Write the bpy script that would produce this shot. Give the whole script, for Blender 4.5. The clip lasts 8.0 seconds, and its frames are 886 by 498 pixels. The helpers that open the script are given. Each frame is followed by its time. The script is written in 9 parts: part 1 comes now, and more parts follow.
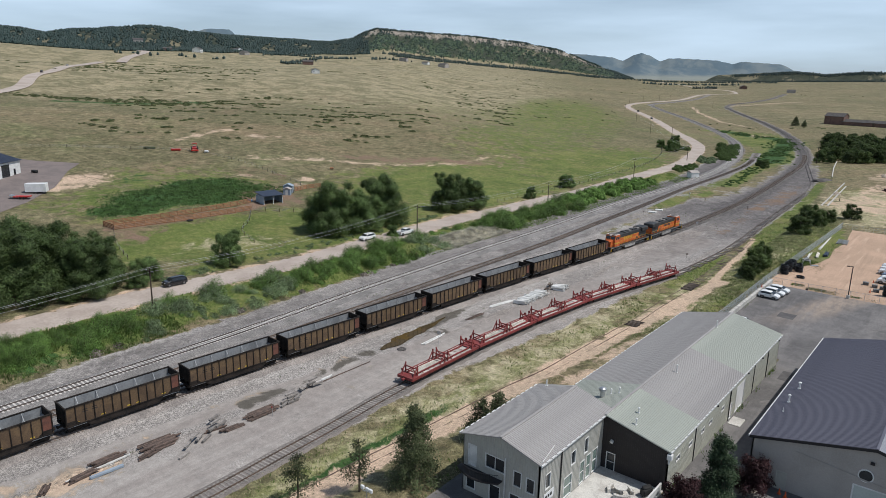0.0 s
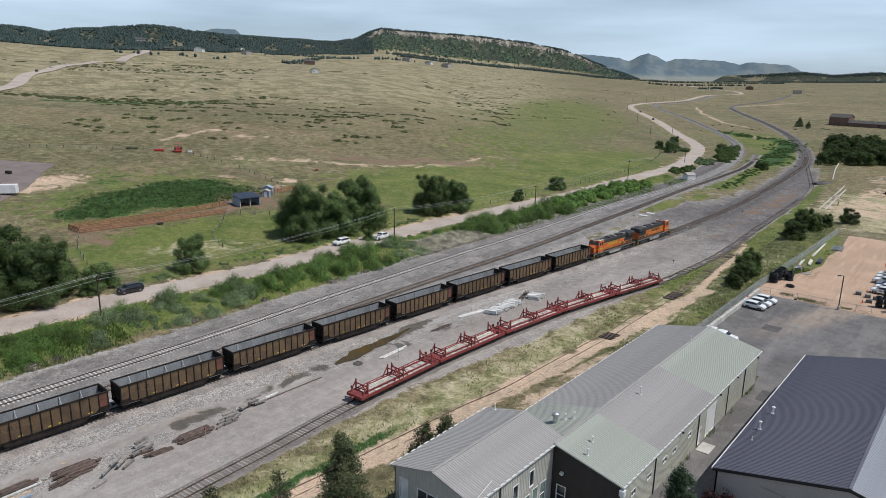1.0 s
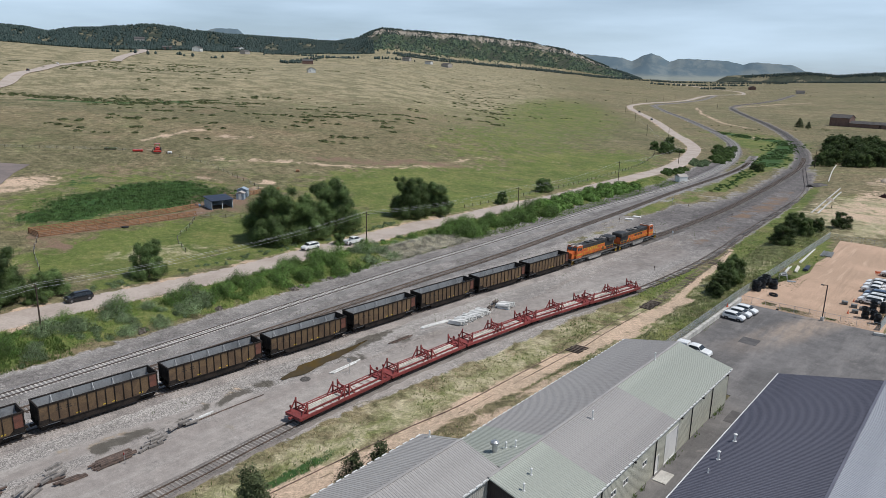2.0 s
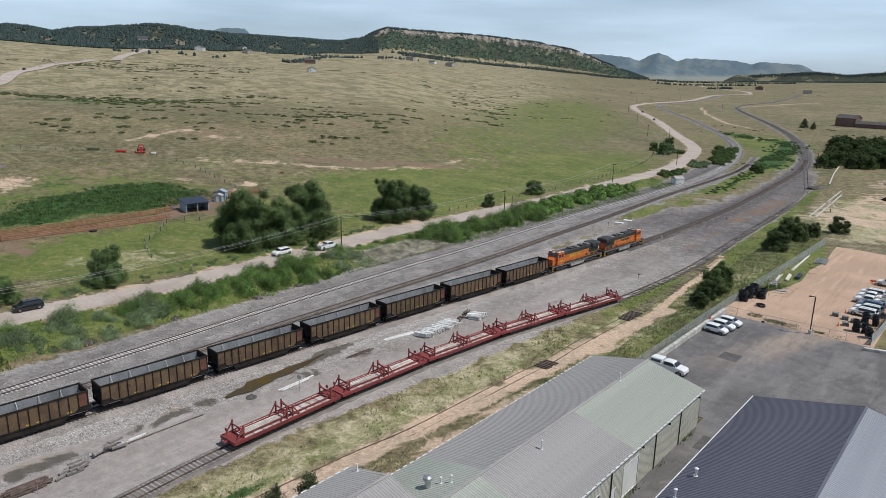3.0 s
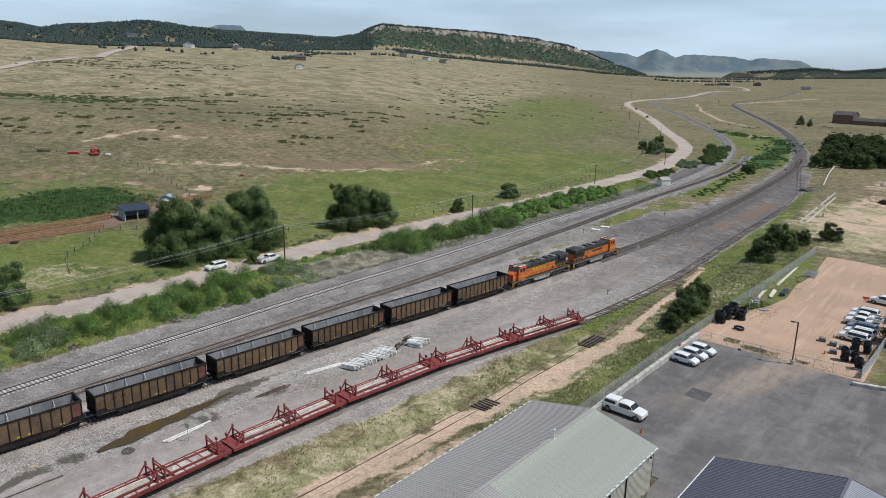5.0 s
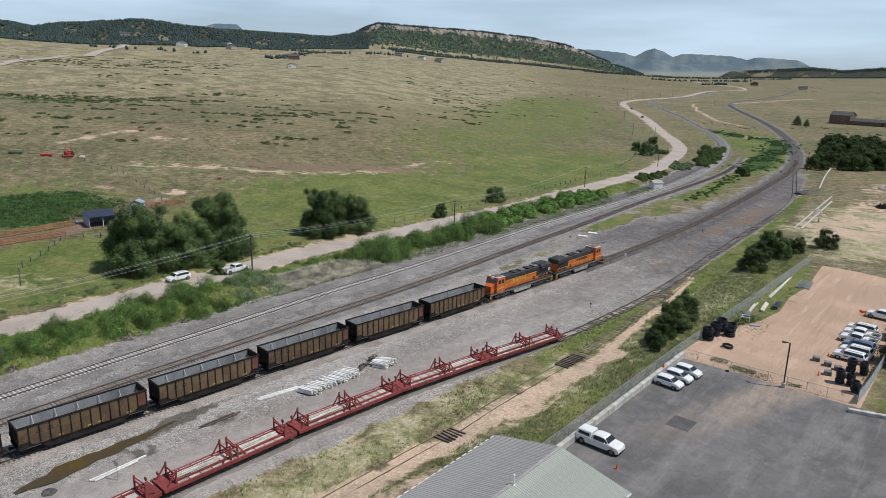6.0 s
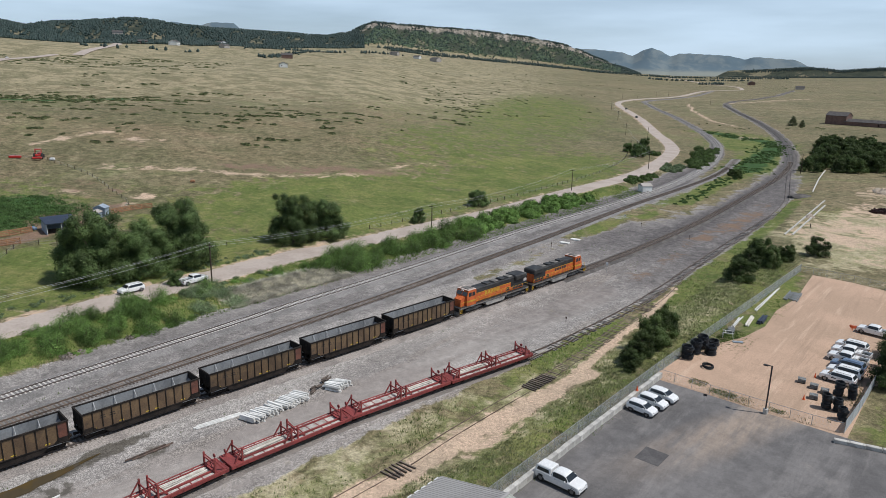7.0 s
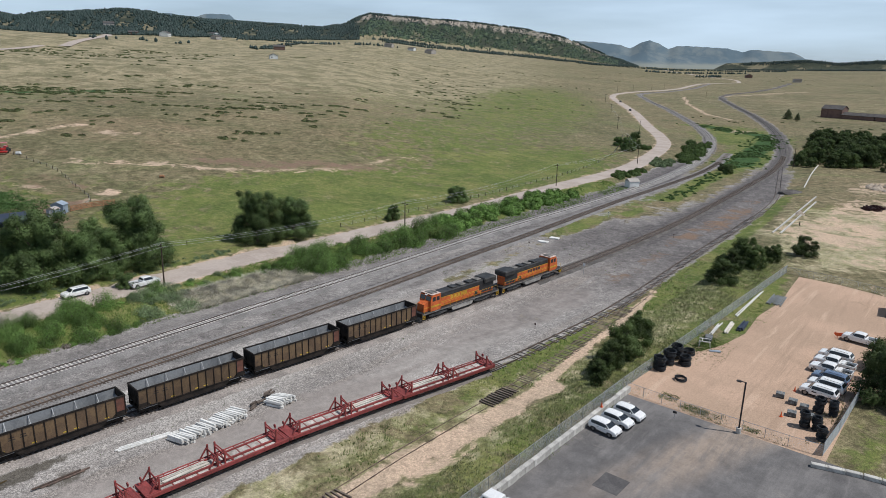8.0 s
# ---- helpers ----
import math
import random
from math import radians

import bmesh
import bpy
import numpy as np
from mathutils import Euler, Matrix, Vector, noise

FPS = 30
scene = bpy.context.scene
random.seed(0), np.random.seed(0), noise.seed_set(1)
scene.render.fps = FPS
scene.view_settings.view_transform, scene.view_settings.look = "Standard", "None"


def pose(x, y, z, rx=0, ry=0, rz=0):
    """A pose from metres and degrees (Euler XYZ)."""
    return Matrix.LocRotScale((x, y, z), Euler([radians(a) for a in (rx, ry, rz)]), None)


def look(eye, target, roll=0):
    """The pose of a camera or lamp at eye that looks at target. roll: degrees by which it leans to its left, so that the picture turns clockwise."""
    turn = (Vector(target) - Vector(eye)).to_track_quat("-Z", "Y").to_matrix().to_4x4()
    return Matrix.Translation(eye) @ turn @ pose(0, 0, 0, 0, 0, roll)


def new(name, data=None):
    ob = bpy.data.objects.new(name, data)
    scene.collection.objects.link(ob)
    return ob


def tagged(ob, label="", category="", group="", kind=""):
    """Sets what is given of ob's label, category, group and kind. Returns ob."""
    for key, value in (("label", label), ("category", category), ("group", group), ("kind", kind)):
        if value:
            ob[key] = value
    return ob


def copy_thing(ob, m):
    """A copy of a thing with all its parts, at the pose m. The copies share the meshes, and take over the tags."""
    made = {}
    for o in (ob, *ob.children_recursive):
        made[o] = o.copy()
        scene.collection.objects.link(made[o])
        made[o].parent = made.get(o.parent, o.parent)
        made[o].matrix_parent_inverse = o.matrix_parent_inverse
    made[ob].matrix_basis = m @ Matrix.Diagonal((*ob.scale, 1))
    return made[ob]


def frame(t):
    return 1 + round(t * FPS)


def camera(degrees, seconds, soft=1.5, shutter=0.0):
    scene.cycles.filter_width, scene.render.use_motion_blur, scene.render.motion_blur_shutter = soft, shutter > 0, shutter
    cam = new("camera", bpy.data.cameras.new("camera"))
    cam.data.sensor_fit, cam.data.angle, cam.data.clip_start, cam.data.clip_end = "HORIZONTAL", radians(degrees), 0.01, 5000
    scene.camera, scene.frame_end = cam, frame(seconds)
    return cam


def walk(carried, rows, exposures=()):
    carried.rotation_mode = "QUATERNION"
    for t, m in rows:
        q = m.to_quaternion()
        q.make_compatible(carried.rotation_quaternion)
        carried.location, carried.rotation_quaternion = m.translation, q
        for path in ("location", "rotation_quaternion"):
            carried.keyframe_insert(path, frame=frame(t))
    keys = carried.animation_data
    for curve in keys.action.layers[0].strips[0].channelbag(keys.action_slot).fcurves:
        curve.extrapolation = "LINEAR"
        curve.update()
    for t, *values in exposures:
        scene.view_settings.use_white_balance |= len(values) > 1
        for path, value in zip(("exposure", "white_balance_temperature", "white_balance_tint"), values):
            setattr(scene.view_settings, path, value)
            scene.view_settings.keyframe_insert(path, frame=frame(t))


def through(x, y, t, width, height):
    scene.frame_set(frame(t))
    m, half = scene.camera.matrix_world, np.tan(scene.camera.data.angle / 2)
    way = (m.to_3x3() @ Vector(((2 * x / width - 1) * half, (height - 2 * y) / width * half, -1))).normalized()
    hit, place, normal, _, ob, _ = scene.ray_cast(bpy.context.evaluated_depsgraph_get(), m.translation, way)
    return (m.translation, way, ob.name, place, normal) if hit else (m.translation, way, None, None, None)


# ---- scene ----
cam = camera(65.6, 8.0, soft=.6)
METRES, EYE, TILT, LEAN, TURN = 79.09, 45.0, 0.0, 0.0, 38.9
ROWS = [
    (0.0, 0.0, 0.0, 0.0, 0.28, -14.36, -1.09),
    (0.5, 0.0474, 0.0452, -0.0015, 0.35, -14.35, -1.12),
    (1.0, 0.0958, 0.0897, -0.0036, 0.82, -14.35, -1.17),
    (1.5, 0.144, 0.1329, -0.0051, 0.87, -14.36, -1.18),
    (3.0, 0.2845, 0.2631, -0.0051, 1.72, -14.41, -1.24),
    (3.5, 0.3255, 0.3099, -0.0061, 1.73, -14.47, -1.18),
    (4.0, 0.3591, 0.3594, -0.0072, 1.69, -14.55, -1.11),
    (4.5, 0.388, 0.4109, -0.0069, 1.7, -14.62, -1.11),
    (6.0, 0.4734, 0.568, -0.0014, 1.48, -14.72, -1.17),
    (6.5, 0.5087, 0.6195, 0.0012, 1.42, -14.75, -1.2),
    (7.0, 0.5459, 0.6702, 0.0024, 1.34, -14.78, -1.24),
    (7.5, 0.5848, 0.7202, 0.002, 1.24, -15.23, -1.3),
    (8.0, 0.6253, 0.7691, 0.0004, 1.18, -15.38, -1.34),
]
walk(cam, [(t, pose(0, 0, EYE, TILT, LEAN, TURN) @ pose(METRES * x, METRES * y, METRES * z, 90 + pitch, roll, yaw)) for t, x, y, z, yaw, pitch, roll in ROWS], [(0.0, -.5, 6500, 10), (8.0, -.5, 6500, 10)])

# ---- daylight: high sun over thin cloud ----
SUN_EL, SUN_DIR = 60.0, Vector((.905, .425, 0)).normalized()
world = bpy.data.worlds.new("sky")
scene.world = world
world.use_nodes = True
wn, wl = world.node_tree.nodes, world.node_tree.links
wn.clear()
sky = wn.new("ShaderNodeTexSky")
sky.sky_type, sky.sun_disc = 'NISHITA', False
sky.sun_elevation, sky.sun_rotation = radians(SUN_EL), math.atan2(SUN_DIR.x, SUN_DIR.y)
sky.air_density, sky.dust_density, sky.ozone_density = 1.0, .5, 2.5
coord = wn.new("ShaderNodeTexCoord")
stretch = wn.new("ShaderNodeMapping")
stretch.inputs["Scale"].default_value = (1.0, 1.0, 7.0)
wisps = wn.new("ShaderNodeTexNoise")
wisps.inputs["Scale"].default_value, wisps.inputs["Detail"].default_value = 2.3, 7
ramp = wn.new("ShaderNodeValToRGB")
ramp.color_ramp.elements[0].position, ramp.color_ramp.elements[0].color = .34, (.42, .42, .42, 1)
ramp.color_ramp.elements[1].position, ramp.color_ramp.elements[1].color = .7, (.8, .8, .8, 1)
cloud = wn.new("ShaderNodeMix")
cloud.data_type = 'RGBA'
cloud.inputs["B"].default_value = (16.6, 21.0, 25.8, 1)
back = wn.new("ShaderNodeBackground")
back.inputs["Strength"].default_value = .063
wout = wn.new("ShaderNodeOutputWorld")
wl.new(coord.outputs["Generated"], stretch.inputs["Vector"])
wl.new(stretch.outputs["Vector"], wisps.inputs["Vector"])
wl.new(wisps.outputs["Fac"], ramp.inputs["Fac"])
axes = wn.new("ShaderNodeSeparateXYZ")
wl.new(coord.outputs["Generated"], axes.inputs["Vector"])
thin = wn.new("ShaderNodeMapRange")
for key, val in (("From Min", .1), ("From Max", .6), ("To Min", 1.0), ("To Max", .15)):
    thin.inputs[key].default_value = val
wl.new(axes.outputs["Z"], thin.inputs["Value"])
veil = wn.new("ShaderNodeMath")
veil.operation = 'MULTIPLY'
wl.new(ramp.outputs["Color"], veil.inputs[0])
wl.new(thin.outputs["Result"], veil.inputs[1])
wl.new(veil.outputs[0], cloud.inputs["Factor"])
tint = wn.new("ShaderNodeMix")
tint.data_type, tint.blend_type = 'RGBA', 'MULTIPLY'
tint.inputs["Factor"].default_value, tint.inputs["B"].default_value = 1.0, (.86, 1.0, 1.16, 1)
wl.new(sky.outputs["Color"], tint.inputs["A"])
wl.new(tint.outputs["Result"], cloud.inputs["A"])
wl.new(cloud.outputs["Result"], back.inputs["Color"])
wl.new(back.outputs["Background"], wout.inputs["Surface"])

sun = new("sun", bpy.data.lights.new("sun", 'SUN'))
sun.data.energy, sun.data.angle, sun.data.color = 5.0, radians(.55), (1, .98, .95)
away = SUN_DIR * math.cos(radians(SUN_EL)) + Vector((0, 0, math.sin(radians(SUN_EL))))
sun.matrix_world = look(away * 300, (0, 0, 0))


# ---- materials ----
def node_mix(nt, fac, a, b, blend='MIX'):
    m = nt.nodes.new("ShaderNodeMix")
    m.data_type, m.blend_type = 'RGBA', blend
    for socket, v in (("Factor", fac), ("A", a), ("B", b)):
        if isinstance(v, bpy.types.NodeSocket):
            nt.links.new(v, m.inputs[socket])
        else:
            m.inputs[socket].default_value = v if isinstance(v, (int, float)) else (*v, 1)
    return m.outputs["Result"]


def node_noise(nt, vec, scale, detail=6, rough=.6, distort=0.0):
    n = nt.nodes.new("ShaderNodeTexNoise")
    n.inputs["Scale"].default_value, n.inputs["Detail"].default_value = scale, detail
    n.inputs["Roughness"].default_value, n.inputs["Distortion"].default_value = rough, distort
    nt.links.new(vec, n.inputs["Vector"])
    return n.outputs["Fac"]


def node_step(nt, v, a, b, lo=0.0, hi=1.0):
    m = nt.nodes.new("ShaderNodeMapRange")
    m.interpolation_type = 'SMOOTHSTEP'
    nt.links.new(v, m.inputs["Value"])
    for key, val in (("From Min", a), ("From Max", b), ("To Min", lo), ("To Max", hi)):
        m.inputs[key].default_value = val
    return m.outputs["Result"]


def node_math(nt, op, a, b):
    m = nt.nodes.new("ShaderNodeMath")
    m.operation = op
    for i, v in enumerate((a, b)):
        if isinstance(v, bpy.types.NodeSocket):
            nt.links.new(v, m.inputs[i])
        else:
            m.inputs[i].default_value = v
    return m.outputs[0]


def blank(name):
    m = bpy.data.materials.new(name)
    m.use_nodes = True
    nt = m.node_tree
    return m, nt, nt.nodes["Principled BSDF"]


def paint(name, col, col2=None, rough=.6, metal=0.0, scale=.6, fine=9.0, grain=.25, bump=.15, spread=(.42, .62), vary=0.0, dirt=None, dirt_at=(.55, .72), coat=0.0, spec=.35):
    """A worn surface: two tones in patches, a fine grain, optional dirt, a bump."""
    m, nt, bs = blank(name)
    tc = nt.nodes.new("ShaderNodeTexCoord").outputs["Object"]
    big, small = node_noise(nt, tc, scale, 7, .62), node_noise(nt, tc, scale * fine, 5, .65)
    col2 = col2 or tuple(c * .72 for c in col)
    out = node_mix(nt, node_step(nt, big, *spread), col, col2)
    if dirt:
        out = node_mix(nt, node_step(nt, node_noise(nt, tc, scale * 2.7, 8, .7, .4), *dirt_at), out, dirt)
    g = node_step(nt, small, .25, .75, 1 - grain, 1 + grain)
    out = node_mix(nt, 1.0, out, g, 'MULTIPLY')
    if vary:
        info = nt.nodes.new("ShaderNodeObjectInfo").outputs["Random"]
        out = node_mix(nt, 1.0, out, node_step(nt, info, 0, 1, 1 - vary, 1 + vary), 'MULTIPLY')
    nt.links.new(out, bs.inputs["Base Color"])
    nt.links.new(node_step(nt, small, .2, .8, max(.05, rough - .1), min(1, rough + .1)), bs.inputs["Roughness"])
    bs.inputs["Metallic"].default_value, bs.inputs["Coat Weight"].default_value = metal, coat
    bs.inputs["Specular IOR Level"].default_value = spec
    if bump:
        b = nt.nodes.new("ShaderNodeBump")
        b.inputs["Strength"].default_value, b.inputs["Distance"].default_value = bump, .03
        nt.links.new(small, b.inputs["Height"])
        nt.links.new(b.outputs["Normal"], bs.inputs["Normal"])
    return m


def foliage(name, col, col2, vary=.35, through=.25, rough=.6):
    """Leaves: each clump its own tone, some light through."""
    m, nt, bs = blank(name)
    geo = nt.nodes.new("ShaderNodeNewGeometry").outputs["Random Per Island"]
    tc = nt.nodes.new("ShaderNodeTexCoord").outputs["Object"]
    out = node_mix(nt, geo, col, col2)
    out = node_mix(nt, 1.0, out, node_step(nt, node_noise(nt, tc, .45, 3), .3, .7, 1 - vary, 1 + vary), 'MULTIPLY')
    info = nt.nodes.new("ShaderNodeObjectInfo").outputs["Random"]
    out = node_mix(nt, 1.0, out, node_step(nt, info, 0, 1, .7, 1.28), 'MULTIPLY')
    nt.links.new(out, bs.inputs["Base Color"])
    bs.inputs["Roughness"].default_value, bs.inputs["Specular IOR Level"].default_value = rough, .2
    if through:
        tr = nt.nodes.new("ShaderNodeBsdfTranslucent")
        nt.links.new(out, tr.inputs["Color"])
        mix = nt.nodes.new("ShaderNodeMixShader")
        mix.inputs[0].default_value = through
        nt.links.new(bs.outputs[0], mix.inputs[1])
        nt.links.new(tr.outputs[0], mix.inputs[2])
        nt.links.new(mix.outputs[0], nt.nodes["Material Output"].inputs["Surface"])
    return m


M = dict(
    road=paint("worn_pale_asphalt", (.45, .38, .33), (.38, .315, .27), .9, scale=.12, fine=20, grain=.14, bump=.2, dirt=(.42, .36, .29), dirt_at=(.6, .8)),
    lot=paint("grey_asphalt", (.125, .12, .125), (.175, .165, .165), .88, scale=.09, fine=40, grain=.16, bump=.2, dirt=(.23, .205, .19), dirt_at=(.56, .8)),
    patch=paint("dark_patched_asphalt", (.085, .08, .08), (.115, .108, .106), .9, scale=.5, grain=.25),
    ballast=paint("grey_ballast_stone", (.235, .22, .21), (.17, .16, .152), .95, scale=.25, fine=22, grain=.5, bump=.6),
    ballast_dark=paint("dark_oily_ballast", (.085, .077, .072), (.135, .122, .113), .95, scale=.3, fine=20, grain=.5, bump=.6),
    ballast_tan=paint("pinkish_grey_ballast", (.31, .275, .25), (.22, .195, .18), .95, scale=.25, fine=22, grain=.5, bump=.6),
    ballast_siding=paint("trodden_brown_grey_ballast", (.215, .188, .17), (.165, .145, .132), .95, scale=.3, fine=20, grain=.3, bump=.4),
    concrete=paint("pale_concrete", (.55, .53, .49), (.42, .4, .37), .85, scale=.5, fine=12, grain=.15, bump=.15, vary=.12, dirt=(.3, .27, .23)),
    tie_pale=paint("pale_concrete_tie", (.58, .55, .51), (.46, .43, .4), .9, scale=1.2, grain=.2, vary=.15),
    tie_wood=paint("weathered_grey_brown_timber", (.17, .135, .11), (.1, .08, .068), .9, scale=1.3, fine=7, grain=.35, vary=.3),
    tie_grey=paint("silvery_old_timber", (.285, .26, .238), (.2, .182, .168), .9, scale=1.3, fine=7, grain=.3, vary=.25),
    rail=paint("brown_steel_rail", (.17, .125, .1), (.1, .078, .066), .55, .3, scale=.6, grain=.25),
    rail_shiny=paint("polished_steel_rail", (.13, .105, .095), (.09, .075, .068), .5, .3, scale=.6, grain=.2),
    bark=paint("rough_brown_bark", (.13, .1, .075), (.07, .055, .045), .95, scale=1.5, grain=.4, bump=.6),
    pole=paint("dark_creosoted_timber", (.085, .06, .045), (.05, .036, .03), .9, scale=1.2, grain=.35),
    wire=paint("grey_aluminium_wire", (.6, .6, .61), None, .5, .1, bump=0, grain=.05),
    glass=paint("dark_window_glass", (.018, .022, .026), (.03, .035, .04), .07, bump=0, grain=.05, spec=.6),
    white=paint("white_paint", (.76, .76, .75), (.68, .68, .67), .4, grain=.06, bump=.05),
    black=paint("black_rubber", (.02, .02, .02), (.032, .031, .03), .8, scale=3, grain=.2),
    steel=paint("galvanised_steel", (.5, .51, .52), (.36, .37, .38), .4, .75, scale=2, grain=.15),
)


# ---- mesh building ----
class Build:
    """Collects the vertices and faces of one mesh."""

    def __init__(self):
        self.v, self.f = [], []

    def face(self, *pts):
        n = len(self.v)
        self.v += [tuple(p) for p in pts]
        self.f.append(tuple(range(n, n + len(pts))))

    def hull8(self, lo, hi):
        """A solid between a lower and an upper ring of equal count."""
        n, k = len(self.v), len(lo)
        self.v += [tuple(p) for p in lo] + [tuple(p) for p in hi]
        self.f.append(tuple(n + i for i in reversed(range(k))))
        self.f.append(tuple(n + k + i for i in range(k)))
        self.f += [(n + i, n + (i + 1) % k, n + k + (i + 1) % k, n + k + i) for i in range(k)]

    def box(self, x0, x1, y0, y1, z0, z1, bevel=0.0):
        if not bevel:
            self.hull8([(x0, y0, z0), (x1, y0, z0), (x1, y1, z0), (x0, y1, z0)], [(x0, y0, z1), (x1, y0, z1), (x1, y1, z1), (x0, y1, z1)])
            return
        b = min(bevel, .49 * min(x1 - x0, y1 - y0, z1 - z0))
        def ring(i, z):
            return [(x0 + i, y0 + b, z), (x0 + b, y0 + i, z), (x1 - b, y0 + i, z), (x1 - i, y0 + b, z), (x1 - i, y1 - b, z), (x1 - b, y1 - i, z), (x0 + b, y1 - i, z), (x0 + i, y1 - b, z)]
        self.rings([ring(b * .9, z0), ring(0, z0 + b), ring(0, z1 - b), ring(b * .9, z1)])

    def rings(self, rings, cap=True):
        """A skin over rings of equal count."""
        n, k = len(self.v), len(rings[0])
        for r in rings:
            self.v += [tuple(p) for p in r]
        for j in range(len(rings) - 1):
            a, b = n + j * k, n + (j + 1) * k
            self.f += [(a + i, a + (i + 1) % k, b + (i + 1) % k, b + i) for i in range(k)]
        if cap:
            self.f.append(tuple(n + i for i in reversed(range(k))))
            self.f.append(tuple(n + (len(rings) - 1) * k + i for i in range(k)))

    def tube(self, path, radii, sides=8):
        """A round bar along a path; radii one number or one for each point."""
        path = [Vector(p) for p in path]
        if isinstance(radii, (int, float)):
            radii = [radii] * len(path)
        rings = []
        for i, (p, r) in enumerate(zip(path, radii)):
            d = (path[min(i + 1, len(path) - 1)] - path[max(i - 1, 0)]).normalized()
            u = d.cross(Vector((0, 0, 1)) if abs(d.z) < .9 else Vector((1, 0, 0))).normalized()
            w = d.cross(u)
            rings.append([p + r * (math.cos(2 * math.pi * k / sides) * u + math.sin(2 * math.pi * k / sides) * w) for k in range(sides)])
        self.rings(rings)

    def bar(self, a, b, w, h=None):
        """A square bar from a to b."""
        a, b, h = Vector(a), Vector(b), h or w
        d = (b - a).normalized()
        u = d.cross(Vector((0, 0, 1)) if abs(d.z) < .95 else Vector((0, 1, 0))).normalized() * w / 2
        t = d.cross(u).normalized() * h / 2
        self.hull8([a - u - t, a + u - t, a + u + t, a - u + t], [b - u - t, b + u - t, b + u + t, b - u + t])

    def side(self, pts, x0, x1):
        """An outline in y, z pushed across from x0 to x1."""
        self.hull8([(x0, y, z) for y, z in pts], [(x1, y, z) for y, z in pts])

    def mesh(self, name, material):
        me = bpy.data.meshes.new(name)
        me.from_pydata(self.v, [], self.f)
        me.materials.append(material)
        me.validate()
        return me


def part(name, build, material, parent, label="", at=None):
    """One mesh under a thing or a part."""
    ob = new(name, build.mesh(name, material) if isinstance(build, Build) else build)
    ob.parent = parent
    if at is not None:
        ob.matrix_basis = at
    return tagged(ob, label)


def thing(name, m, label, category, group="", kind=""):
    ob = new(name)
    ob.empty_display_size = .3
    ob.matrix_basis = m
    return tagged(ob, label, category, group, kind)


def solid(name, build, material, label, category, group="", kind="", m=None):
    """A thing of one mesh."""
    ob = new(name, build.mesh(name, material))
    if m is not None:
        ob.matrix_basis = m
    return tagged(ob, label, category, group, kind)


def standing(x, y, turn=0.0, lift=0.0):
    return pose(x, y, ground(x, y) + lift, 0, 0, turn)
# ---- the lie of the land: height of the ground at any place ----
HUB = (4.0, 40.0)
BEARING = [-60, 0, 8, 16, 22, 28, 35, 45, 58, 66, 75, 130]
FOOT = [3500, 3500, 3500, 3400, 3200, 2800, 2500, 1900, 1300, 1250, 1200, 1200]
FOOT_EL = [0, 0, 0, -.2, -.27, .0, .6, 1.5, 1.1, 1.33, 1.6, 1.6]
START = [560, 560, 560, 520, 460, 400, 290, 200, 160, 155, 150, 150]
HILL_B = [-60, 24, 26.5, 28.3, 29.2, 30.5, 33.2, 37.7, 41.7, 45.3, 46.2, 47.1, 48.9, 51.9, 53.6, 57.4, 59.6, 61.4, 62.7, 64.1, 66.3, 68.5, 69.5, 70.8, 72.2, 76, 130]
HILL_EL = [-.3, -.3, .55, 1.15, 1.55, 1.95, 2.45, 2.9, 3.1, 3.3, 3.0, 2.55, 2.2, 2.35, 2.4, 2.45, 2.6, 2.85, 2.95, 2.85, 2.55, 2.4, 2.15, 2.4, 2.45, 2.3, 2.2]
FAR_B = [-60, 8.6, 10.9, 13.06, 13.84, 16.64, 17.19, 18.38, 21.2, 21.9, 22.5, 23.2, 23.9, 24.4, 25.3, 26.1, 28.3, 31, 40, 130]
FAR_EL = [.3, .3, .4, .66, 1.08, 1.26, 1.06, 1.32, 1.45, 1.42, 1.2, 1.6, 1.82, 1.7, 1.2, 1.46, 1.66, 1.7, 1.2, .5]
LOW_B = [-60, 6, 8.6, 10.9, 13.05, 15.5, 18.3, 19.5, 130]
LOW_EL = [.4, .6, .67, .45, .64, .45, .27, -.4, -.4]
YARD_Y = [-60, 31, 80, 130, 174, 235, 323, 430, 520, 700]
YARD_W = [-107, -108, -109.5, -112, -114.6, -117, -119, -135, -160, -230]
YARD_E = [-56, -56, -53.5, -48.5, -48, -53, -63, -76, -95, -150]


def ease(a, b, v):
    u = np.clip((v - a) / (b - a), 0, 1)
    return u * u * (3 - 2 * u)


def up(dist, el):
    return 45 + dist * np.tan(np.radians(el))


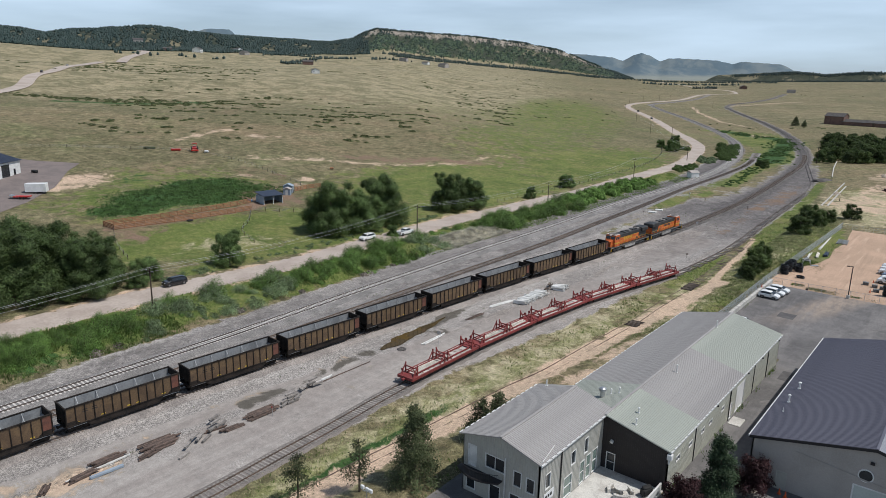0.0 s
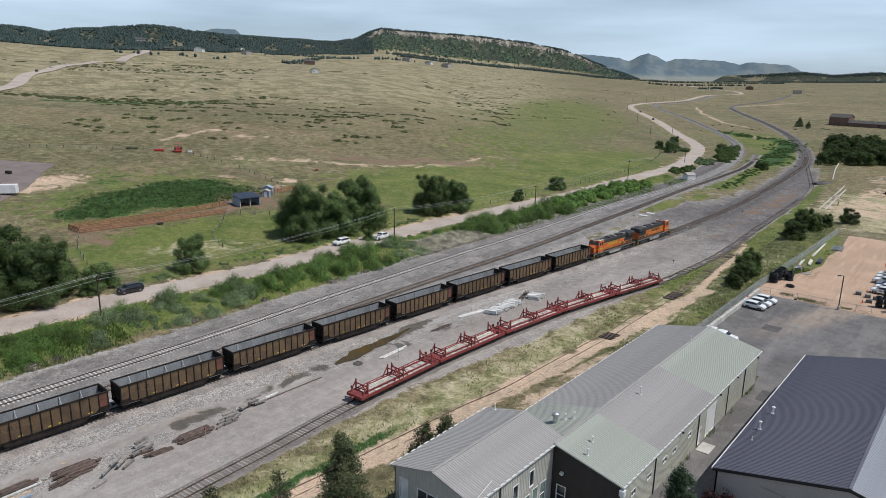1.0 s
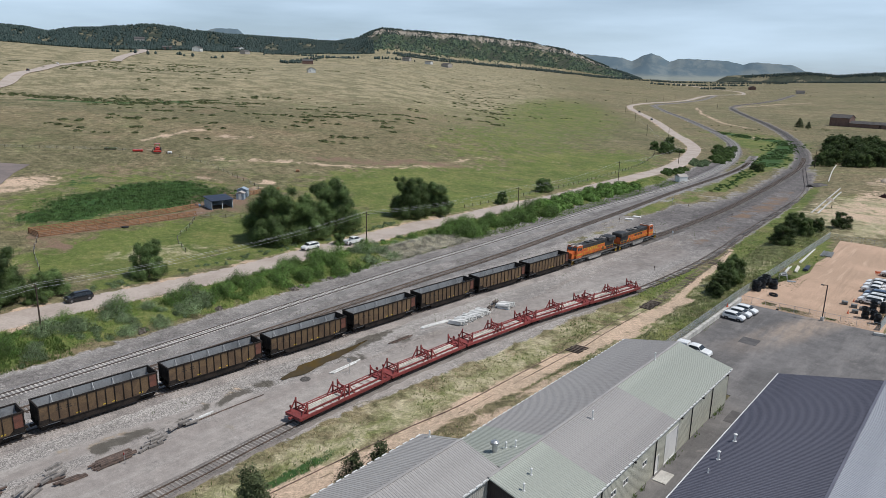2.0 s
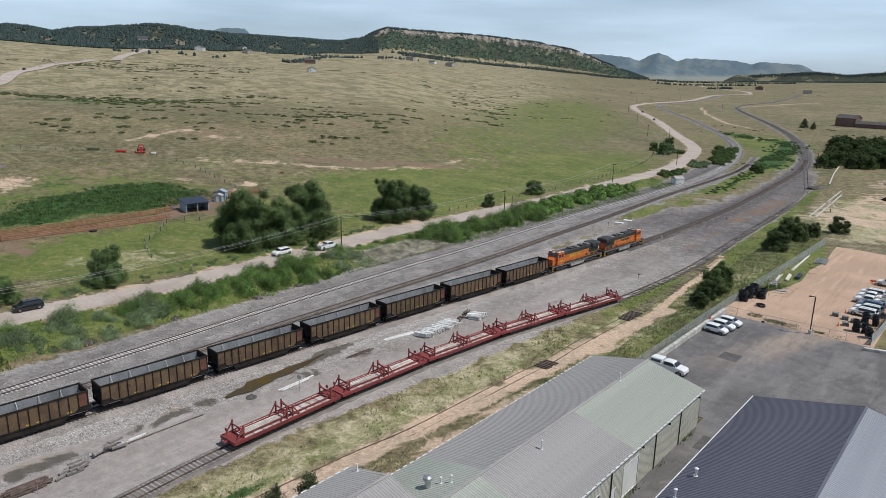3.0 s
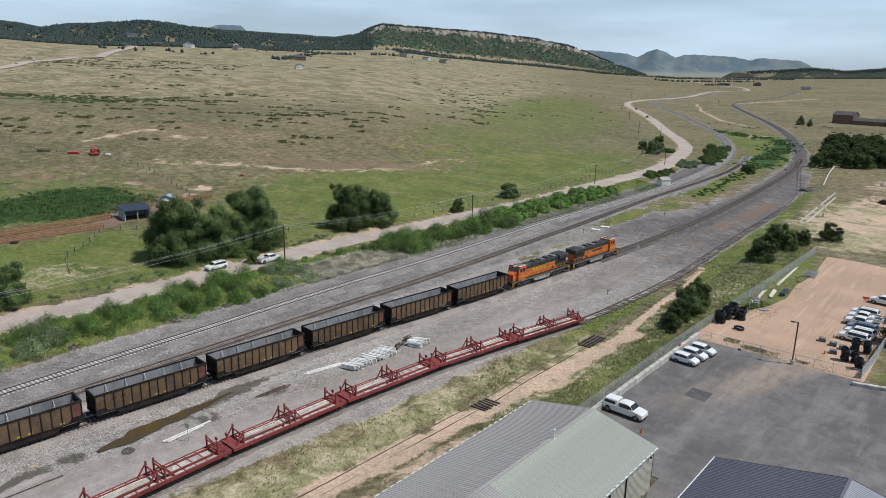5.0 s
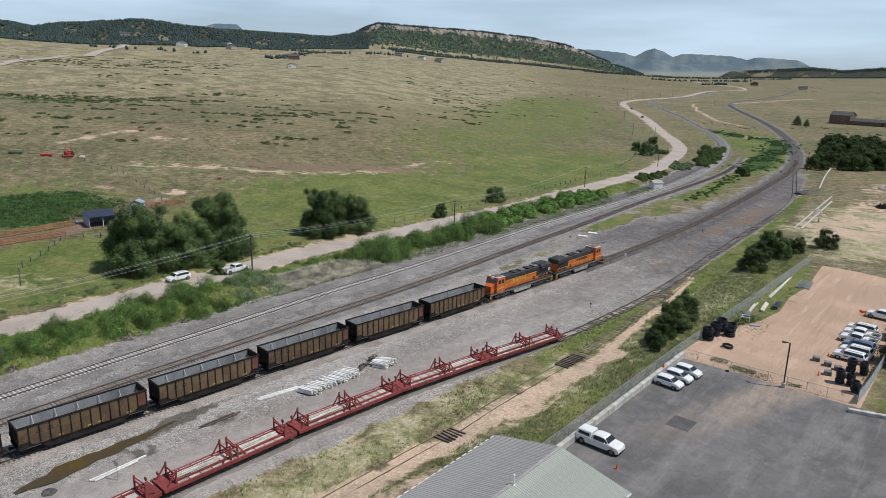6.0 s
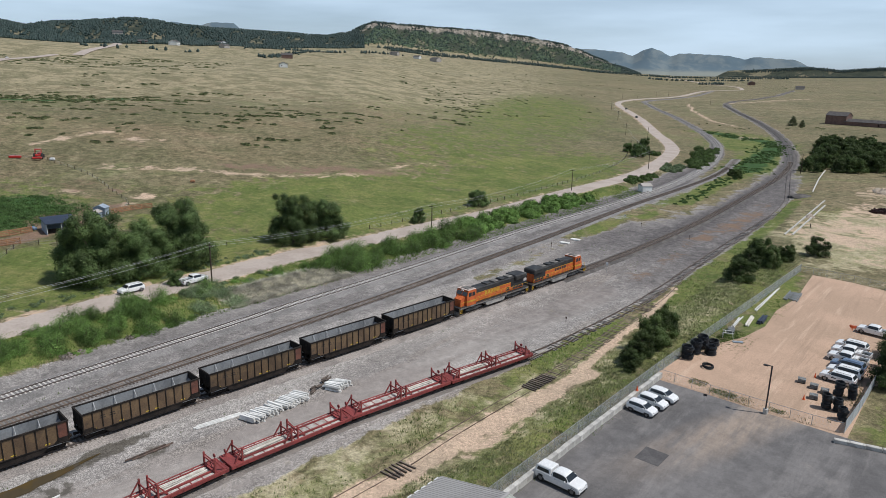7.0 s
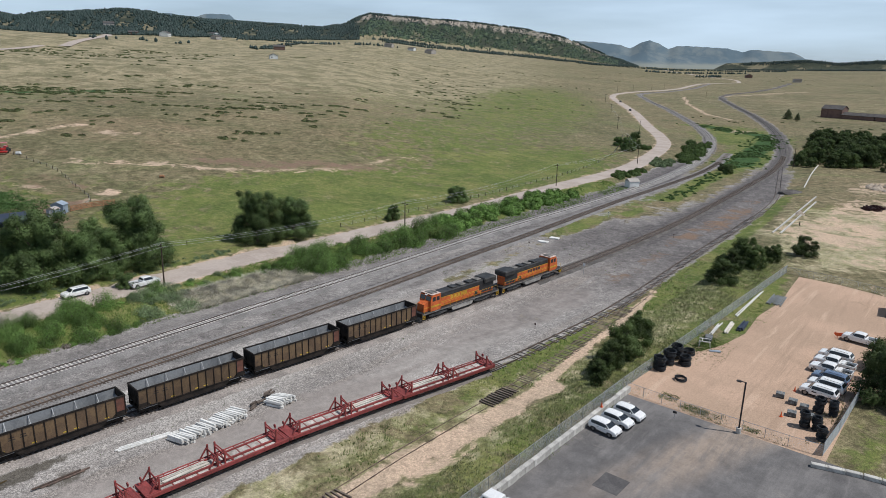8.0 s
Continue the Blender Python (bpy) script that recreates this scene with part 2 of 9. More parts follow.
def land(x, y):
    """Height of the ground at x, y (numbers or arrays)."""
    x, y = np.asarray(x, float), np.asarray(y, float)
    dx, dy = x - HUB[0], y - HUB[1]
    r, b = np.hypot(dx, dy), np.degrees(np.arctan2(-dx, dy))
    foot, start = np.interp(b, BEARING, FOOT), np.interp(b, BEARING, START)
    h1 = up(foot, np.interp(b, BEARING, FOOT_EL))
    u, s = (r - start) / (foot - start), .05
    u = np.where(u < -s, 0, np.where(u < s, (u + s) ** 2 / (4 * s), u))
    z = h1 * np.minimum(u, 1)
    # wooded hills and the flat-topped mesa
    mesa = ease(25, 28, b) * (1 - ease(45.5, 47.5, b))
    top = foot + 560 - 160 * mesa
    h2 = np.maximum(up(top, np.interp(b, HILL_B, HILL_EL)), h1)
    v = np.clip((r - foot) / (top - foot), 0, 1)
    gentle = ease(0, 1, v)
    cliff = .82 * np.minimum(v / .86, 1) ** 1.25 + .18 * ease(.86, .95, v)
    z = z + (h2 - h1) * (gentle * (1 - mesa) + cliff * mesa)
    # low wooded rises far off
    z = np.maximum(z, up(3900, np.interp(b, LOW_B, LOW_EL)) * ease(3600, 3900, r) * (1 - ease(3900, 4200, r)) * (1 - ease(19, 22, b)))
    # the rail yard lies a little lower than road, paddocks and car park
    w, e = np.interp(y, YARD_Y, YARD_W), np.interp(y, YARD_Y, YARD_E)
    yard = ease(w - 5, w, x) * (1 - ease(e, e + 9, x))
    yard = np.maximum(yard, ease(380, 560, y))
    # gentle swells in the open range
    swell = ease(180, 420, r) * (2.2 * np.sin(x / 61 + 1.3 * np.sin(y / 97)) + 1.6 * np.sin(y / 83 + x / 140)) * (1 - ease(1800, 2600, r)) * ease(24, 40, b)
    return z - 1.2 * yard + swell


def ground(x, y):
    return float(land(x, y))


def curve(points, step=2.0):
    """Even steps along a smooth line through the points."""
    p = [np.array(q[:2], float) for q in points]
    p = [2 * p[0] - p[1]] + p + [2 * p[-1] - p[-2]]
    fine = []
    for a, b, c, d in zip(p, p[1:], p[2:], p[3:]):
        n = max(4, int(np.linalg.norm(c - b) / step * 2))
        for i in range(n):
            t = i / n
            fine.append(.5 * (2 * b + (c - a) * t + (2 * a - 5 * b + 4 * c - d) * t * t + (3 * b - a - 3 * c + d) * t ** 3))
    fine = np.array(fine + [p[-2]])
    s = np.concatenate([[0], np.cumsum(np.linalg.norm(np.diff(fine, axis=0), axis=1))])
    at = np.linspace(0, s[-1], max(2, int(s[-1] / step) + 1))
    return np.stack([np.interp(at, s, fine[:, 0]), np.interp(at, s, fine[:, 1])], 1)


# ---- lines of road and rails on the plan ----
ROAD = [(-126, -60), (-127.5, 0), (-128.5, 38), (-129, 66), (-127.5, 85), (-126.5, 105), (-127.5, 124), (-128.8, 150), (-129, 186), (-128.8, 214), (-128.3, 250), (-130.5, 290), (-131.2, 321), (-131.8, 349), (-136.6, 384), (-149, 435), (-165, 483), (-189, 531), (-219, 581), (-272, 674), (-319, 749), (-373, 831), (-404, 890), (-424, 952), (-439, 1046), (-447, 1148), (-458, 1242), (-500, 1420), (-515, 1509), (-504, 1584), (-495, 1640), (-506, 1701), (-573, 1863), (-712, 2054), (-915, 2412), (-1115, 2725), (-1223, 2867)]
MAIN = [(-99.5, -60), (-100.2, 0), (-100.6, 38), (-101, 62), (-102.8, 100), (-104, 130), (-105.8, 177), (-107.8, 215), (-109, 242), (-109.6, 300), (-113, 356), (-122, 418), (-137, 481), (-158, 541), (-189.5, 607), (-227, 674), (-280.5, 766), (-341, 860), (-388, 938), (-407, 977), (-418, 1029), (-442, 1254), (-504, 1510)]
SECOND = [(-94, -60), (-94.6, 60), (-95.4, 127), (-95.6, 150), (-96.4, 175), (-97.9, 200), (-99.4, 230), (-101, 255), (-103.6, 294), (-104.6, 322), (-105.6, 350), (-108, 390), (-113, 425), (-122.5, 470)]
TRAIN = [(-89.5, -60), (-88.4, 0), (-87.5, 35), (-85.6, 68), (-83.6, 97), (-81.6, 125), (-79.2, 150), (-77.2, 175), (-75.6, 200), (-74.7, 230), (-74.6, 258), (-75.3, 285), (-76.8, 310), (-79, 342), (-82, 380), (-86, 421), (-95, 472), (-107.7, 523), (-130, 597), (-158, 673), (-201, 774), (-251, 880), (-299, 986), (-323, 1048), (-341, 1137), (-340, 1228), (-354, 1411), (-401, 1708)]
SIDING = [(-61, -60), (-61.6, 0), (-62.3, 35), (-62.9, 47), (-63.4, 57), (-64.1, 65), (-64.7, 75), (-64.9, 88), (-64.6, 100), (-63.9, 112), (-62.6, 125), (-60.6, 138), (-58.5, 149), (-56.9, 158), (-55.9, 166), (-55.4, 176), (-55, 188), (-55.1, 200), (-55.8, 215), (-57.2, 236), (-58.3, 257), (-59.9, 291), (-61.7, 322), (-65.6, 350), (-73, 381), (-82, 418), (-91, 454)]
STUB = [(-55, 0), (-54.4, 45), (-53.5, 59), (-52.1, 80), (-50.9, 90), (-50.7, 102), (-50.4, 114), (-50.1, 122), (-50.4, 131), (-50.4, 142), (-50.2, 152), (-50.5, 163), (-50.9, 172), (-51.9, 184), (-52.7, 196), (-53.4, 206), (-55.4, 220)]
LANE_LEFT = [(-480, 130), (-560, 200), (-633, 240), (-674, 275), (-785, 342), (-849, 397)]
LANE_FAR = [(-846, 421), (-908, 461), (-982, 515), (-1087, 583), (-1140, 600)]


def away_from(x, y, line, step=None):
    """Distance of places from a line of points."""
    p = np.asarray(line, float)
    best = np.full(x.shape, 1e9)
    for (ax, ay), (bx, by) in zip(p, p[1:]):
        dx, dy = bx - ax, by - ay
        t = np.clip(((x - ax) * dx + (y - ay) * dy) / (dx * dx + dy * dy + 1e-9), 0, 1)
        best = np.minimum(best, np.hypot(x - ax - t * dx, y - ay - t * dy))
    return best


def band(x, y, line, half, soft):
    return 1 - ease(half - soft, half + soft, away_from(x, y, line))


def blob(x, y, cx, cy, rx, ry, turn=0.0, soft=.6):
    c, s = math.cos(radians(turn)), math.sin(radians(turn))
    u, v = ((x - cx) * c + (y - cy) * s) / rx, (-(x - cx) * s + (y - cy) * c) / ry
    return 1 - ease(1 - soft, 1 + soft, np.hypot(u, v))


def top(*layers):
    out = layers[0]
    for a in layers[1:]:
        out = np.maximum(out, a)
    return out


GRAVEL_E = [-61, -61.5, -62.5, -59, -56.5, -55, -54.6, -58, -66, -78, -100]
MID_GREEN = [(-93, 316), (-96, 346), (-100, 378), (-101, 402)]
GULLY = [(-197, 625), (-178, 617), (-159, 594), (-143, 594), (-128, 572), (-122, 539), (-112, 474), (-104, 428)]
GRAVEL_EY = [-60, 35, 75, 112, 155, 185, 216, 288, 363, 430, 520]


def covers(x, y):
    """What covers the ground: shares of gravel, cinder, bare earth, green grass, rank weeds and wood, and a paling for
    distance haze.
    """
    w, e = np.interp(y, YARD_Y, YARD_W), np.interp(y, GRAVEL_EY, GRAVEL_E)
    yard = ease(w - 1.5, w + 1.5, x) * (1 - ease(e - 2, e + 2, x)) * (1 - ease(395, 450, y))
    strip = 1 - (.6 * blob(x, y, -98, 265, 5, 45, 2) + .75 * blob(x, y, -92, 330, 9, 50, 4) + blob(x, y, -103, 400, 12, 40, 12) + .5 * blob(x, y, -90, 205, 2.5, 26, 2) + band(x, y, MID_GREEN, 3.6, 2) + .8 * blob(x, y, -94.5, 256, 3, 14, 3) + .7 * blob(x, y, -92, 286, 3.5, 9, 3))
    gravel = np.maximum(yard * np.clip(strip, 0, 1), top(band(x, y, MAIN, 4.2, 1.5), band(x, y, TRAIN, 5, 2) * (y > 380)))
    cinder = top(.74 * ease(165, 250, y), .52 * (1 - ease(-92, -89, x)), .85 * blob(x, y, -79, 330, 8, 90, 4), .6 * blob(x, y, -63, 245, 8, 60, 4), band(x, y, [(-97.5, 175), (-100, 240), (-104, 300)], 2.2, 1.2), band(x, y, TRAIN, 5, 2) * (y > 250), band(x, y, MAIN, 5, 2) * (y > 330), .4 * blob(x, y, -66, 190, 9, 45, 4)) * gravel
    earth = top(1.3 * band(x, y, [(-54.5, 20), (-53.3, 50), (-51.3, 80), (-50, 98), (-48.8, 122), (-47.8, 141), (-46, 160)], 2.0, 1.6),
                1.3 * band(x, y, [(-47.2, 152), (-47.6, 160), (-48.5, 168), (-49.8, 180), (-50.6, 192), (-51.9, 203), (-53.6, 214)], .8, .6), .85 * blob(x, y, -114.2, 154, 3.2, 15),
                .9 * blob(x, y, -47.5, 133, 4, 12), .8 * blob(x, y, -44, 98, 3, 20),
                .45 * band(x, y, [(-80.5, 15), (-79.6, 35), (-78.6, 52), (-78.2, 62), (-79, 74)], 1.3, 1.0), .8 * blob(x, y, -76, 26, 3, 9),
                band(x, y, [(-40, 200), (-38, 260)], .1, .1),
                .78 * blob(x, y, -35, 300, 16, 26), .72 * blob(x, y, -30, 345, 20, 26), .55 * blob(x, y, -10, 300, 22, 60), .7 * blob(x, y, -38, 395, 12, 22),
                .9 * blob(x, y, -240, 101, 9, 16, 40), .75 * blob(x, y, -219, 155, 8, 3, 20), .7 * blob(x, y, -196, 160, 4, 3), .75 * blob(x, y, -205, 168, 6, 4),
                .8 * band(x, y, [(-250, 178), (-239, 191), (-231, 203), (-215, 215), (-205, 228), (-198, 243), (-197, 262)], 3.2, 4.5), .85 * band(x, y, [(-299, 172), (-306, 187), (-310, 200), (-312, 208)], 2.2, 2.2), .6 * band(x, y, [(-197, 264), (-204, 291), (-196, 304)], 2, 3), .6 * blob(x, y, -290, 211, 14, 5, 60),
                .7 * band(x, y, ROAD, 5.4, 1.2), band(x, y, [(-355, 1000), (-300, 870), (-232, 740), (-199, 704)], 2.5, 2), .9 * blob(x, y, -157, 603, 7, 13),
                .8 * band(x, y, [(-328, 1070), (-300, 1250), (-280, 1330)], 7, 3))
    green = top(.5 * blob(x, y, -3.5, 176, 7.5, 13), band(x, y, [(-118, -40), (-118.5, 60), (-118, 160), (-121, 260), (-124, 330)], 7.5, 2.5) * (y < 330),
                1.1 * blob(x, y, -158, 104, 18, 32, 4), .85 * blob(x, y, -146, 150, 13, 60, 6), 1.0 * blob(x, y, -150, 215, 18, 70, 4), .95 * blob(x, y, -172, 215, 34, 62, 6), .85 * blob(x, y, -165, 330, 36, 90, 8),
                .66 * blob(x, y, -352, 620, 62, 290, 27), .3 * blob(x, y, -330, 480, 95, 160, 38), .6 * blob(x, y, -235, 375, 45, 120, 30), 1.1 * band(x, y, MID_GREEN, 4.2, 2), .95 * band(x, y, [(-49.5, 195), (-52, 215), (-54, 236), (-54.6, 256), (-56, 292), (-58, 314), (-62, 345)], 2.4, 1.4), .95 * band(x, y, GULLY, 14, 8), .9 * blob(x, y, -94.5, 256, 3, 14, 3), .8 * blob(x, y, -92, 286, 3.5, 9, 3), .9 * band(x, y, [(-137, 80), (-135.5, 106), (-134, 127), (-136, 160)], 3.5, 2), .75 * blob(x, y, -147, 300, 12, 70, 3),
                .85 * blob(x, y, -56, 78, 2.4, 55, -2), .7 * blob(x, y, -42.5, 140, 4.5, 40), .55 * blob(x, y, -51, 160, 5, 60), .85 * blob(x, y, -58, 290, 4, 70, 4), .9 * blob(x, y, -43, 205, 7, 60), .9 * blob(x, y, -33.5, 212, 2.2, 34, 3), .95 * blob(x, y, -50.5, 222, 2.5, 38, 3), .95 * blob(x, y, -53.6, 168, 3, 20), .45 * blob(x, y, -54, 120, 4, 30),
                .9 * blob(x, y, -150, 575, 30, 70, 20), .9 * blob(x, y, -108, 450, 8, 70, 8), .75 * blob(x, y, -100, 330, 4, 45, 4), .6 * blob(x, y, -96, 262, 4, 34, 3), .55 * blob(x, y, -90, 205, 2.5, 26, 2),
                .55 * blob(x, y, -215, 118, 40, 50), .6 * blob(x, y, -45, 330, 8, 20))
    weeds = top(.85 * band(x, y, GULLY, 7, 4), .6 * blob(x, y, -113, 30, 4, 24), 1.15 * blob(x, y, -204, 124, 13, 26, -12), 1.0 * blob(x, y, -199, 99, 8, 13, 10), 1.0 * blob(x, y, -214, 132, 10, 16), .9 * blob(x, y, -55, 47, 1.6, 26, 1), .4 * blob(x, y, -236, 118, 8, 14), band(x, y, [(-470, 190), (-440, 230), (-445, 280)], 6, 5) * .8)
    dx, dy = x - HUB[0], y - HUB[1]
    r, b = np.hypot(dx, dy), np.degrees(np.arctan2(-dx, dy))
    foot = np.interp(b, BEARING, FOOT)
    mesa = ease(25, 28, b) * (1 - ease(45.5, 47.5, b))
    wood = ease(foot * .97 + 95 * mesa, foot * 1.04 + 70 * mesa, r) * ease(22, 27, b)
    wood = np.maximum(wood, ease(3300, 3450, r) * (1 - ease(4150, 4250, r)) * (1 - ease(19, 21, b)))
    wood = np.maximum(wood, ease(4150, 4400, r) * .55 * (1 - ease(30, 34, b)))
    rock = mesa * ease(foot + 325, foot + 342, r) * (1 - ease(foot + 388, foot + 405, r)) * (.62 + .3 * np.sin(b * 9) * np.sin(b * 23)) + .26 * mesa * ease(foot + 120, foot + 330, r) * (.6 + .4 * np.sin(b * 5 + r / 40))
    wet = top(band(x, y, [(-77.6, 52), (-77.4, 64), (-77.6, 80), (-78.3, 92), (-79.8, 108)], 1.2, 1.2) * .75, .5 * blob(x, y, -74.5, 96, 2, 12))
    dry = top(.7 * blob(x, y, -56, 85, 6, 75, 2), .6 * blob(x, y, -47, 145, 6, 42), .6 * blob(x, y, -44, 200, 5, 45), .95 * blob(x, y, -30, 300, 22, 48), .5 * blob(x, y, -150, 100, 8, 14))
    dust = top(1.3 * band(x, y, [(-80.6, 10), (-79.8, 35), (-78.8, 52), (-77.6, 62), (-76.5, 72)], 1.5, 1.0), .8 * (1 - ease(85, 130, y)) * ease(-77.5, -74.5, x), .85 * band(x, y, [(-70, 20), (-69, 80), (-67.5, 120), (-65.5, 160), (-64, 200)], 4.2, 2.5), .6 * blob(x, y, -88, 200, 5, 60, 3), .5 * blob(x, y, -70, 175, 6, 40, 4)) * gravel
    # No ground cover: weight of the haze put into the grass colour by range.
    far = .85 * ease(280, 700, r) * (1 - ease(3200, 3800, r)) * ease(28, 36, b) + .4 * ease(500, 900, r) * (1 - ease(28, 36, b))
    pale = top(1.5 * blob(x, y, -114.8, 154, 3.0, 14, 1, .4))
    soil = top(.5 * blob(x, y, -67, 268, 3.5, 22, 2), .55 * blob(x, y, -67, 305, 4.5, 34, 4), .4 * blob(x, y, -64, 228, 3, 20, 2), .7 * band(x, y, [(-230, 218), (-212, 232), (-206, 247), (-196, 264)], 7, 6), 1.0 * band(x, y, [(-181, 84), (-180, 108), (-180, 126), (-186, 142)], 3.2, 1.6), .95 * blob(x, y, -187, 140, 12, 10), .6 * blob(x, y, -196, 148, 8, 14), .5 * blob(x, y, -172, 84, 8, 6), .5 * blob(x, y, -222, 160, 20, 8))
    return dict(soil=soil, pale=pale, dust=dust, far=far, dry=dry, rock=rock, wet=wet, gravel=gravel, cinder=cinder, earth=earth, green=green, weeds=weeds, wood=wood)


def ground_material():
    m, nt, bs = blank("prairie_ground")
    tc = nt.nodes.new("ShaderNodeTexCoord").outputs["Object"]
    broad, mid, small, tiny = node_noise(nt, tc, .007, 9, .62, .5), node_noise(nt, tc, .06, 9, .68, .3), node_noise(nt, tc, .7, 7, .7), node_noise(nt, tc, 8.0, 5, .75)

    ragged = node_noise(nt, tc, .16, 10, .72, .6)

    def share(name, amount=.55, a=.38, b=.62):
        at = nt.nodes.new("ShaderNodeAttribute")
        at.attribute_name = name
        jag = node_math(nt, 'MULTIPLY_ADD', node_step(nt, ragged, .3, .7), amount)
        jag.node.inputs[2].default_value = -amount / 2
        return node_step(nt, node_math(nt, 'ADD', at.outputs["Fac"], jag), a, b)

    straw, olive = (.215, .17, .1), (.132, .118, .063)
    col = node_mix(nt, node_step(nt, broad, .4, .6), straw, olive)
    col = node_mix(nt, node_step(nt, mid, .38, .66, 0, .7), col, (.205, .18, .104))
    rough_grass, brown = node_noise(nt, tc, .33, 10, .75, .3), node_noise(nt, tc, .016, 9, .7, .8)
    swathe = node_noise(nt, tc, .045, 12, .82, .4)
    col = node_mix(nt, node_step(nt, swathe, .5, .6, 0, .75), col, (.12, .118, .058))
    col = node_mix(nt, node_step(nt, swathe, .46, .36, 0, .7), col, (.28, .23, .145))
    col = node_mix(nt, node_step(nt, brown, .54, .66, 0, .6), col, (.25, .18, .115))
    col = node_mix(nt, node_step(nt, brown, .46, .34, 0, .55), col, (.16, .175, .075))
    col = node_mix(nt, node_step(nt, rough_grass, .5, .68, 0, .7), col, (.13, .13, .065))
    col = node_mix(nt, node_step(nt, rough_grass, .46, .3, 0, .5), col, (.32, .27, .18))
    col = node_mix(nt, node_step(nt, small, .52, .7, 0, .5), col, (.14, .135, .065))
    col = node_mix(nt, 1.0, col, node_step(nt, rough_grass, .36, .64, 1.28, .68), 'MULTIPLY')
    col = node_mix(nt, 1.0, col, node_step(nt, node_noise(nt, tc, 1.4, 6, .8), .36, .64, .78, 1.2), 'MULTIPLY')
    # Paler grass tones far off stand in for aerial haze.
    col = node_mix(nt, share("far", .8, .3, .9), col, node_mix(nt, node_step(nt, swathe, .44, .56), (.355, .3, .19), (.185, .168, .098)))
    lush = node_mix(nt, node_step(nt, mid, .35, .65), (.14, .172, .046), (.082, .116, .03))
    lush = node_mix(nt, node_step(nt, small, .45, .7, 0, .6), lush, (.2, .19, .08))
    lush = node_mix(nt, node_step(nt, swathe, .46, .62, 0, .6), lush, (.235, .215, .085))
    lush = node_mix(nt, node_step(nt, rough_grass, .5, .64, 0, .5), lush, (.07, .1, .026))
    col = node_mix(nt, share("green", .9, .28, .72), col, lush)
    col = node_mix(nt, share("dry", .9, .3, .85), col, node_mix(nt, node_step(nt, rough_grass, .4, .6), (.43, .375, .25), (.27, .255, .135)))
    col = node_mix(nt, share("weeds", .7), col, node_mix(nt, node_step(nt, small, .35, .65), (.03, .07, .02), (.055, .105, .032)))
    bare = node_mix(nt, node_step(nt, mid, .4, .62), (.55, .405, .295), (.46, .35, .255))
    bare = node_mix(nt, node_step(nt, small, .5, .75, 0, .6), bare, (.3, .235, .15))
    col = node_mix(nt, share("earth", 1.15, .42, .85), col, bare)
    stone = node_mix(nt, node_step(nt, mid, .36, .62), (.355, .328, .305), (.255, .234, .218))
    stone = node_mix(nt, node_step(nt, small, .5, .72, 0, .5), stone, (.33, .3, .27))
    lane = nt.nodes.new("ShaderNodeMapping")
    lane.inputs["Scale"].default_value = (1, .1, 1)
    lane.inputs["Rotation"].default_value = (0, 0, radians(4))
    nt.links.new(tc, lane.inputs["Vector"])
    worn = node_noise(nt, lane.outputs["Vector"], .16, 9, .68, .6)
    stone = node_mix(nt, node_step(nt, worn, .5, .62, 0, .5), stone, (.4, .378, .355))
    stone = node_mix(nt, node_step(nt, worn, .46, .36, 0, .5), stone, (.245, .208, .178))
    stone = node_mix(nt, 1.0, stone, node_step(nt, node_noise(nt, tc, 4.0, 2, .5), .38, .62, .8, 1.22), "MULTIPLY")
    dusty = share("dust", .7, .25, .85)
    stone = node_mix(nt, dusty, stone, node_mix(nt, node_step(nt, worn, .4, .6), (.295, .262, .24), (.37, .338, .31)))
    stone = node_mix(nt, share("cinder", .3, .15, .95), stone, node_mix(nt, node_step(nt, small, .35, .65), (.092, .084, .083), (.14, .127, .124)))
    col = node_mix(nt, node_math(nt, 'MULTIPLY', share("gravel", .7), node_math(nt, 'SUBTRACT', 1.0, node_math(nt, 'MULTIPLY', share("earth", 1.15, .42, .85), .9))), col, stone)
    col = node_mix(nt, share("soil", .8, .35, .8), col, node_mix(nt, node_step(nt, small, .35, .65), (.25, .165, .118), (.17, .12, .085)))
    col = node_mix(nt, share("pale", .7), col, node_mix(nt, node_step(nt, small, .35, .65), (.6, .55, .46), (.4, .36, .3)))
    col = node_mix(nt, share("wet", .8, .4, .7), col, (.12, .108, .092))
    col = node_mix(nt, share("wood", .3), col, node_mix(nt, node_step(nt, node_noise(nt, tc, .02, 8, .7), .35, .65), (.032, .042, .03), (.06, .066, .046)))
    col = node_mix(nt, node_math(nt, "MULTIPLY", share("wood", .3), node_step(nt, node_noise(nt, tc, .008, 8, .7, .6), .53, .6, 0, .85)), col, (.21, .185, .12))
    col = node_mix(nt, share("rock", .9, .45, .8), col, (.33, .285, .24))
    fleck = node_noise(nt, tc, 2.2, 6, .8)
    sharp = node_step(nt, dusty, 0, 1, 1, .3)
    col = node_mix(nt, sharp, col, node_mix(nt, 1.0, col, node_step(nt, tiny, .32, .68, .55, 1.45), 'MULTIPLY'))
    col = node_mix(nt, sharp, col, node_mix(nt, 1.0, col, node_step(nt, fleck, .34, .66, .74, 1.24), 'MULTIPLY'))
    col = node_mix(nt, 1.0, col, node_step(nt, small, .25, .75, .86, 1.14), 'MULTIPLY')
    nt.links.new(col, bs.inputs["Base Color"])
    bs.inputs["Roughness"].default_value, bs.inputs["Specular IOR Level"].default_value = .95, .15
    b = nt.nodes.new("ShaderNodeBump")
    b.inputs["Strength"].default_value, b.inputs["Distance"].default_value = .35, .07
    nt.links.new(node_math(nt, 'ADD', small, node_math(nt, 'MULTIPLY', tiny, .6)), b.inputs["Height"])
